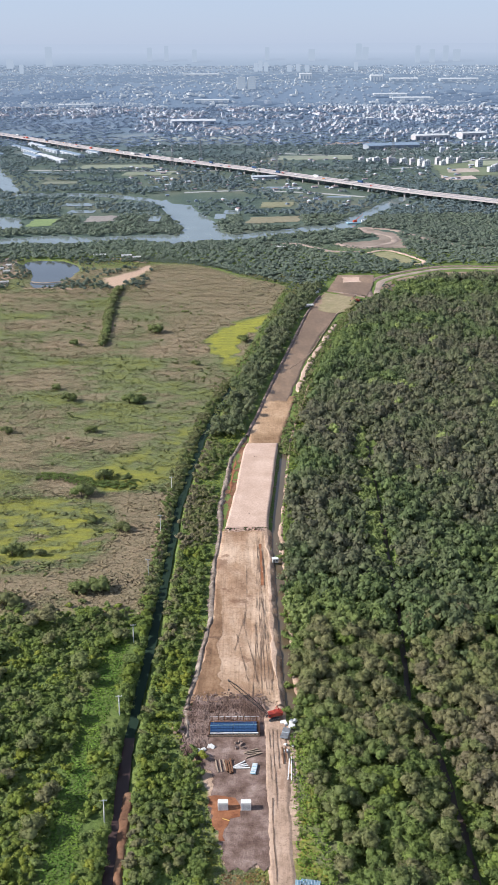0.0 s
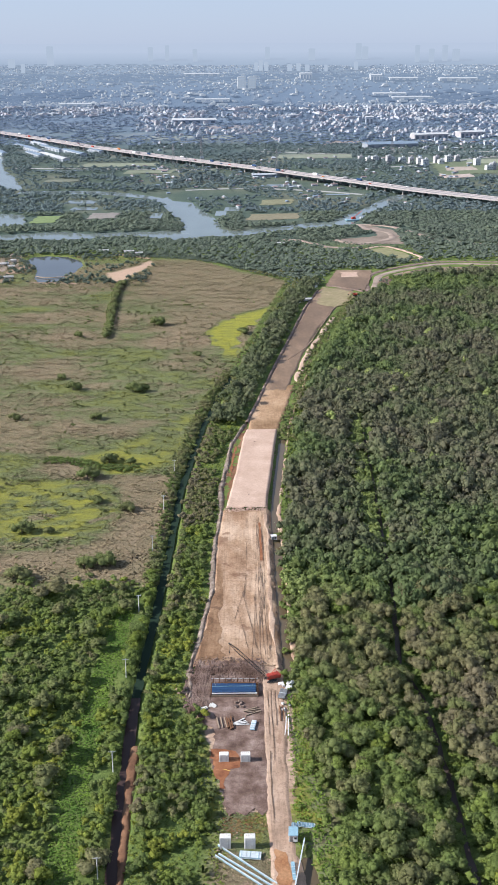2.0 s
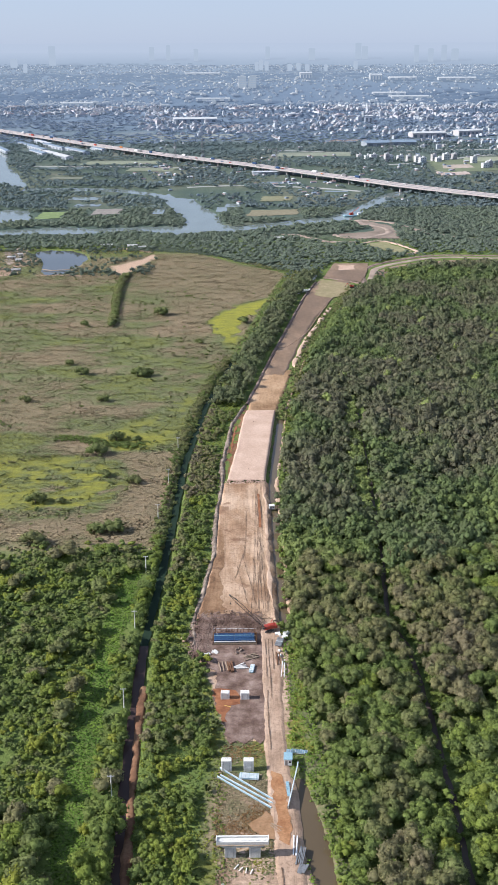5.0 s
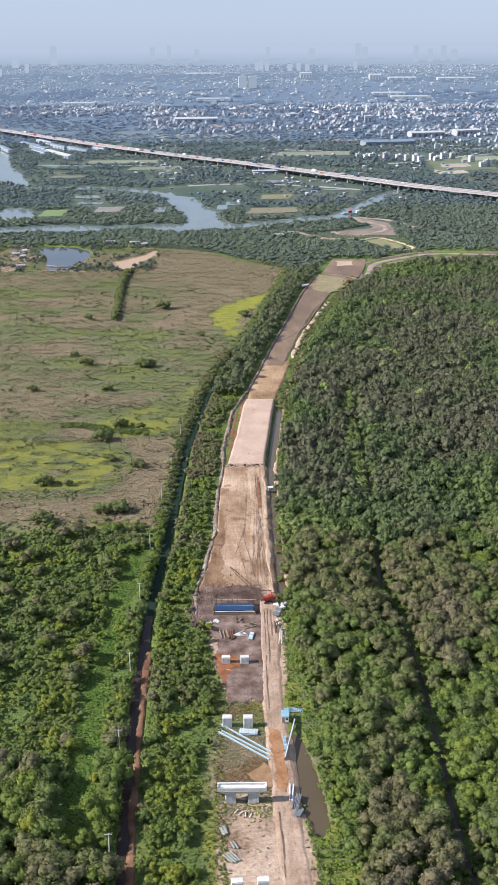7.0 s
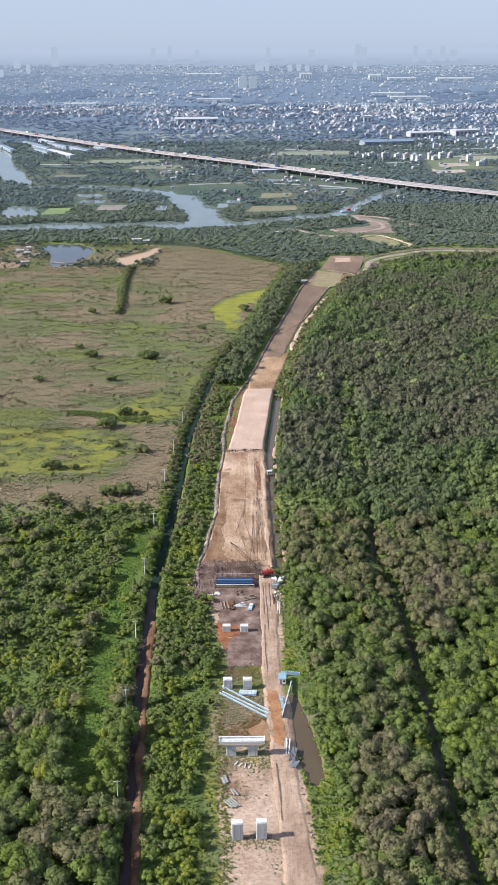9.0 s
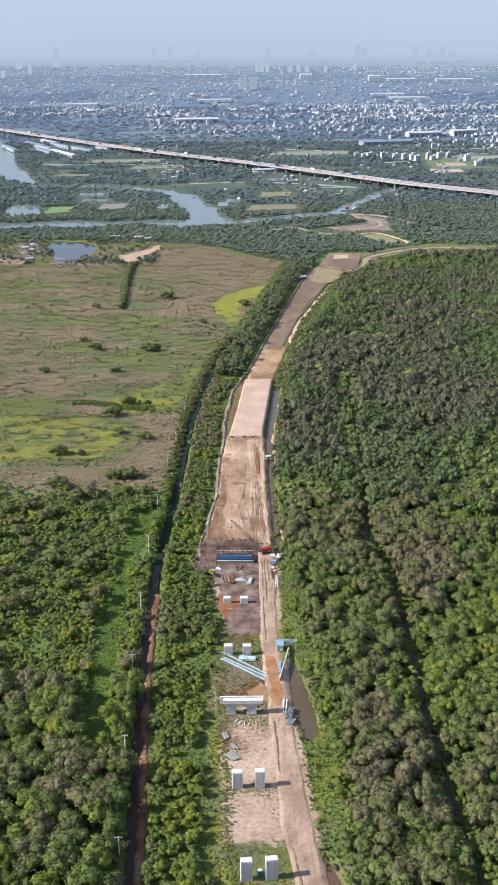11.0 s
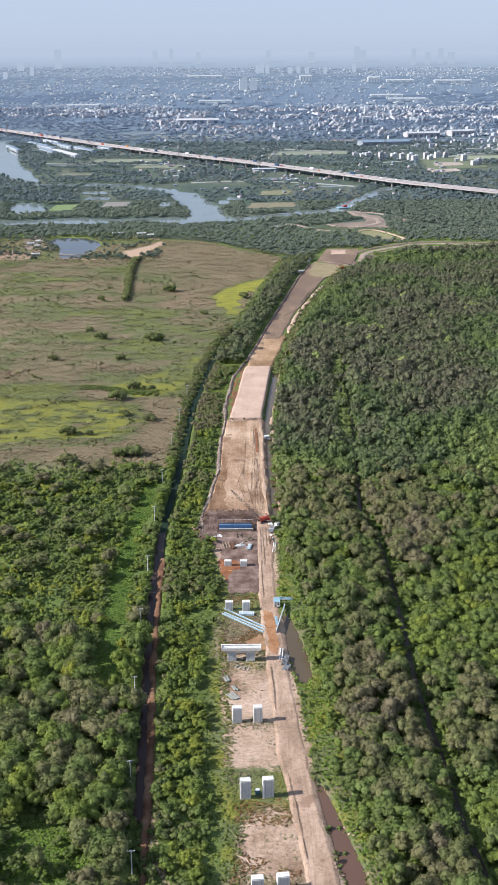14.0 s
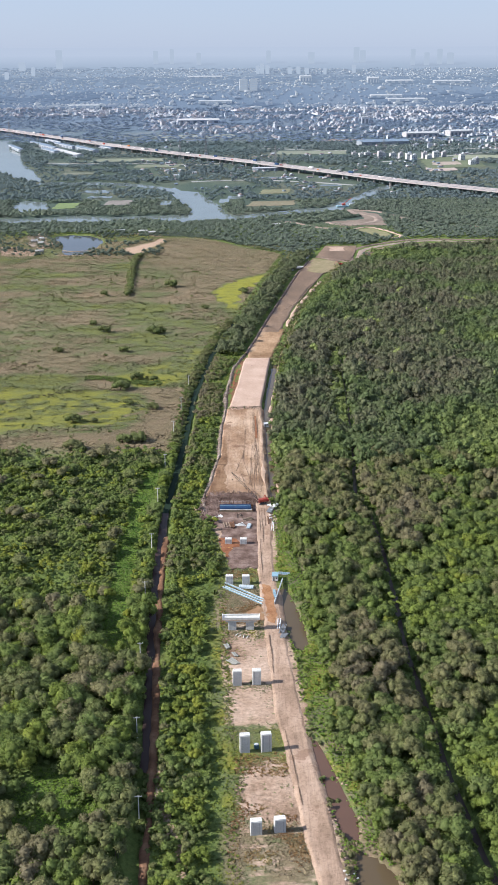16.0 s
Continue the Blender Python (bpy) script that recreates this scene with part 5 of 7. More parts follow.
plant("plain_woods", "clump", x, y, ground_height(x, y), rng.uniform(0.8, 1.35, len(x)), 0.4 + 0.8 * (fbm(x, y, 150, 2) - 0.5), FAR_LEAF, "woods across the plain, coloured blue-green by haze", "trees", 44, rng.uniform(0.6, 1.0, len(x)))
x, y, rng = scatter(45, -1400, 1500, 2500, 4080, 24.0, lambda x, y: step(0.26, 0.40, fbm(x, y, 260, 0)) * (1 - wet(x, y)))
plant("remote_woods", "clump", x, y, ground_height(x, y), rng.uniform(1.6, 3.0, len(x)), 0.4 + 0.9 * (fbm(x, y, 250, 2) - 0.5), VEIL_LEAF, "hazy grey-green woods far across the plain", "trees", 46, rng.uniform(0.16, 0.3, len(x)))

# bushes that close the ditch's south end, dry weeds about the piers
bush_row("ditch_head_bushes", [(-34, 99), (-29, 92), (-30, 80), (-28, 60)], 1.1, 2.2, 0.85, 0.5, "green bushes at the head of the ditch", 35)
x, y, rng = scatter(51, -14, 30, 20, 238, 0.75, lambda x, y: step(-1, 1, x - belt_e(y) - 0.5) * step(0.4, -0.6, x - road_w(y) + 0.6) * (1 - 0.93 * np.maximum.reduce([step(15, 9, np.abs(y - 86)), step(13, 8, np.abs(y - 131)), step(15, 10, np.abs(y - 165))]) * step(2.0, 4.5, x - belt_e(y) + 3 * (fbm(x, y, 6, 0) - 0.5))) * np.clip(step(0.48, 0.56, fbm(x, y, 13, 3) + 0.10 * step(9, 3, x - belt_e(y))) + step(9, 5, np.abs(y - 112)) * step(0.36, 0.46, fbm(x, y, 6, 1)) + 0.95 * step(15, 9, np.abs(y - 215)) * step(0.30, 0.42, fbm(x, y, 7, 2)) + 0.8 * step(12, 6, np.abs(y - 58)) * step(0.36, 0.48, fbm(x, y, 7, 2)) + 0.9 * step(5.0, 1.5, x - belt_e(y) + 3 * (fbm(x, y, 6, 0) - 0.5)), 0, 1))
plant("site_weeds", "tuft", x, y, ground_height(x, y), rng.uniform(0.45, 0.8, len(x)), verge_tone(x, y) + rng.normal(0, 0.06, len(x)), REED, "yellow-green and rusty weeds about the piers", "weeds", 52, rng.uniform(0.14, 0.28, len(x)))

x, y, rng = scatter(57, -14, 26, 30, 238, 0.7, lambda x, y: step(-0.5, 1, x - belt_e(y)) * step(0.2, -0.8, x - road_w(y) + 0.6) * np.clip(step(12, 5, np.abs(y - 197)) * step(0.36, 0.5, fbm(x, y, 8, 1)) + step(16, 6, np.abs(y - 66)) * step(0.40, 0.52, fbm(x, y, 9, 2)) + 0.8 * step(7, 3, np.abs(y - 98)) * step(0.42, 0.52, fbm(x, y, 7, 0)) + 0.7 * step(6, 2, np.abs(y - 232)) * step(0.4, 0.5, fbm(x, y, 6, 1)), 0, 1))
plant("dry_grass", "tuft", x, y, ground_height(x, y), rng.uniform(0.45, 0.8, len(x)), 0.3 + 1.2 * (fbm(x, y, 8, 3) - 0.4), RUSTY, "rust-brown dry grass about the piers", "grass", 58, rng.uniform(0.2, 0.45, len(x)))

# banks and yard round the fish pond
x, y, rng = scatter(61, -300, -70, 990, 1150, 5.0, lambda x, y: (1 - inside(x, y, swell(POND_SHORE, 2))) * (1 - inside(x, y, swell(BEACH, 3))) * np.clip(0.12 + 0.75 * step(0.48, 0.62, fbm(x, y, 26, 2)) + 0.8 * step(10, 3, np.abs(y - 1143)) + 0.5 * inside(x, y, [(-163, 1000), (-135, 1000), (-140, 1030), (-165, 1040)]), 0, 1) * step(992, 1000, y) * step(-83, -92, x))
plant("pond_bushes", "scrub", x, y, ground_height(x, y), rng.uniform(0.7, 1.7, len(x)), 0.36 + 0.4 * (fbm(x, y, 20, 1) - 0.5), RIVER_LEAF, "dark green trees and bushes round the fish pond", "bushes", 62, rng.uniform(0.8, 1.4, len(x)))
x, y, rng = scatter(63, -300, -70, 985, 1150, 2.4, lambda x, y: 0.7 * (1 - inside(x, y, swell(POND_SHORE, 2))) * (1 - inside(x, y, BEACH, 2)) * step(-83, -92, x))
plant("pond_weeds", "tuft", x, y, ground_height(x, y), rng.uniform(0.8, 1.5, len(x)), 0.30 + 0.7 * (fbm(x, y, 25, 3) - 0.35), REED, "mixed weeds round the fish pond", "weeds", 64, rng.uniform(0.5, 0.9, len(x)))

# rank scrub beside the silt bed and the far pads
x, y, rng = scatter(71, -40, 180, 560, 1060, 3.1, lambda x, y: 0.85 * np.maximum(step(-1, 1, x - fill_e(y) - 0.5) * step(3, -1, x - wood_x(y)) * step(960, 940, y) * (1 - step(5.5, 4.0, np.abs(x - np.interp(y, [780, 814, 849, 919, 950], [72, 84, 96, 113, 120]))) * step(780, 800, y)), step(0, 2, x - meadow_e(y)) * step(-16, -20, x - fill_w(y)) * step(600, 640, y)))
plant("rank_scrub", "low", x, y, ground_height(x, y), rng.uniform(0.5, 1.1, len(x)), 0.28 + 0.5 * (fbm(x, y, 18, 2) - 0.5), LEAF, "rank olive scrub beside the silt bed", "bushes", 72)
x, y, rng = scatter(73, -130, 330, 985, 1110, 4.5, lambda x, y: 0.9 * (1 - inside(x, y, swell(FAR_PAD, 4), 3)) * (1 - inside(x, y, [(70, 890), (130, 945), (145, 1010), (200, 1062), (340, 1050), (340, 1100), (226, 1108), (140, 1062), (100, 1060), (84, 985)], 2)) * step(0, 3, x - meadow_e(y)) * step(-8, 4, y - np.interp(x, [100, 136, 160, 212, 305, 400], [935, 955, 1000, 1030, 1040, 1035])) ** (x > 90))
plant("far_scrub", "low", x, y, ground_height(x, y), rng.uniform(0.5, 1.1, len(x)), 0.34 + 0.5 * (fbm(x, y, 18, 2) - 0.5), RIVER_LEAF, "dark scrub behind the works", "bushes", 74)


# scrub closing the far edge of the reed meadow
x, y, rng = scatter(93, -120, 40, 1050, 1180, 2.6, lambda x, y: step(-3, 3, y - np.interp(x, [-120, -86, -52, -12, 0, 40], [1144, 1130, 1118, 1094, 1070, 1034])) * step(40, 26, y - np.interp(x, [-120, -86, -52, -12, 0, 40], [1144, 1130, 1118, 1094, 1070, 1034])))
plant("meadow_end_scrub", "low", x, y, ground_height(x, y), rng.uniform(0.45, 1.0, len(x)), 0.3 + 0.5 * (fbm(x, y, 14, 2) - 0.5), RIVER_LEAF, "dark scrub along the far edge of the meadow", "bushes", 94)
# rough grass on the floor of the bush belt
x, y, rng = scatter(53, -42, 14, 0, 600, 1.3, lambda x, y: 0.9 * step(2.7, 3.4, x - ditch_x(y)) * np.where(y < 310, step(4.5, 2.0, x - belt_e(y)), step(-0.9, -1.6, x - fill_w(y))) * (1 - inside(x, y, [(-17.5, 291), (-18.5, 306), (-15, 321.5), (9, 321), (9, 240), (-4, 240), (-9, 262)], 1)))
plant("belt_grass", "tuft", x, y, ground_height(x, y), rng.uniform(0.5, 1.0, len(x)), 0.62 + 1.0 * (fbm(x, y, 10, 2) - 0.45) + rng.normal(0, 0.1, len(x)), LEAF, "rough green and rusty grass between the bushes", "grass", 54, rng.uniform(0.3, 0.6, len(x)))
x, y, rng = scatter(55, 10, 215, 1090, 1290, 4.0, lambda x, y: 0.75 * inside(x, y, [(22, 1250), (70, 1275), (94, 1226), (122, 1250), (198, 1212), (207, 1121), (179, 1100), (143, 1178), (104, 1172), (60, 1228)], 4) * (1 - inside(x, y, [(118, 1242), (146, 1208), (198, 1204), (206, 1258)], 2)) * (1 - inside(x, y, [(146, 1180), (176, 1192), (206, 1124), (180, 1106)], 1)))
plant("yard_scrub", "low", x, y, ground_height(x, y), rng.uniform(0.35, 0.8, len(x)), 0.5 + 0.6 * (fbm(x, y, 30, 2) - 0.5), RIVER_LEAF, "low olive scrub round the river yard", "bushes", 56)

# ---- nipa palms: long arching fronds from the ground ----
def palm_shape(seed):
    rng = np.random.RandomState(seed)
    V, T, N, nv = [], [], [], 0
    for k in range(13):
        a, reach, rise = rng.uniform(0, 6.28), rng.uniform(2.0, 3.4), rng.uniform(2.6, 4.6)
        pts = []
        for t in np.linspace(0, 1, 6):
            r = reach * t
            pts.append(np.array([math.cos(a) * r, math.sin(a) * r, rise * (1.7 * t - 1.0 * t * t)]))
        side = np.array([-math.sin(a), math.cos(a), 0])
        for i in range(5):
            w0, w1 = 0.42 * math.sin(math.pi * (i + 0.4) / 5.6), 0.42 * math.sin(math.pi * min(1, (i + 1.4) / 5.6))
            p, q = pts[i], pts[i + 1]
            V += [p - side * w0, p + side * w0, q + side * w1, q - side * w1]
            T += [(nv, nv + 1, nv + 2), (nv, nv + 2, nv + 3)]
            N += [unit(np.array([math.cos(a) * 0.5, math.sin(a) * 0.5, 1.0]))] * 4
            nv += 4
    return np.array(V), np.array(T), np.array(N)


KINDS["palm"] = [palm_shape(k) for k in range(4)]
x, y, rng = scatter(95, 20, 330, 30, 1000, 11.0, lambda x, y: step(1, 4, x - wood_x(y)) * (0.03 + 0.5 * step(0.62, 0.72, fbm(x, y, 50, 1))) * step(3, 5, np.abs(x - cut_x(y))))
plant("nipa_palms", "palm", x, y, ground_height(x, y) + 1.2, rng.uniform(0.8, 1.3, len(x)), 0.5 + rng.normal(0, 0.15, len(x)), LEAF, "nipa palms with long arching fronds among the trees", "palms", 96)
x, y, rng = scatter(97, -45, 0, 30, 300, 9.0, lambda x, y: 0.12 * step(1, 3, x - belt_w(y)) * step(-2, -4, x - belt_e(y)))
plant("belt_palms", "palm", x, y, ground_height(x, y) + 0.4, rng.uniform(0.6, 0.9, len(x)), 0.6 + rng.normal(0, 0.15, len(x)), LEAF, "small palms among the bushes", "palms", 98)


# ================= works along the access road =================
def pier(x0, y0, x1, y1, h, label):
    """A wall pier that stands between two corners of its front edge: shaft, pale head and lift joints."""
    yaw = math.atan2(y1 - y0, x1 - x0)
    w, d = math.hypot(x1 - x0, y1 - y0), 2.0
    ob = empty("bridge_pier", pose((x0 + x1) / 2 - math.sin(yaw) * d / 2, (y0 + y1) / 2 + math.cos(yaw) * d / 2, 0, 0, 0, math.degrees(yaw)), label, "bridge pier", "bridge piers")
    part("shaft", box(0, 0, h / 2 - 0.6, w, d, h + 1.0, 0.12), CONCRETE, ob)
    part("head", box(0, 0, h + 0.02, w - 0.16, d - 0.16, 0.24, 0.04), WHITE_CONCRETE, ob, "paler concrete top of the pier")
    z = 1.6
    while z < h - 0.4:
        part("lift_joint", box(0, 0, z, w + 0.03, d + 0.03, 0.05), CONCRETE, ob)
        z += 1.6
    for sx in (-1, 1):
        part("side_groove", box(sx * w * 0.28, -d / 2, h / 2, 0.07, 0.05, h - 0.5), STEEL, ob)
    for k in range(4):
        part("rebar_stub", rod((-w * 0.3 + k * w * 0.2, 0, h + 0.1), (-w * 0.3 + k * w * 0.2, 0, h + 0.45), 0.03, None, 5), RUST, ob)
    return ob


TALL = "light grey concrete wall pier with a pale top"
for x0, y0, x1, y1, h, label in ((3.0, 65.2, 6.5, 65.5, 4.9, TALL), (10.2, 66.0, 13.7, 66.4, 4.9, TALL), (0.0, 104.3, 3.4, 104.6, 6.9, TALL), (7.1, 104.8, 10.6, 105.2, 6.9, TALL),
                                 (-2.5, 143.8, 0.8, 144.0, 6.2, TALL), (4.7, 144.2, 7.9, 144.3, 6.2, TALL), (-4.5, 183.4, -1.2, 183.4, 4.0, "grey concrete pier carrying a white pier cap"), (2.6, 183.4, 5.9, 183.3, 4.0, "grey concrete pier carrying a white pier cap"),
                                 (-5.9, 222.2, -2.6, 222.2, 4.0, "short grey concrete pier in grass"), (1.3, 222.1, 4.6, 222.1, 4.0, "short grey concrete pier in grass"), (-6.6, 261.8, -3.4, 261.8, 2.9, "low pale concrete pier on red soil"), (0.5, 261.7, 3.7, 261.7, 2.9, "low pale concrete pier on red soil")):
    pier(x0, y0, x1, y1, h, label)


def pier_cap():
    """The cross beam on one pair of piers: a chamfered hammerhead with bearing plinths."""
    ob = empty("pier_cap", pose(0.7, 184.4, 4.0), "long white concrete pier cap on two piers", "pier cap")
    bm = bmesh.new()
    prof = [(-7.6, 0.9), (-5.4, 0.0), (5.4, 0.0), (7.6, 0.9), (7.6, 2.0), (-7.6, 2.0)]
    a = [bm.verts.new((x, -1.15, z)) for x, z in prof]
    c = [bm.verts.new((x, 1.15, z)) for x, z in prof]
    bm.faces.new(a)
    bm.faces.new(list(reversed(c)))
    for i in range(6):
        j = (i + 1) % 6
        bm.faces.new((a[j], a[i], c[i], c[j]))
    bmesh.ops.recalc_face_normals(bm, faces=bm.faces)
    part("beam", bm, WHITE_CONCRETE, ob)
    part("back_wall", box(0, 0.75, 2.3, 15.0, 0.5, 0.6, 0.03), WHITE_CONCRETE, ob)
    for k in range(7):
        part("bearing_plinth", box(-6.3 + 2.1 * k, -0.35, 2.08, 0.9, 0.8, 0.18, 0.02), WHITE_CONCRETE, ob)
    for sx in (-7.5, 7.5):
        part("end_block", box(sx, 0, 2.3, 0.3, 2.2, 0.7, 0.03), WHITE_CONCRETE, ob)
    part("formwork_walkway", box(0, -1.35, 0.95, 14.8, 0.35, 0.08), TIMBER, ob)


pier_cap()


# ---- cofferdam with a blue formwork inside ----
def cofferdam():
    ob = empty("cofferdam", pose(-1.5, 302.3, 0), "rusty sheet-pile cofferdam round a foundation pit", "cofferdam")
    W, D = 17.0, 7.4

    pile_mesh = {}

    for nm, m, length in (("south_wall", pose(0, -D / 2, 0), W), ("north_wall", pose(0, D / 2, 0), W), ("west_wall", pose(-W / 2, 0, 0, 0, 0, 90), D), ("east_wall", pose(W / 2, 0, 0, 0, 0, 90), D)):
        low, k = nm == "south_wall", int(length / 0.6)
        for i in range(k):
            if low in pile_mesh:
                w = new("steel_plank", pile_mesh[low])
                w.parent = ob
            else:
                w = part("steel_plank", box(0, 0, 0.35, 0.7, 0.16, 1.4 if low else 2.3), TIMBER if low else RUST, ob)
                pile_mesh[low] = w.data
            w.matrix_local = m @ pose(-length / 2 + (i + 0.5) * length / k, 0.12 * (-1) ** i, 0)
    part("waling", box(0, -D / 2 + 0.5, 1.4, W - 0.6, 0.35, 0.35), WHITE, ob, "pale steel waling beam")
    part("waling", box(0, D / 2 - 0.5, 1.4, W - 0.6, 0.35, 0.35), RUST, ob)
    for k in range(8):
        part("post", box(-W / 2 + 0.8 + k * 2.2, D / 2 + 0.35, 1.6, 0.3, 0.3, 3.2), RUST, ob)
    part("pit_floor", box(0, 0, 0.34, W - 0.4, D - 0.4, 0.2), RUBBLE, ob)
    part("guard_rail", box(0, D / 2 + 0.35, 2.9, W, 0.12, 0.12), WHITE, ob)
    part("side_plank", box(-W / 2 + 1.2, 0.3, 1.6, 0.25, D - 1, 0.1), TIMBER, ob)


def formwork():
    ob = empty("steel_formwork", pose(-1.7, 301.9, 0.75) @ Matrix.Diagonal((1.04, 1.22, 1, 1)), "blue ribbed steel formwork lying in the pit", "formwork")
    for i in range(2):
        part("panel", box(-7.4 / 2 - 0.15 + i * 7.7, 0, 0.65, 7.6, 4.2, 0.9, 0.05), BLUE, ob)
    for i in range(16):
        part("rib", box(-7.4 + i * 0.98, 0, 1.16, 0.12, 4.2, 0.16), BLUE, ob)
    for k, sy in enumerate((-2.1, -0.7, 0.7, 2.1)):
        part("stringer", box(0, sy, 1.28, 15.4, 0.16, 0.14), CYAN if k in (2,) else BLUE, ob)
    part("lifting_eye", box(-6.5, 1.2, 1.45, 0.2, 0.3, 0.5), STEEL, ob)
    part("lifting_eye", box(6.5, 1.2, 1.45, 0.2, 0.3, 0.5), STEEL, ob)


cofferdam()
formwork()


# ---- crawler crane ----
def crawler_crane():
    ob = empty("crawler_crane", pose(11.9, 308.6, 0.5, 0, 0, 22) @ Matrix.Scale(0.8, 4), "red crawler crane with a lattice boom", "crane")
    for sy in (-1.7, 1.7):
        bm = box(0, sy, 0.55, 5.0, 0.85, 0.95, 0.3)
        tr = part("crawler_track", bm, DARK, ob)
        for k in range(6):
            part("track_roller", rod((-2.0 + k * 0.8, sy - 0.48, 0.45), (-2.0 + k * 0.8, sy + 0.48, 0.45), 0.25), STEEL, tr)
    part("car_body", box(0, 0, 0.85, 2.6, 2.8, 0.6, 0.1), DARK, ob)
    part("slew_ring", rod((0, 0, 1.1), (0, 0, 1.4), 1.1, None, 20), STEEL, ob)
    house = part("house", box(0.9, 0, 2.25, 5.2, 3.0, 1.7, 0.15), RED, ob)
    part("engine_hood", box(1.7, 0, 3.2, 2.6, 2.4, 0.35, 0.1), RED, house)
    part("counterweight", box(3.9, 0, 2.1, 1.1, 3.2, 1.8, 0.15), RED, ob)
    cab = part("cab", box(-1.6, -1.1, 2.45, 1.3, 1.0, 1.8, 0.12), RED, ob)
    part("window", box(-2.0, -1.1, 2.75, 0.6, 1.04, 0.8, 0.03), DARK, cab)
    # boom, in the crane's own axes
    foot = Vector((-1.5, 0.4, 1.9))
    tip = ob.matrix_world.inverted() @ Vector((-3.2, 302.6, 20.0))
    along = (tip - foot).normalized()
    s1 = along.cross(Vector((0, 0, 1))).normalized()
    s2 = along.cross(s1)
    long_ = (tip - foot).length

    def half(t):
        return 0.62 * min(1, 0.15 + 4 * t, 0.25 + 5 * (1 - t))

    def corner(t, k):
        u, v = ((1, 1), (1, -1), (-1, -1), (-1, 1))[k]
        return foot + along * long_ * t + (s1 * u + s2 * v) * half(t)

    for k in range(4):
        for t0, t1 in ((0, 0.2125), (0.2125, 0.85), (0.85, 1)):
            part("boom_chord", rod(corner(t0, k), corner(t1, k), 0.085, None, 5), DARK, ob, "dark steel boom tube")
        for i in range(16):
            part("boom_lacing", rod(corner(i / 16, k), corner((i + 1) / 16, (k + 1) % 4), 0.05, None, 4), DARK, ob)
    bm = bmesh.new()
    add_rod(bm, tip - s1 * 0.5, tip + s1 * 0.5, 0.35, None, 12)
    part("boom_sheave", bm, DARK, ob)
    mast = Vector((2.2, 0, 6.0))
    bm = bmesh.new()
    for sy in (-0.8, 0.8):
        add_rod(bm, (0.6, sy, 3.0), mast, 0.09, None, 5)
        add_rod(bm, (3.2, sy, 3.0), mast, 0.09, None, 5)
    part("gantry", bm, RED, ob)
    bm = bmesh.new()
    add_rod(bm, mast, tip, 0.04, None, 4)
    add_rod(bm, (1.0, 0, 3.2), tip, 0.035, None, 4)
    part("pendant_cable", bm, DARK, ob)
    hook = tip + Vector((0, 0, -4.5))
    part("hoist_cable", rod(tip, hook, 0.04, None, 4), DARK, ob)
    part("hook_block", box(hook.x, hook.y, hook.z, 0.5, 0.35, 0.9, 0.08), DARK, ob)


crawler_crane()


# ---- steel lying about ----
def girder(x0, y0, x1, y1, z, wide, mat, label):
    """A long box truss on the ground: two chords, flange plate and lacing."""
    L, yaw = math.hypot(x1 - x0, y1 - y0), math.degrees(math.atan2(y1 - y0, x1 - x0))
    ob = empty("steel_girder", pose((x0 + x1) / 2, (y0 + y1) / 2, z, 0, 0, yaw), label, "girder", "launching girders")
    part("flange", box(0, 0, 0.62, L, wide, 0.10, 0.02), ICE, ob)
    part("web", box(0, 0, 0.34, L, 0.12, 0.6), mat, ob)
    part("bottom_flange", box(0, 0, 0.06, L, wide, 0.10), mat, ob)
    for k in range(int(L / 2.0)):
        part("stiffener", box(-L / 2 + 1 + 2 * k, 0, 0.34, 0.08, wide * 0.9, 0.5), mat, ob)
    return ob


girder(-7.2, 219.2, 9.7, 204.2, 0.2, 0.30, CYAN, "long light-blue steel girder lying on grass")
girder(-6.2, 219.9, 10.2, 206.2, 0.2, 0.26, CYAN, "long light-blue steel girder lying on grass")
girder(-6.4, 223.4, 10.4, 208.0, 0.2, 0.26, CYAN, "long light-blue steel girder lying on grass")


def panel_stack(x, y, z, yaw, L, W, layers, mat, label, slats=0):
    ob = empty("steel_panel_stack", pose(x, y, z, 0, 0, yaw), label, "steel stack")
    for k in range(layers):
        part("panel", box(0.1 * (-1) ** k, 0.06 * k, 0.12 + 0.2 * k, L, W, 0.15, 0.02), mat if k % 2 else ICE, ob)
    for k in range(slats):
        part("rib", box(-L / 2 + (k + 0.5) * L / slats, 0, 0.2 * layers + 0.08, 0.12, W, 0.14), ICE if k % 2 else mat, ob)
    for sx in (-1, 1):
        part("bearer", box(sx * L * 0.35, 0, -0.02, 0.2, W + 0.3, 0.16), TIMBER, ob)
    return ob


panel_stack(3.0, 219.0, 0.3, -6, 6.2, 2.6, 3, CYAN, "stack of light-blue steel panels on the grass", 5)
panel_stack(20.0, 231.4, 0.3, -10, 5.4, 1.8, 2, CYAN, "light-blue corrugated sheets beside the road", 14)
panel_stack(16.4, 231.0, 0.6, -6, 1.4, 2.0, 2, CYAN, "small heap of light-blue panels beside the road", 4)
panel_stack(15.3, 212.5, 0.6, 92, 7.0, 1.0, 2, CYAN, "narrow light-blue panels along the road edge", 5)
panel_stack(5.0, 281.0, 0.4, 80, 5.0, 1.6, 3, CYAN, "jumbled light-blue steel frames", 4)
panel_stack(16.0, 299.5, 0.7, 75, 6.0, 2.6, 2, STEEL, "grey steel sheets piled beside the road", 3)


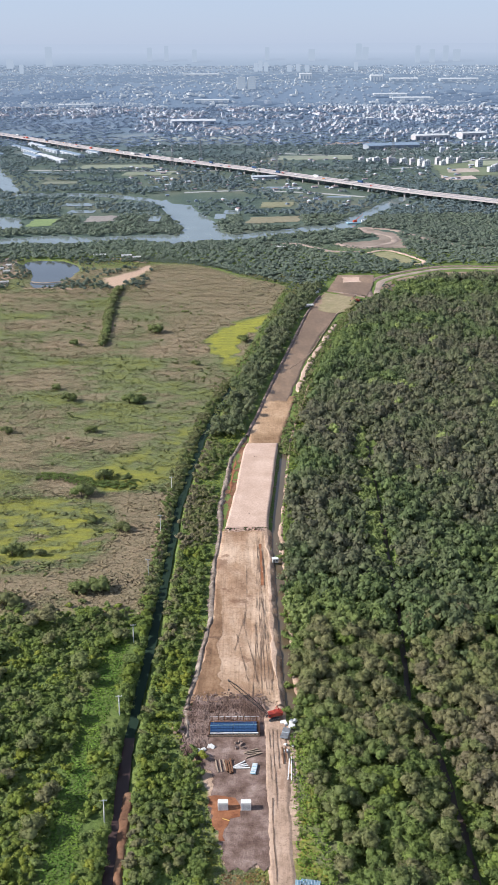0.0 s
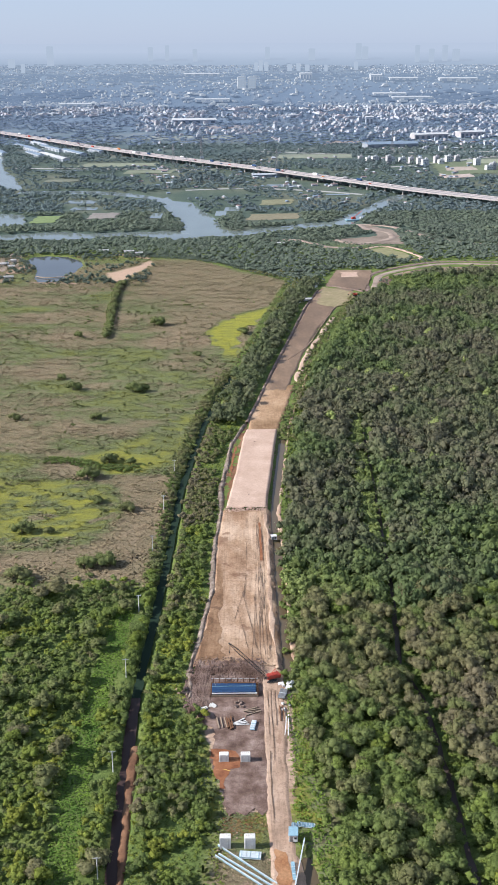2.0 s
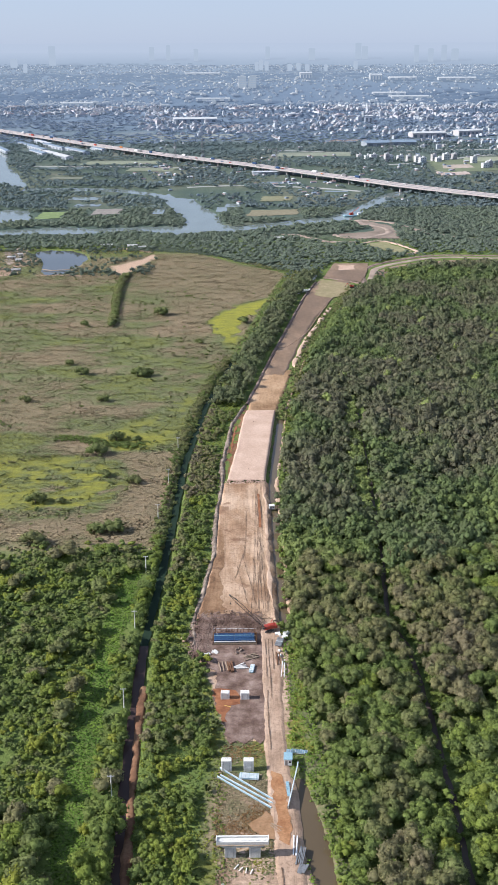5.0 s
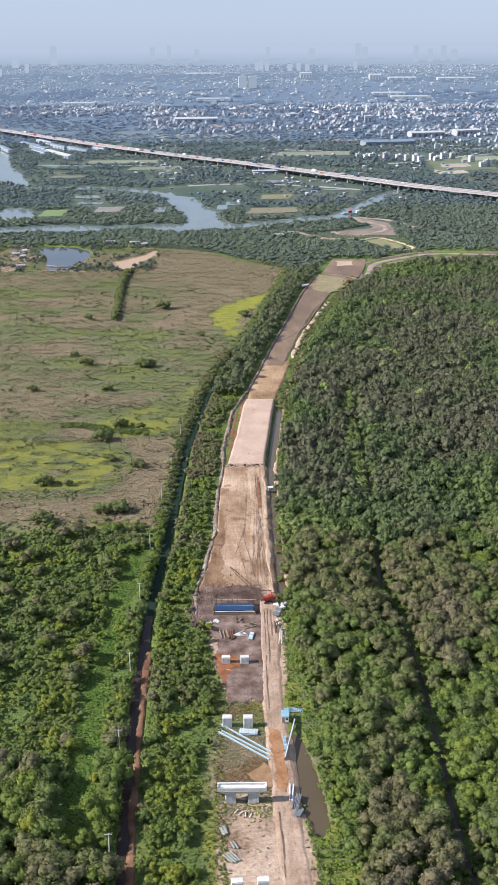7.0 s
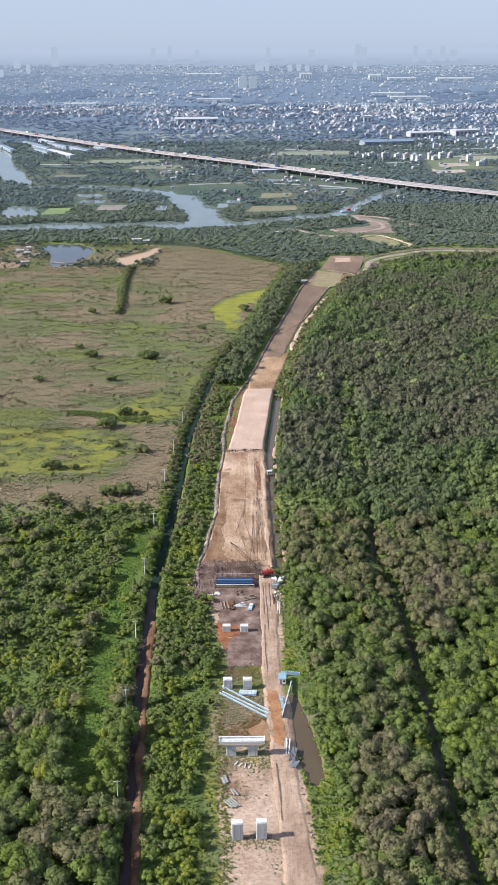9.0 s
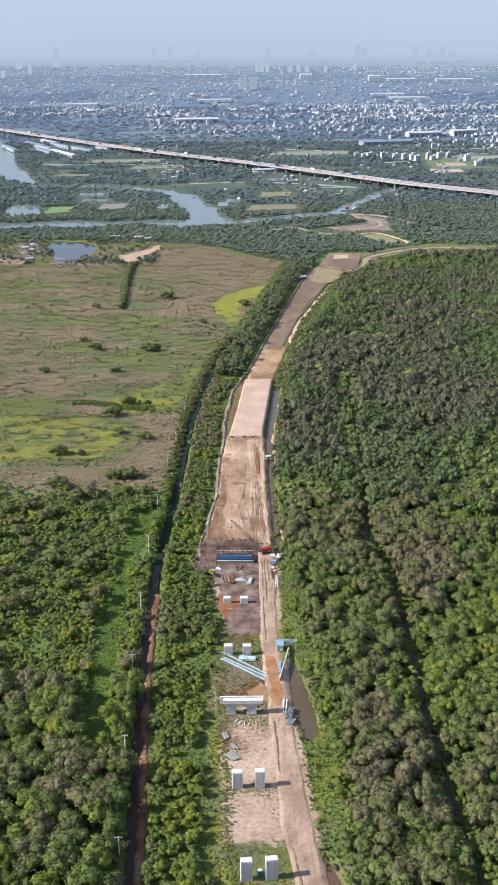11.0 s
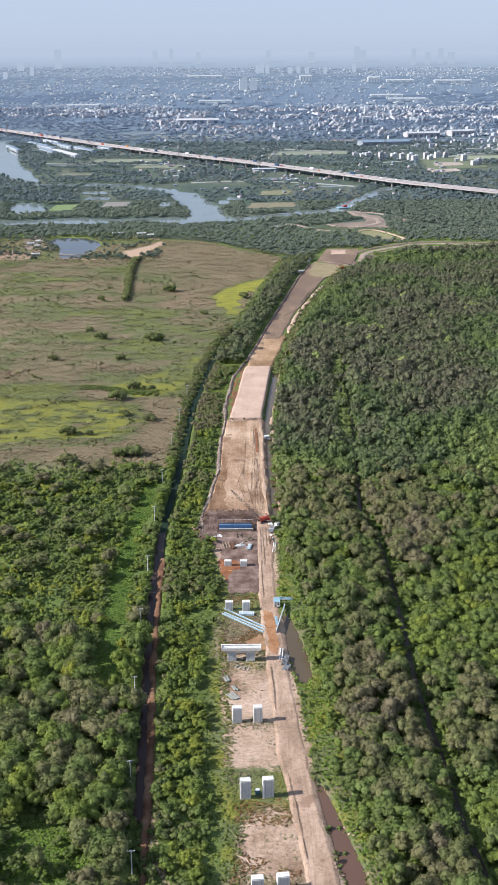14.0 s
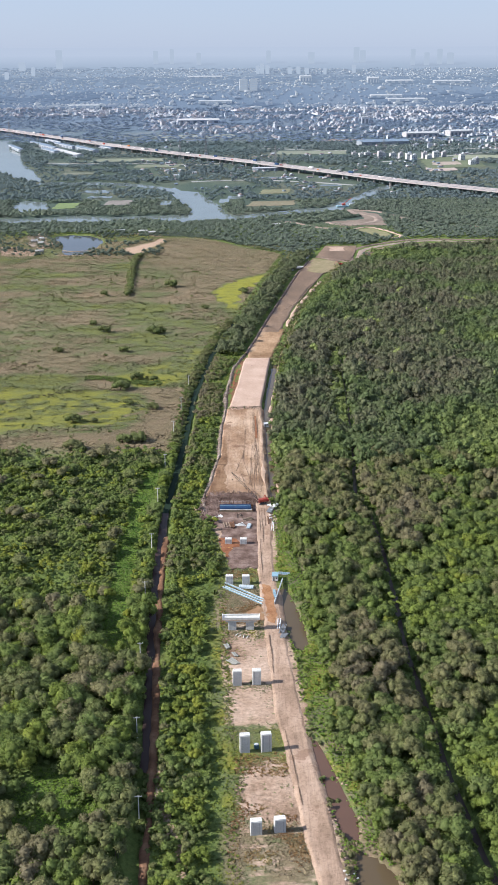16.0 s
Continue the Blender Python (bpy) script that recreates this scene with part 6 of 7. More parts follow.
def site_hut(x, y, yaw, w, d, h, body, roofing, label):
    ob = empty("site_hut", pose(x, y, 0.42, 0, 0, yaw), label, "hut")
    part("body", box(0, 0, h / 2, w, d, h, 0.04), body, ob)
    bm = bmesh.new()
    add_box(bm, 0, 0, h + 0.10, w + 0.3, d + 0.3, 0.16, None, 0.03)
    part("roof", bm, roofing, ob)
    part("door", box(-w * 0.2, -d / 2, h * 0.42, 0.8, 0.06, h * 0.8), STEEL, ob)
    part("window", box(w * 0.25, -d / 2, h * 0.6, 0.7, 0.06, 0.7), DARK, ob)
    return ob


site_hut(15.9, 226.2, -4, 2.6, 3.6, 2.3, WHITE, CYAN, "small white site hut with a light-blue roof")
site_hut(17.2, 427, 5, 2.6, 2.0, 1.8, WHITE, WHITE, "small white cabin on the canal bank")


def guard_rail():
    ob = empty("guard_rail", pose(17.0, 214.0, 0.2, 0, 0, 78.5), "white steel sheet fence along the pool", "fence")
    part("sheet", box(0, 0, 0.9, 21.4, 0.10, 1.3, 0.02), WHITE, ob)
    part("top_rail", box(0, 0, 1.6, 21.6, 0.35, 0.10), ICE, ob)
    for k in range(9):
        part("post", box(-10.6 + 2.65 * k, 0.2, 0.6, 0.14, 0.14, 2.1), STEEL, ob)


guard_rail()


def lumber(name, x, y, z, yaw, count, L, w, h, gap, mat, label, category, fan=3.0, seed=1):
    """Beams lying side by side, not quite parallel."""
    rng = random.Random(seed)
    ob = empty(name, pose(x, y, z, 0, 0, yaw), label, category)
    for k in range(count):
        m = pose(0, (k - count / 2) * gap, h / 2 + rng.uniform(0, 0.08), 0, 0, rng.uniform(-fan, fan))
        part("beam", box(rng.uniform(-0.4, 0.4), 0, 0, L * rng.uniform(0.85, 1), w, h, 0.02, m), mat, ob)
    return ob


lumber("beam_stack", -2.2, 160.2, 0.2, -52, 4, 5.0, 0.45, 0.4, 0.8, WEATHERED, "pale concrete beams lying in the dirt", "beams", 6, 2)
lumber("concrete_slab_stack", -4.4, 171.0, 0.2, -70, 2, 3.6, 0.8, 0.4, 1.0, WEATHERED, "pale concrete slabs lying in grass", "slabs", 3, 3)
lumber("beam_stack", -1.6, 165.4, 0.2, -60, 2, 3.5, 0.5, 0.4, 0.8, WEATHERED, "two short concrete beams in the dirt", "beams", 8, 4)
lumber("pile_stack", -3.6, 282.4, 0.4, 96, 3, 7.0, 0.55, 0.5, 0.8, RUST, "rust-brown steel piles lying by the pit", "piles", 3, 5)
lumber("timber_heap", -6.6, 283.0, 0.4, 95, 3, 6.5, 0.35, 0.3, 1.3, TIMBER, "loose timber beams by the pit", "timber", 8, 6)
lumber("timber_heap", 0.6, 283.2, 0.4, 20, 4, 5.5, 0.4, 0.3, 0.8, WHITE_CONCRETE, "pale planks thrown together", "timber", 25, 7)
lumber("timber_heap", 4.6, 290.0, 0.4, 15, 4, 6.0, 0.35, 0.3, 0.9, TIMBER, "weathered timber beams by the pit", "timber", 14, 8)
lumber("pipe_rack", 17.3, 183.6, 0.4, 80, 6, 7.5, 0.3, 0.4, 0.42, STEEL, "dark steel pipes heaped at the road edge", "pipes", 8, 9)
lumber("white_pipe", 15.7, 187.5, 0.5, 84, 2, 9.0, 0.4, 0.4, 0.9, WHITE, "two white pipes along the road edge", "pipes", 3, 10)
lumber("steel_plate", 17.4, 178.6, 0.4, 62, 3, 4.0, 0.8, 0.3, 0.8, STEEL, "grey steel plates dropped by the road", "plates", 20, 11)
lumber("rusty_rail", 14.6, 288.0, 0.6, 91, 2, 9.0, 0.4, 0.3, 1.1, RUST, "rust-brown rails beside the road", "rails", 2, 12)
lumber("plank_row", 16.2, 281.0, 0.5, 86, 2, 12.0, 0.3, 0.3, 0.9, WHITE, "pale planks at the road edge", "planks", 3, 13)
lumber("yellow_plank", -4.0, 258.2, 0.3, -24, 1, 2.6, 0.3, 0.12, 1, plain("yellow_timber", (0.62, 0.40, 0.10)), "yellow plank on red soil", "plank", 1, 14)
lumber("fence_planks", 11.0, 196.0, 0.35, -40, 3, 4.5, 0.25, 0.2, 0.7, TIMBER, "loose planks by the road", "planks", 10, 15)
lumber("pale_scraps", 0.2, 178.8, 0.3, 70, 4, 2.2, 0.3, 0.2, 1.6, WHITE_CONCRETE, "pale scraps in front of the piers", "planks", 40, 16)


def drum(x, y, z, mat, label):
    ob = empty("drum", pose(x, y, z), label, "drum")
    part("shell", rod((0, 0, 0), (0, 0, 1.5), 0.85, None, 18), mat, ob)
    part("lid", rod((0, 0, 1.5), (0, 0, 1.58), 0.7, 0.6, 18), WHITE, ob)
    for z_ in (0.5, 1.0):
        part("hoop", rod((0, 0, z_ - 0.03), (0, 0, z_ + 0.03), 0.89, None, 18), mat, ob)


drum(5.5, 107.2, 0.1, plain("teal_paint", (0.09, 0.20, 0.26)), "teal water drum between two piers")


def concrete_bag_heap(x, y, k, label, mat, size, seed):
    """A few thrown-down blocks."""
    rng = random.Random(seed)
    ob = empty("block_heap", pose(x, y, 0.3), label, "blocks")
    for i in range(k):
        m = pose(rng.uniform(-2.2, 2.2), rng.uniform(-2.2, 2.2), 0.2, rng.uniform(-25, 25), rng.uniform(-25, 25), rng.uniform(0, 180))
        part("block", box(0, 0, 0, size * rng.uniform(0.6, 1.2), size * rng.uniform(0.5, 0.9), size * 0.5, 0.06, m), mat, ob)


concrete_bag_heap(-20.0, 302.0, 8, "pale broken blocks beside the rubble", SAND, 1.3, 1)
concrete_bag_heap(-11.0, 291.0, 5, "pale concrete slabs by the pit", WHITE_CONCRETE, 1.8, 2)
concrete_bag_heap(17.5, 305.0, 7, "white slabs tipped on the canal bank", WHITE, 1.9, 3)
concrete_bag_heap(17.0, 292.0, 3, "pale blocks on the road verge", WHITE, 1.4, 4)
concrete_bag_heap(0.5, 293.6, 6, "grey blocks in front of the pit", RUBBLE, 1.3, 5)
concrete_bag_heap(10.2, 466.0, 6, "dark broken blocks on the fill", RUBBLE, 1.4, 6)
concrete_bag_heap(8.0, 478.0, 5, "reddish spoil lumps on the sand platform", RED_SOIL, 1.2, 7)
concrete_bag_heap(31.5, 48.0, 8, "white stones by the muddy basin", WHITE_CONCRETE, 0.7, 8)


def stones(name, seed, count, area, keep, size, mat, label, category, heap=None):
    """Loose lumps, joined."""
    rng = np.random.RandomState(seed)
    x0, x1, y0, y1 = area
    x, y = rng.uniform(x0, x1, count), rng.uniform(y0, y1, count)
    ok = rng.rand(count) < keep(x, y)
    x, y = x[ok], y[ok]
    k = len(x)
    s = size * rng.uniform(0.4, 1.3, k) ** 1.5
    v = ICO_V[None] * rng.uniform(0.6, 1.15, (k, 12, 1)) * s[:, None, None] * [1, 1, 0.7]
    v = v + np.stack([x, y, ground_height(x, y) + 0.15 + (heap(x, y) if heap else 0)], 1)[:, None]
    t = ICO_F[None] + np.arange(k)[:, None, None] * 12
    me = fast_mesh(name, v.reshape(-1, 3), np.zeros((0, 4), int), [mat], None, t.reshape(-1, 3))
    return tagged(new(name, me), label, category, kind="stuff")


RUBBLE_FIELD = [(-18, 290), (-19, 306), (-15, 321), (8, 321), (9.5, 312), (8, 308.2), (-11, 308.2), (-12, 296), (-13, 290)]
sheet("rubble_floor", [(-17.5, 291), (-18.5, 306), (-15, 321.5), (8.5, 321.5), (9.4, 300), (9.2, 240), (7, 236.5), (4.5, 239), (2, 235.8), (-1, 238.5), (-3.4, 236.2), (-4.6, 240), (-6, 251), (-9.5, 262), (-8, 272), (-9, 280)], 0.30, MUD, "mauve-brown trampled mud round the pit", "earth", 0.6)
sheet("red_stain", [(-9.3, 269), (-9.0, 261), (-7.0, 254), (-5.6, 249), (-4.6, 248.5), (-4.4, 253), (-3.0, 257.5), (-0.4, 259.2), (1.6, 262.4), (0.2, 266), (-5.5, 268.8)], 0.36, RED_SOIL, "orange-red soil round the low piers", "earth", 0.7)
sheet("rust_puddle", [(9.8, 222), (13.8, 220), (15.6, 196), (14.6, 188), (11.6, 190), (11.0, 205)], 0.535, surface("rusty_mud", [(0.35, (0.28, 0.13, 0.06)), (0.7, (0.42, 0.24, 0.13))], 0.15, 1.2, 0.75), "rust-coloured wet mud across the road", "earth", 0.5)
sheet("rust_verge", [(3.0, 197), (8.5, 203), (10.2, 200), (10.6, 191), (7.0, 190)], 0.34, surface("brown_mud", [(0.35, (0.26, 0.15, 0.08)), (0.7, (0.36, 0.23, 0.14))], 0.2, 1.4), "brown muddy verge", "earth", 0.5)
stones("rubble_lumps", 1, 11000, (-20, 10, 286, 328), lambda x, y: inside(x, y, RUBBLE_FIELD, 2.5), 0.36, MUD, "heaps of mauve-grey dried mud lumps round the pit", "rubble", lambda x, y: 0.3 + 1.6 * step(308, 314, y) * fbm(x, y, 7, 2) + 0.6 * step(318, 324, y))
stones("mud_lumps", 2, 3200, (-10, 10, 237, 296), lambda x, y: inside(x, y, [(-8, 284), (9, 290), (9, 237), (-4, 237), (-6, 251), (-9, 262)]) * 0.8, 0.24, MUD, "small mud lumps on the trampled ground", "rubble")
stones("bund_lumps", 3, 5200, (-22, 8, 298, 592), lambda x, y: step(2.2, 0.6, np.abs(x - fill_w(y) + 0.4)), 0.55, BUND, "dried mud lumps along the bund", "rubble")
stones("platform_clods", 14, 900, (-16, 18, 455, 466), lambda x, y: step(3.2, 0.8, np.abs(y - 460.5 - 2 * (fbm(x, y, 5, 1) - 0.5))) * step(-1, 1, x - fill_w(y) - 2) * step(1, -1, x - fill_e(y)), 0.5, PALE_SAND, "pale sand clods slumped at the foot of the platform", "clods", lambda x, y: 0.75 + 0.9 * step(458, 462, y))
stones("slab_scuffs", 15, 500, (-2, 20, 470, 560), lambda x, y: np.maximum(step(3.4, 0.6, np.hypot(x - 7.5, (y - 477) / 2)), 0.8 * step(4.2, 0.8, np.hypot(x - 10.5, (y - 551) / 1.6))), 0.3, MUD, "dark spoil scattered on the sand platform", "clods", lambda x, y: 1.9)
stones("brook_stones", 4, 900, (22, 48, 20, 116), lambda x, y: np.clip(inside(x, y, swell(BROOK, 2.5)) - 0.75 * inside(x, y, BROOK) + 0.4 * inside(x, y, swell(BASIN, 2.5)) - 0.3 * inside(x, y, BASIN), 0, 1), 0.45, SAND, "pale stones along the brook", "stones")
stones("road_clods", 5, 2600, (6, 56, -20, 304), lambda x, y: 0.8 * (step(1.0, 0.4, np.abs(x - road_w(y) + 0.4)) + step(1.0, 0.4, np.abs(x - road_e(y) - 0.7))), 0.3, SAND, "clods along the road edges", "clods")
stones("bank_lumps", 6, 2400, (14, 32, 308, 600), lambda x, y: step(1.2, 0.4, np.abs(x - fill_e(y) - 1.6)) + step(0.9, 0.3, np.abs(x - fill_e(y) - 6.8)), 0.42, RUBBLE, "mud lumps along the canal", "clods")


# ---- power line ----
def power_pole(x, y, h, lean):
    ob = empty("power_pole", pose(x, y, 0, 0, lean, 5), "pale concrete power pole with a crossarm", "power pole", "power line along the ditch")
    part("shaft", rod((0, 0, -0.4), (0, 0, h), 0.20, 0.14, 8), WHITE_CONCRETE, ob)
    part("crossarm", box(0, 0, h - 0.35, 2.2, 0.14, 0.16), WHITE_CONCRETE, ob)
    for k in (-1.0, -0.35, 0.35, 1.0):
        part("insulator", rod((k, 0, h - 0.27), (k, 0, h + 0.05), 0.08, 0.05, 6), WHITE, ob)
    part("brace", rod((0, 0, h - 1.0), (0.7, 0, h - 0.4), 0.04, None, 4), STEEL, ob)


for px, py in POLES:
    power_pole(px, py, 8.2, 0.4)


# ================= far end of the works =================
def excavator(x, y, yaw, scale=1.0):
    ob = empty("excavator", pose(x, y, 1.0, 0, 0, yaw) @ Matrix.Scale(scale, 4), "red excavator working at the far end of the fill", "excavator")
    for sy in (-1.1, 1.1):
        part("crawler_track", box(0, sy, 0.45, 4.0, 0.6, 0.85, 0.25), DARK, ob)
    part("house", box(0.4, 0, 1.7, 3.2, 2.6, 1.3, 0.15), RED, ob)
    part("cab", box(-0.9, -0.8, 2.3, 1.4, 1.0, 1.6, 0.12), RED, ob)
    part("boom", rod((-1.2, 0.2, 1.8), (-4.5, 0.2, 4.6), 0.3, 0.25, 6), RED, ob)
    part("arm", rod((-4.5, 0.2, 4.6), (-6.8, 0.2, 2.2), 0.25, 0.2, 6), RED, ob)
    part("bucket", box(-7.0, 0.2, 1.6, 0.9, 1.0, 1.0, 0.2), DARK, ob)


excavator(111, 936, 10, 0.95)


def shelter(x, y, yaw, w, d, h, label):
    """A small open shelter with a pitched white roof."""
    ob = empty("shelter", pose(x, y, 0.4, 0, 0, yaw), label, "shelter")
    bm = bmesh.new()
    vs = [bm.verts.new(p) for p in ((-w / 2, -d / 2, h), (w / 2, -d / 2, h), (w / 2, 0, h + 1), (-w / 2, 0, h + 1), (-w / 2, d / 2, h), (w / 2, d / 2, h))]
    for f in ((0, 1, 2, 3), (3, 2, 5, 4)):
        bm.faces.new([vs[i] for i in f])
    bmesh.ops.solidify(bm, geom=bm.faces[:], thickness=0.12)
    part("roof", bm, WHITE, ob)
    for sx in (-1, 1):
        for sy in (-1, 1):
            part("post", box(sx * (w / 2 - 0.3), sy * (d / 2 - 0.3), h / 2, 0.2, 0.2, h), STEEL, ob)
    part("back_wall", box(0, d / 2 - 0.3, h / 2, w - 0.6, 0.1, h), WHITE, ob)


for sx, sy, yaw, w, d in ((75.6, 967, 60, 6, 4), (78, 980, 20, 5, 4), (65.5, 918, 10, 8, 5), (60, 912, 60, 5, 4), (52, 1206, 0, 12, 7), (70, 1208, 10, 6, 5)):
    shelter(sx, sy, yaw, w, d, 2.6, "small white-roofed shelter beside the trees")


def barge(x, y, yaw):
    ob = empty("barge", pose(x, y, -0.8, 0, 0, yaw), "turquoise barge with red machinery at the river bank", "barge")
    part("hull", box(0, 0, 0.9, 26, 7, 1.8, 0.4), CYAN, ob)
    part("wheelhouse", box(9, 0, 3.0, 4, 4, 2.6, 0.1), WHITE, ob)
    part("crane_house", box(-2, 0, 3.2, 5, 4, 2.8, 0.15), RED, ob)
    part("crane_boom", rod((-2, 0, 4), (10, 2, 12), 0.4, 0.25, 6), RED, ob)


barge(160, 1392, 12)

RUT = surface("rut_mud", [(0.35, (0.12, 0.078, 0.054)), (0.62, (0.24, 0.165, 0.118))], 0.4, 2.0, 0.9)
for k, (off, y0, y1) in enumerate(((0.3, 78, 118), (0.4, 232, 268), (0.7, 276, 303), (1.9, 262, 303), (3.4, 281, 303), (4.6, 288, 303), (0.1, 152, 180))):
    strip("wheel_rut", np.arange(y0, y1, 1.0), lambda y, o=off, k=k: road_w(y) + o + 0.9 * fbm(y, y * 0 + k, 16, k) - 0.02, lambda y, o=off, k=k: road_w(y) + o + 0.9 * fbm(y, y * 0 + k, 16, k) - 0.1 + 0.62 * fbm(y, y * 0 + 9, 4, k), 0.60, RUT, "dark wheel rut in the sand road", "wheel rut", 2, 0.1, 0.0, 0.0, seed=k + 20)
for k, (x0, y0, x1, y1) in enumerate(((8.5, 322, 6.0, 372), (9.6, 322, 8.2, 380), (10.6, 322, 10.0, 400), (7.2, 326, 1.0, 376), (11.6, 322, 10.8, 445), (4.5, 322, 6.2, 350), (12.3, 330, 12.0, 350), (2.0, 372, 4.0, 425), (-2, 352, 3.0, 384), (9.0, 330, 9.6, 440), (7.8, 322, 9.0, 430), (10.2, 360, 8.6, 452), (5.5, 336, 7.4, 400), (3.2, 330, -1.5, 365), (6.8, 400, 9.8, 452))):
    strip("track_rut", np.arange(y0, y1, 1.0), lambda y, a=(x0, y0, x1, y1), k=k: np.interp(y, [a[1], a[3]], [a[0], a[2]]) + 1.0 * fbm(y, y * 0 + k, 22, k), lambda y, a=(x0, y0, x1, y1), k=k: np.interp(y, [a[1], a[3]], [a[0], a[2]]) + 1.0 * fbm(y, y * 0 + k, 22, k) + 0.6 * fbm(y, y * 0 + k + 30, 4, k) - 0.12, 1.02, RUT, "dark crawler track pressed into the fill", "wheel rut", 2, 0.25, 0.0, 0.0, seed=k + 40)

lane_strip("dredge_pipe", [(38, 728), (48, 748), (58, 775), (69, 820), (80, 862), (92, 905), (108, 930)], 0.45, 0.95, SAND, "pale dredge pipe snaking over the silt bed", "pipe", 0.05, 3)
lane_strip("pad_bund", [(88, 984), (98, 978), (110, 968), (121, 958)], 1.6, 1.1, RUBBLE, "low bund closing the silt bed", "earth bund", 0.2, 4)
for px, py, yaw, w, d in ((-246, 1092, 10, 9, 6), (-236, 1078, 20, 7, 5), (-240, 1110, 0, 6, 5), (-228, 1024, 15, 10, 4), (-120, 1160, 8, 12, 6), (-108, 1150, 20, 9, 6), (-150, 1164, 5, 14, 4)):
    shelter(px, py, yaw, w, d, 2.4, "small white-roofed shed near the fish pond")
for k, poly in enumerate(([(-205, 1002), (-160, 998), (-150, 1003), (-170, 1007), (-200, 1008)], [(-238, 1040), (-222, 1052), (-214, 1090), (-224, 1092), (-236, 1066)], [(-300, 1040), (-236, 1030), (-232, 1044), (-300, 1060)], [(-140, 1158), (-112, 1150), (-92, 1128), (-98, 1124), (-116, 1140), (-140, 1150)])):
    sheet("pond_bank_sand", poly, 0.32, SAND, "bare sandy bank by the fish pond", "sand", 1.5)
sheet("yard_soil", [(-264, 1137), (-249, 1165), (-236, 1137), (-231, 1088), (-243, 1058), (-253, 1089)], 0.3, HAUL, "bare brown yard by the pond hut", "earth", 2)
sheet("sand_patch", [(-280, 1059), (-261, 1062), (-247, 1036), (-232, 1040), (-224, 1010), (-241, 998), (-268, 1004)], 0.31, SAND, "bare pale sand beside the pond", "sand", 2.5)
sheet("pond_lawn", [(-138, 1142), (-112, 1118), (-102, 1130), (-130, 1162)], 0.3, surface("lawn", [(0.3, (0.15, 0.19, 0.045)), (0.7, (0.22, 0.25, 0.06))], 0.08, 0.8), "bright green lawn by the fish pond", "grass", 1.5)

stones("site_clods", 7, 2600, (-8, 24, 40, 236), lambda x, y: step(-0.5, 1.5, x - belt_e(y)) * step(0.5, -0.5, x - road_w(y)) * step(0.4, 0.6, fbm(x, y, 12, 1)) * (0.25 + 0.75 * step(18, 4, np.abs(y - 166))), 0.24, SAND, "clods and spoil about the piers", "clods")
stones("brook_bank_rubble", 8, 2600, (18, 50, 15, 190), lambda x, y: step(0.3, 1.2, x - road_e(y)) * step(4.0, 1.5, x - road_e(y)) * step(0.35, 0.55, fbm(x, y, 8, 2)), 0.42, RUBBLE, "brown spoil lumps between road and brook", "rubble")
x, y, rng = scatter(91, 18, 60, 15, 190, 1.7, lambda x, y: (0.2 + 0.5 * step(125, 110, y)) * step(0.8, 1.6, x - road_e(y)) * step(6.0, 3.0, x - road_e(y)) * (1 - 0.8 * inside(x, y, BROOK, 0.8)) * (1 - 0.8 * inside(x, y, BASIN, 0.8)) * (1 - inside(x, y, POOL, 0.8)) * step(0.3, 0.5, fbm(x, y, 7, 3)))
plant("brook_bank_bushes", "scrub", x, y, ground_height(x, y), rng.uniform(0.3, 0.75, len(x)), 0.2 + 0.8 * (fbm(x, y, 9, 1) - 0.35), LEAF, "olive bushes on the brook bank", "bushes", 92)


# ================= the plain beyond =================
VIADUCT = [(-1250, 3700), (-900, 3200), (-594, 2775), (-329, 2392), (-128, 2131), (25, 1956), (172, 1767), (279, 1623), (377, 1522), (520, 1375), (700, 1190)]


def along_viaduct(t):
    """A point and heading at t metres along the viaduct, counted from its west end."""
    for (x0, y0), (x1, y1) in zip(VIADUCT, VIADUCT[1:]):
        d = math.hypot(x1 - x0, y1 - y0)
        if t <= d:
            return x0 + (x1 - x0) * t / d, y0 + (y1 - y0) * t / d, math.degrees(math.atan2(y1 - y0, x1 - x0))
        t -= d
    return VIADUCT[-1][0], VIADUCT[-1][1], -45


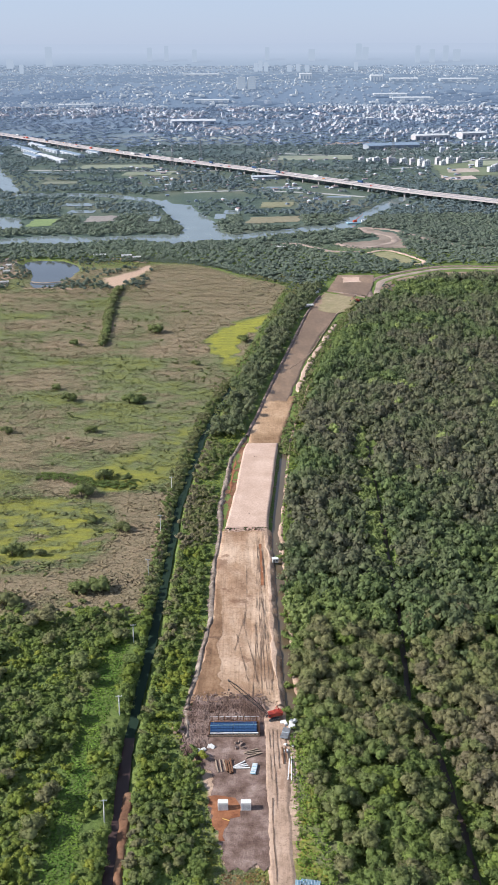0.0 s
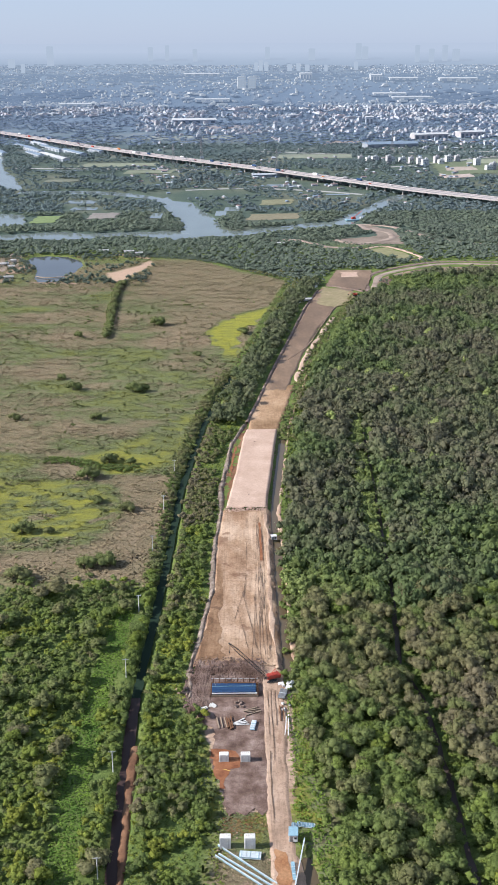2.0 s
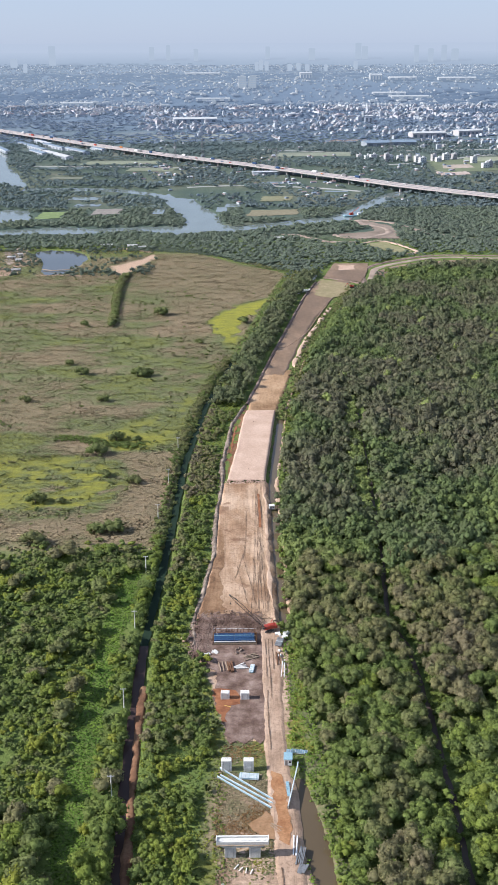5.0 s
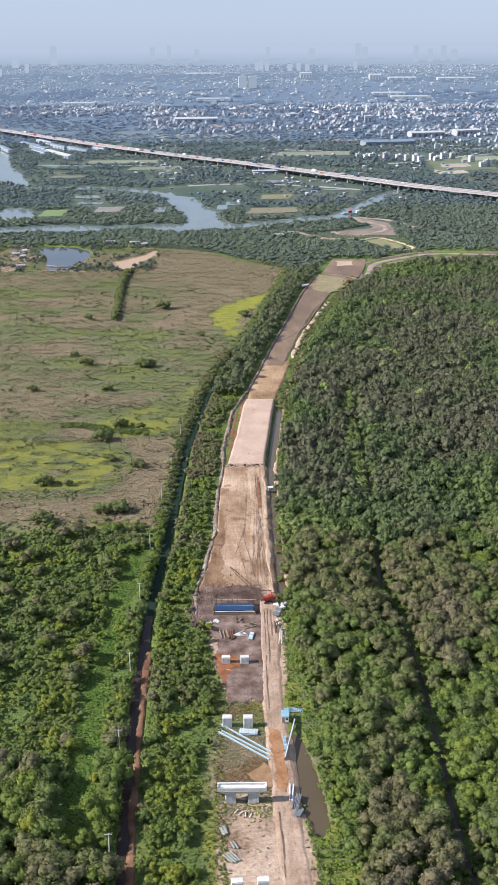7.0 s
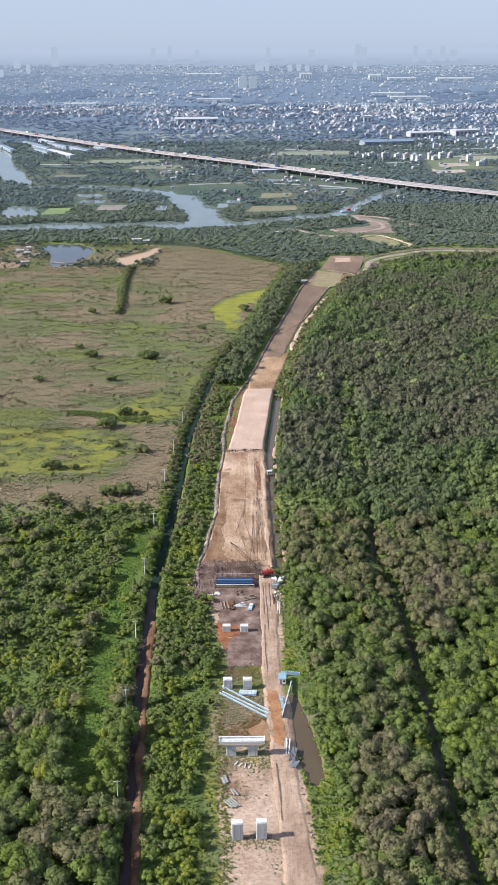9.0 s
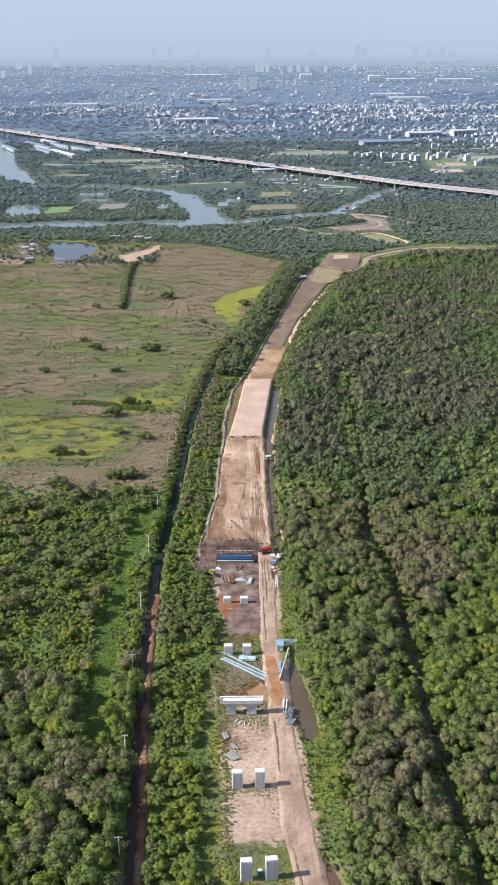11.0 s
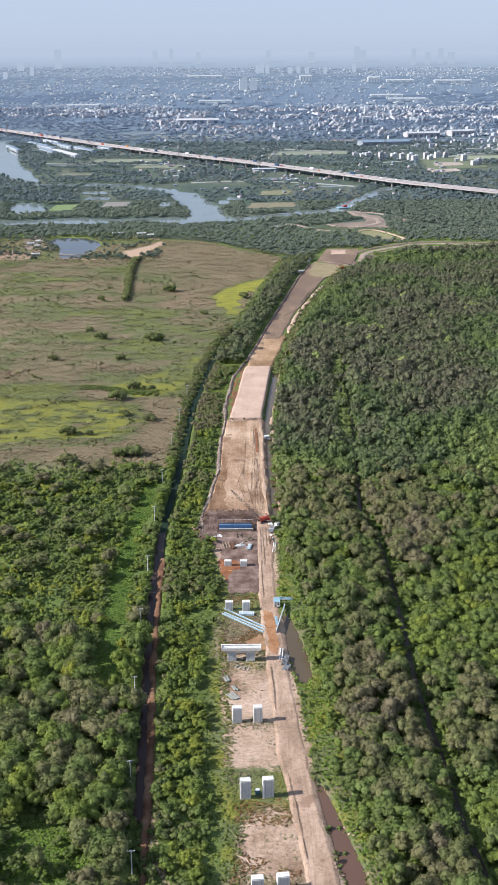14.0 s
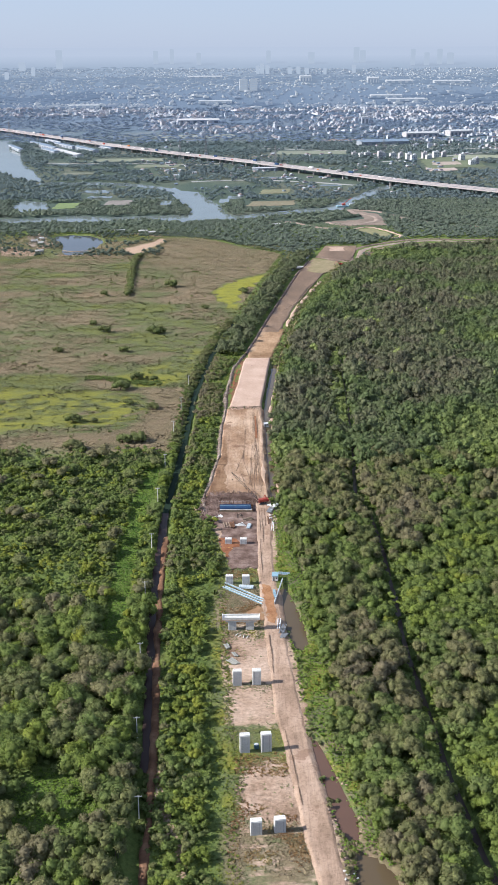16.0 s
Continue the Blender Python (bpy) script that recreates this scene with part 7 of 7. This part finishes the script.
def viaduct():
    ob = tagged(new("viaduct"), "long pale concrete highway viaduct crossing the plain", "viaduct", kind="structure")
    total = sum(math.dist(a, b) for a, b in zip(VIADUCT, VIADUCT[1:]))
    rows = [along_viaduct(t) for t in np.arange(0, total, 40.0)]

    def ribbon(name, u0, u1, z0, z1, mat, label=""):
        v, f = [], []
        for i, (x, y, a) in enumerate(rows):
            nx_, ny_ = -math.sin(radians(a)), math.cos(radians(a))
            for u, z in ((u0, z0), (u1, z0), (u1, z1), (u0, z1)):
                v.append((x + nx_ * u, y + ny_ * u, z))
            if i:
                o = 4 * i
                f += [(o - 4 + k, o - 4 + (k + 1) % 4, o + (k + 1) % 4, o + k) for k in range(4)]
        return tagged(link_mesh(name, v, f, mat, ob), label)

    ribbon("deck", -13.4, 13.4, 7.9, 9.3, DECK_EDGE)
    ribbon("carriageway", -12.6, -1, 9.3, 9.36, ASPHALT, "grey asphalt carriageway")
    ribbon("carriageway", 1, 12.6, 9.3, 9.36, ASPHALT, "grey asphalt carriageway")
    for u in (-13.1, 0, 13.1):
        ribbon("parapet", u - 0.25, u + 0.25, 9.3, 10.3, DECK_EDGE, "pale concrete parapet")
    made = None
    for k, (x, y, a) in enumerate(rows):
        if not in_view(x, y) or y > 3000:
            continue
        for u in (-7, 7):
            if made is None:
                bm = box(0, 0, 3.4, 2.2, 3.0, 7.4)
                add_box(bm, 0, 0, 7.3, 2.6, 9.0, 1.2)
                made = part("viaduct_pier", bm, DECK_EDGE, ob)
                me_ = made.data
            else:
                made = new("viaduct_pier", me_)
                made.parent = ob
            made.matrix_local = pose(x - math.sin(radians(a)) * u, y + math.cos(radians(a)) * u, 0, 0, 0, a)
    return total


LENGTH = viaduct()
TRUCK_PAINT = [WHITE, RED, BLUE, STEEL, WHITE, plain("orange_paint", (0.6, 0.22, 0.05))]


def vehicle(t, lane, long_, mat, label, category):
    x, y, a = along_viaduct(t)
    ob = empty("truck" if long_ > 6 else "car", pose(x - math.sin(radians(a)) * lane, y + math.cos(radians(a)) * lane, 9.36, 0, 0, a), label, category, "traffic on the viaduct")
    h = 3.2 if long_ > 6 else 1.0
    part("body", box(0.4, 0, 0.6 + h / 2, long_ - 2, 2.4, h, 0.15), mat, ob)
    part("cab", box(-long_ / 2 + 0.4, 0, 1.3, 1.8, 2.2, 1.6, 0.2), WHITE if long_ > 6 else mat, ob)
    for sx in (-0.35, 0.35):
        for sy in (-1.1, 1.1):
            part("wheel", rod((sx * long_, sy - 0.15, 0.45), (sx * long_, sy + 0.15, 0.45), 0.45, None, 8), RUBBER, ob)


vr = random.Random(3)
for k in range(46):
    t = 900 + (LENGTH - 1500) * (k + vr.uniform(0, 0.9)) / 46
    big = vr.random() < 0.45
    i = vr.randrange(6)
    vehicle(t, vr.choice((-10, -6, -4, 4, 6, 10)), vr.uniform(9, 14) if big else 4.6, TRUCK_PAINT[i], ("white", "red", "blue", "grey", "white", "orange")[i] + (" box truck on the viaduct" if big else " car on the viaduct"), "truck" if big else "car")


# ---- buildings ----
# distance haze is mixed into these wall, roof and window colours
HAZE_PAINT = [plain("hazed_wall_white", (0.52, 0.57, 0.64), 0.8), plain("hazed_wall_cream", (0.52, 0.51, 0.53), 0.8), plain("hazed_wall_grey", (0.32, 0.36, 0.41), 0.8), plain("hazed_wall_pink", (0.42, 0.36, 0.37), 0.8)]
HAZE_ROOF = [plain("hazed_roof_tin", (0.48, 0.53, 0.58), 0.7), plain("hazed_roof_red", (0.30, 0.23, 0.23), 0.8), plain("hazed_roof_blue", (0.21, 0.29, 0.38), 0.7), plain("hazed_roof_slab", (0.55, 0.57, 0.59), 0.8)]
HAZE_GLASS = plain("hazed_window", (0.18, 0.22, 0.27), 0.3)


def hazed_paint(name, colour, air, share):
    """Paint of the backdrop beyond four kilometres with haze painted in: a share of it emits the haze colour."""
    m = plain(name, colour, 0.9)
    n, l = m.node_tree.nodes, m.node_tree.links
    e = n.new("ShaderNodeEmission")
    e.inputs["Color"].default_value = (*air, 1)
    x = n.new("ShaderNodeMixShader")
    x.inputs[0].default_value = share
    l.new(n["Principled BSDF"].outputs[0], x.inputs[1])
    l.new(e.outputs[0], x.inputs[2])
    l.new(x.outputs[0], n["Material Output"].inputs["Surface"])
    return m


BACK_WHITE = hazed_paint("hazed_white", (0.62, 0.64, 0.66), (0.30, 0.37, 0.47), 0.45)
BACK_GREY = hazed_paint("hazed_grey", (0.26, 0.31, 0.37), (0.19, 0.25, 0.355), 0.75)
BACK_DIM = hazed_paint("hazed_dim", (0.25, 0.3, 0.34), (0.318, 0.386, 0.492), 0.98)


def gable(w, d, h, rise):
    bm = bmesh.new()
    p = [(-w / 2, -d / 2, h), (w / 2, -d / 2, h), (w / 2, d / 2, h), (-w / 2, d / 2, h), (-w / 2, 0, h + rise), (w / 2, 0, h + rise)]
    v = [bm.verts.new(q) for q in p]
    for f in ((0, 1, 5, 4), (2, 3, 4, 5), (1, 2, 5), (3, 0, 4), (3, 2, 1, 0)):
        bm.faces.new([v[i] for i in f])
    return bm


def house_kind(k, w, d, floors, roof):
    """One house with its walls, roof, windows and door, to be copied."""
    ob = empty("house", pose(0, 0, 0), "x", "house", "houses of the plain")
    h = floors * 3.3
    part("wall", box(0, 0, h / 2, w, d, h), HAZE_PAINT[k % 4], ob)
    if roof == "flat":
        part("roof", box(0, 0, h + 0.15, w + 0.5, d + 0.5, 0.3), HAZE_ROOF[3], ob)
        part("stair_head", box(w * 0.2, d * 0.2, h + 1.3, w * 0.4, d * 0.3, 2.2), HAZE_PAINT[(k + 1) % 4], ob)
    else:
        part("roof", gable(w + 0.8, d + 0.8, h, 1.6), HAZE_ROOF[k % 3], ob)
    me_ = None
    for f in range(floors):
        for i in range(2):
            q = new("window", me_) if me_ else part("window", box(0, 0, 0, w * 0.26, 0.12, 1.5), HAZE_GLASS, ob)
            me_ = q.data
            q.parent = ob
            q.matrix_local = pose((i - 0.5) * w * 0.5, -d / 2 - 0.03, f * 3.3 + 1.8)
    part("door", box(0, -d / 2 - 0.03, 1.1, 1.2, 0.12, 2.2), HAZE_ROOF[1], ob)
    return ob


MODELS = [(house_kind(0, 6, 12, 3, "flat"), "white three-storey house with a flat roof"), (house_kind(1, 7, 11, 2, "flat"), "cream two-storey house with a flat roof"), (house_kind(2, 9, 8, 1, "gable"), "low grey house with a tin roof"),
          (house_kind(3, 11, 8, 1, "gable"), "low pinkish house with a red roof"), (house_kind(0, 8, 14, 4, "flat"), "white four-storey house with a flat roof"), (house_kind(4, 13, 8, 1, "gable"), "long low white house with a tin roof")]


def town(x, d):
    """How densely built the plain is at x and at a true distance d."""
    u = x / d
    patch = step(0.36, 0.52, fbm(x, d, 150, 1))
    west_row = step(-0.055, -0.075, u) * step(3450, 3650, d) * step(4400, 4200, d) * (0.25 + 0.75 * patch)
    middle = step(-0.095, -0.07, u) * step(-0.02, -0.035, u) * step(2850, 2950, d) * step(3950, 3750, d) * (0.15 + 0.85 * patch)
    row = step(-0.04, -0.03, u) * step(0.045, 0.03, u) * step(2760, 2820, d) * step(3050, 2980, d) * patch
    band = step(-0.03, 0.0, u) * step(3350, 3500, d) * step(4300, 4100, d) * step(0.40, 0.56, fbm(x, d, 220, 2))
    east = step(0.055, 0.085, u) * step(2550, 2800, d) * step(4600, 4200, d) * (0.05 + 0.42 * step(0.42, 0.56, fbm(x, d, 160, 2)) * step(0.30, 0.46, fbm(x, d, 420, 3)))
    estate = step(0.165, 0.18, u) * step(2300, 2400, d) * step(2800, 2700, d) * 0.7
    mid = step(-0.14, -0.06, u) * step(0.06, 0.03, u) * step(1680, 1730, d) * step(2080, 2040, d) * step(0.38, 0.5, fbm(x, d, 70, 3)) * 0.75
    lanes = step(-0.14, -0.04, u) * step(0.30, 0.24, u) * step(1470, 1560, d) * step(3250, 2900, d) * step(0.5, 0.62, fbm(x, d, 110, 3)) * 0.3
    beyond_ = step(4150, 4500, d) * (0.26 + 0.5 * step(0.42, 0.56, fbm(x, d * 0.3, 700, 0)))
    return np.clip(west_row + middle + row + band + east + estate + mid + lanes + beyond_, 0, 1)


hr = np.random.RandomState(8)
placed = []
for gap, d0, d1 in ((17.0, 1450, 2700), (15.0, 2700, 4400), (34.0, 4400, 12000)):
    for d in np.arange(d0, d1, gap * 1.5):
        w = 0.262 * d + 40
        xs = np.arange(-w, w, gap) + hr.uniform(-0.4, 0.4, int(math.ceil(2 * w / gap)))[: len(np.arange(-w, w, gap))] * gap
        ds = d + hr.uniform(-0.6, 0.6, len(xs)) * gap
        ok = hr.rand(len(xs)) < town(xs, ds) * np.where(d < 2700, 0.62, 0.5) * (np.where(ds < 4000, wet(xs, ds), 0) < 0.02)
        placed += list(zip(xs[ok], ds[ok]))
hr.shuffle(placed)
near = [q for q in placed if q[1] < 2650][:295]
rest = [q for q in placed if q[1] >= 2650]
for i, (x, d) in enumerate(near):
    k = int(hr.choice([0, 1, 2, 3, 4, 5], p=[0.10, 0.12, 0.28, 0.16, 0.04, 0.30]))
    if d < 2250 and k not in (2, 3, 5):
        k = 2 + i % 2
    ob, label = MODELS[k]
    yaw = 20 + 90 * hr.randint(2) + hr.uniform(-12, 12)
    c = copy_thing(ob, pose(x, d, 0, 0, 0, yaw) @ Matrix.Scale(hr.uniform(0.5, 0.85), 4))
    tagged(c, label)
for ob, label in MODELS:
    for q in (*ob.children_recursive, ob):
        bpy.data.objects.remove(q)

# the rest of the town, joined: flat-roofed and gabled blocks
CUBE = np.array([(-.5, -.5, 0), (.5, -.5, 0), (.5, .5, 0), (-.5, .5, 0), (-.5, -.5, 1), (.5, -.5, 1), (.5, .5, 1), (-.5, .5, 1)])
CUBE_F = np.array([(0, 1, 5, 4), (1, 2, 6, 5), (2, 3, 7, 6), (3, 0, 4, 7), (4, 5, 6, 7)])
town_far = [q for q in rest if q[1] > 4050]
town_near = [q for q in rest if q[1] <= 4050]
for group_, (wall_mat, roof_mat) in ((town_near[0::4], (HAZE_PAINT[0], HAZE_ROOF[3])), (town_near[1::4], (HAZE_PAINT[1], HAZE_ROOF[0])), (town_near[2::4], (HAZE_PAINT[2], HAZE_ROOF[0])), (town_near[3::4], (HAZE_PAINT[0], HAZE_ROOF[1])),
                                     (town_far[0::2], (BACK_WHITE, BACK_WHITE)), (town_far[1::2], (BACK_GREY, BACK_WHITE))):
    V, Q, I, nv = [], [], [], 0
    for x, d in group_:
        r, z, k = sag(d)
        w, l_, h = hr.uniform(6, 13), hr.uniform(7, 15), hr.choice([3, 4, 5, 6.5, 8.5, 12], p=[.28, .28, .24, .13, .06, .01])
        if hr.rand() < 0.05 and d > 3300:
            w, l_, h = hr.uniform(16, 30), hr.uniform(30, 60), hr.uniform(5, 7)
        a = 0.35 + hr.randint(2) * 1.57 + hr.uniform(-0.2, 0.2)
        for sx, sy, sz, z0 in ((w, l_, h, 0), (w * 0.45, l_ * 0.4, 2.5, h)):
            v = CUBE * [sx, sy, sz] + [0, 0, z0]
            v = np.stack([v[:, 0] * math.cos(a) - v[:, 1] * math.sin(a), v[:, 0] * math.sin(a) + v[:, 1] * math.cos(a), v[:, 2]], 1) * float(k)
            V.append(v + [x * float(k), float(r), float(z) - 0.3])
            Q.append(CUBE_F + nv)
            I += [0, 0, 0, 0, 1]
            nv += 8
    me = fast_mesh("town_blocks", np.concatenate(V), np.concatenate(Q), [wall_mat, roof_mat], index=I)
    tagged(new("town_blocks", me), "pale hazy town of flat-roofed blocks far across the plain", "buildings", kind="stuff")


def long_hall(x, d, w, l_, h, yaw, wall_mat, roof_mat, label, bays=6, z=None):
    """A long shed with a ridge roof and bays."""
    r, z0, k = sag(d)
    ob = empty("warehouse", pose(x * float(k), float(r), float(z0), 0, 0, yaw) @ Matrix.Scale(float(k), 4), label, "warehouse")
    part("wall", box(0, 0, h / 2, l_, w, h), wall_mat, ob)
    part("roof", gable(l_ + 1, w + 1, h, w * 0.10), roof_mat, ob)
    for i in range(bays):
        part("gate", box(-l_ / 2 + (i + 0.5) * l_ / bays, -w / 2 - 0.1, h * 0.35, l_ / bays * 0.5, 0.2, h * 0.7), HAZE_GLASS if d < 4100 else BACK_GREY, ob)
    return ob


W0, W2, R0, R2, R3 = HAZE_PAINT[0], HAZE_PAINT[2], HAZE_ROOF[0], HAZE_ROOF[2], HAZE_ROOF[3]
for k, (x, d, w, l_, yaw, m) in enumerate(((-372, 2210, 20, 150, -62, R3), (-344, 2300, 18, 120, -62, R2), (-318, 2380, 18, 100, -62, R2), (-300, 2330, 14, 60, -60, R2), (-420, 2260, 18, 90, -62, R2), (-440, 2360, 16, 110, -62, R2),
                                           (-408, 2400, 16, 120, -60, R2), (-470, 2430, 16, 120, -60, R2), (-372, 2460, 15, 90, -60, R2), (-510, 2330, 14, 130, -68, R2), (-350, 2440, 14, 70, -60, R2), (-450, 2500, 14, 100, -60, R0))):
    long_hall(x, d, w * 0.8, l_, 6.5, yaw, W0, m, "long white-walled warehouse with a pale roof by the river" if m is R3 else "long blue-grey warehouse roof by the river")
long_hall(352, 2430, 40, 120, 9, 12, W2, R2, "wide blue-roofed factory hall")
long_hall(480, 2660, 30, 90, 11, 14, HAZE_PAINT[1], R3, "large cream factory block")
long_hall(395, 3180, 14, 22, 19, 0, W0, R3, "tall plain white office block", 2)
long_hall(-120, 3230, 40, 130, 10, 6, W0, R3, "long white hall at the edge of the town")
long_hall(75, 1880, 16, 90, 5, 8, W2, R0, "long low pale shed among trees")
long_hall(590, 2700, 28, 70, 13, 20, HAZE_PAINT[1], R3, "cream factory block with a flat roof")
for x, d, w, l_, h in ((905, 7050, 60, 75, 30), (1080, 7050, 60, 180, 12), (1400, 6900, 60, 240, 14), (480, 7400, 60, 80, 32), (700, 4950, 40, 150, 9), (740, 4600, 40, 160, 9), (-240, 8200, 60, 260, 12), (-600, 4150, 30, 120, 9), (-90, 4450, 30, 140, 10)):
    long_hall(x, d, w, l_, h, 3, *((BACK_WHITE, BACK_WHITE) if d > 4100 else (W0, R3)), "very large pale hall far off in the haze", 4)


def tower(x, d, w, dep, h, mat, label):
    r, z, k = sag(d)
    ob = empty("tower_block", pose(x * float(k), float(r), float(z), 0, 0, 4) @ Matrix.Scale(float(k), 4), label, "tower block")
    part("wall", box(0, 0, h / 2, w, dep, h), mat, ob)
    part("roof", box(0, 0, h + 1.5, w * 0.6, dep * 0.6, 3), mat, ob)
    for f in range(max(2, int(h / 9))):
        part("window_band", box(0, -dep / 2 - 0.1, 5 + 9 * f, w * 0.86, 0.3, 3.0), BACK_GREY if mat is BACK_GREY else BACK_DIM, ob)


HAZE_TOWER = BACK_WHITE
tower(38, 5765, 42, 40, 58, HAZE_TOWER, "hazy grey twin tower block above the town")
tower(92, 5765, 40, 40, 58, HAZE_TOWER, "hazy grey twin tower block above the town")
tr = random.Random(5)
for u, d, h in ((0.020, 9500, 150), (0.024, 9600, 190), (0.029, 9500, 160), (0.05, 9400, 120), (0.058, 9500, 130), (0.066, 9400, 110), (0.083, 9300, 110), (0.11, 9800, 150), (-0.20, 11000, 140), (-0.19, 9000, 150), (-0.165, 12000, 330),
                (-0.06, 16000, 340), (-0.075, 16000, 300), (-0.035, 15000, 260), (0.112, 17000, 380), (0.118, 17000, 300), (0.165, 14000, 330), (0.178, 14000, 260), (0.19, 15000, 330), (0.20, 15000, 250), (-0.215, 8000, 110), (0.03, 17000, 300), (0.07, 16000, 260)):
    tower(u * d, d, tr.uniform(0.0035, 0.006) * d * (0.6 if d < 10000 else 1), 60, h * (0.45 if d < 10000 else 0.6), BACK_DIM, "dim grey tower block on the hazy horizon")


def apartment(x, d, w, dep, h, mat):
    """A plain block of flats with a stair head and a grid of windows."""
    ob = empty("apartment_block", pose(x, d, 0, 0, 0, 14), "white block of flats beside open fields", "apartment block", "flats beyond the viaduct")
    part("wall", box(0, 0, h / 2, w, dep, h), mat, ob)
    part("roof", box(0, 0, h + 0.2, w + 0.6, dep + 0.6, 0.4), HAZE_ROOF[3], ob)
    part("stair_head", box(w * 0.2, 0, h + 1.6, w * 0.35, dep * 0.4, 2.6), mat, ob)
    for f in range(int(h / 3.3)):
        for i in range(3):
            part("window", box((i - 1) * w * 0.31, -dep / 2 - 0.05, 1.9 + 3.3 * f, w * 0.17, 0.2, 1.5), HAZE_GLASS, ob)


FLAT_WALL = plain("flats_white_wall", (0.70, 0.72, 0.74), 0.8)
for k, (x, d, h) in enumerate(((253, 2151, 8), (268, 2140, 7), (279, 2129, 10), (299, 2077, 16), (306, 2082, 12), (332, 2116, 9), (344, 2085, 12), (359, 2074, 12), (368, 2064, 10), (395, 2093, 13), (402, 2080, 8), (423, 2113, 12), (442, 2122, 11), (466, 2050, 13), (470, 1966, 9), (480, 1975, 12))):
    apartment(x, d, 8.5 + 2 * (k % 3), 10, h, FLAT_WALL if k % 3 else HAZE_PAINT[1])


def pylon(x, y, h):
    """A lattice mast."""
    ob = empty("pylon", pose(x, y, 0, 0, 0, 20), "grey lattice mast beside the viaduct", "pylon")
    bm = bmesh.new()
    for sx in (-1, 1):
        for sy in (-1, 1):
            add_rod(bm, (sx * 3, sy * 3, 0), (sx * 0.6, sy * 0.6, h), 0.3, 0.2, 5)
    for k in range(8):
        w0, w1 = 3 - 2.4 * k / 8, 3 - 2.4 * (k + 1) / 8
        for sy in (-1, 1):
            add_rod(bm, (-w0, sy * w0, h * k / 8), (w1, sy * w1, h * (k + 1) / 8), 0.12, None, 4)
            add_rod(bm, (w0, sy * w0, h * k / 8), (-w1, sy * w1, h * (k + 1) / 8), 0.12, None, 4)
    part("mast", bm, STEEL, ob)
    for z in (0.75, 0.88):
        part("crossarm", box(0, 0, h * z, 12, 0.5, 0.6), STEEL, ob)


for x, y, h in ((-118, 2060, 42), (-66, 2120, 46), (74, 1890, 46), (330, 2250, 50), (-600, 2700, 40)):
    pylon(x, y, h)

# lanes and fish ponds of the plain
for k, pts in enumerate(([(-420, 2030), (-200, 2010), (-100, 1990), (-20, 2010)], [(120, 2100), (300, 2030), (520, 2200), (700, 2300)], [(330, 2300), (420, 2500), (520, 2800), (560, 3000)], [(60, 2350), (240, 2280), (500, 2330), (640, 2280)], [(-80, 1700), (20, 1720), (120, 1690), (200, 1640)])):
    lane_strip("plain_lane", pts, 9, 0.5, plain("pale_lane", (0.36, 0.37, 0.36), 0.9), "pale lane crossing the plain", "road", 0.5, k)
for k, (x, y, w, d) in enumerate(PLAIN_PONDS):
    sheet("fish_pond_water", [(x - w, y - d / 2), (x + w * 0.9, y - d * 0.6), (x + w, y + d / 2), (x - w * 0.8, y + d * 0.6)], 0.5, RIVER, "small pale fish pond on the plain", "water")
for k, (x, y, w, d, c) in enumerate(PLAIN_FIELDS):
    sheet("plain_field", [(x - w / 2, y - d / 2), (x + w / 2, y - d * 0.35), (x + w * 0.55, y + d / 2), (x - w * 0.4, y + d * 0.4)], 0.45 + 0.02 * k, surface("field_cover", [(0.3, tuple(v * 0.8 for v in c)), (0.7, c)], 0.02, 0.2, 0.95, 0), "open pale field on the plain", "field", 3)

# dark patches of wood on the backdrop plain; emitted haze colour makes the farther ones paler
br = np.random.RandomState(12)
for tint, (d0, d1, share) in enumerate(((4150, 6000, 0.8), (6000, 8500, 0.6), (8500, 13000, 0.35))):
    wood_paint = hazed_paint("backdrop_woods", (0.14, 0.19, 0.24), ((0.14, 0.197, 0.30), (0.18, 0.245, 0.352), (0.232, 0.298, 0.40))[tint], 0.88)
    V, T, nv = [], [], 0
    for d in np.geomspace(d0, d1, 18):
        r, z, k = [float(v) for v in sag(d)]
        for x in np.arange(-0.27 * d, 0.27 * d, 60):
            if br.rand() > step(0.44, 0.6, fbm(x, d * 0.5, 800, 1)) * share:
                continue
            v = ICO_V * br.uniform(0.7, 1.2, (12, 1)) * [br.uniform(25, 55), br.uniform(15, 30), br.uniform(4, 7)] * k + [(x + br.uniform(-30, 30)) * k, r + br.uniform(-3, 3), z]
            V.append(v)
            T.append(ICO_F + nv)
            nv += 12
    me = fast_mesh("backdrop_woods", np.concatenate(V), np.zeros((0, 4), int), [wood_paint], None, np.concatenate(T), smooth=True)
    tagged(new("backdrop_woods", me), "woods on the horizon plain, dimmed and blued by painted haze", "trees", kind="stuff")
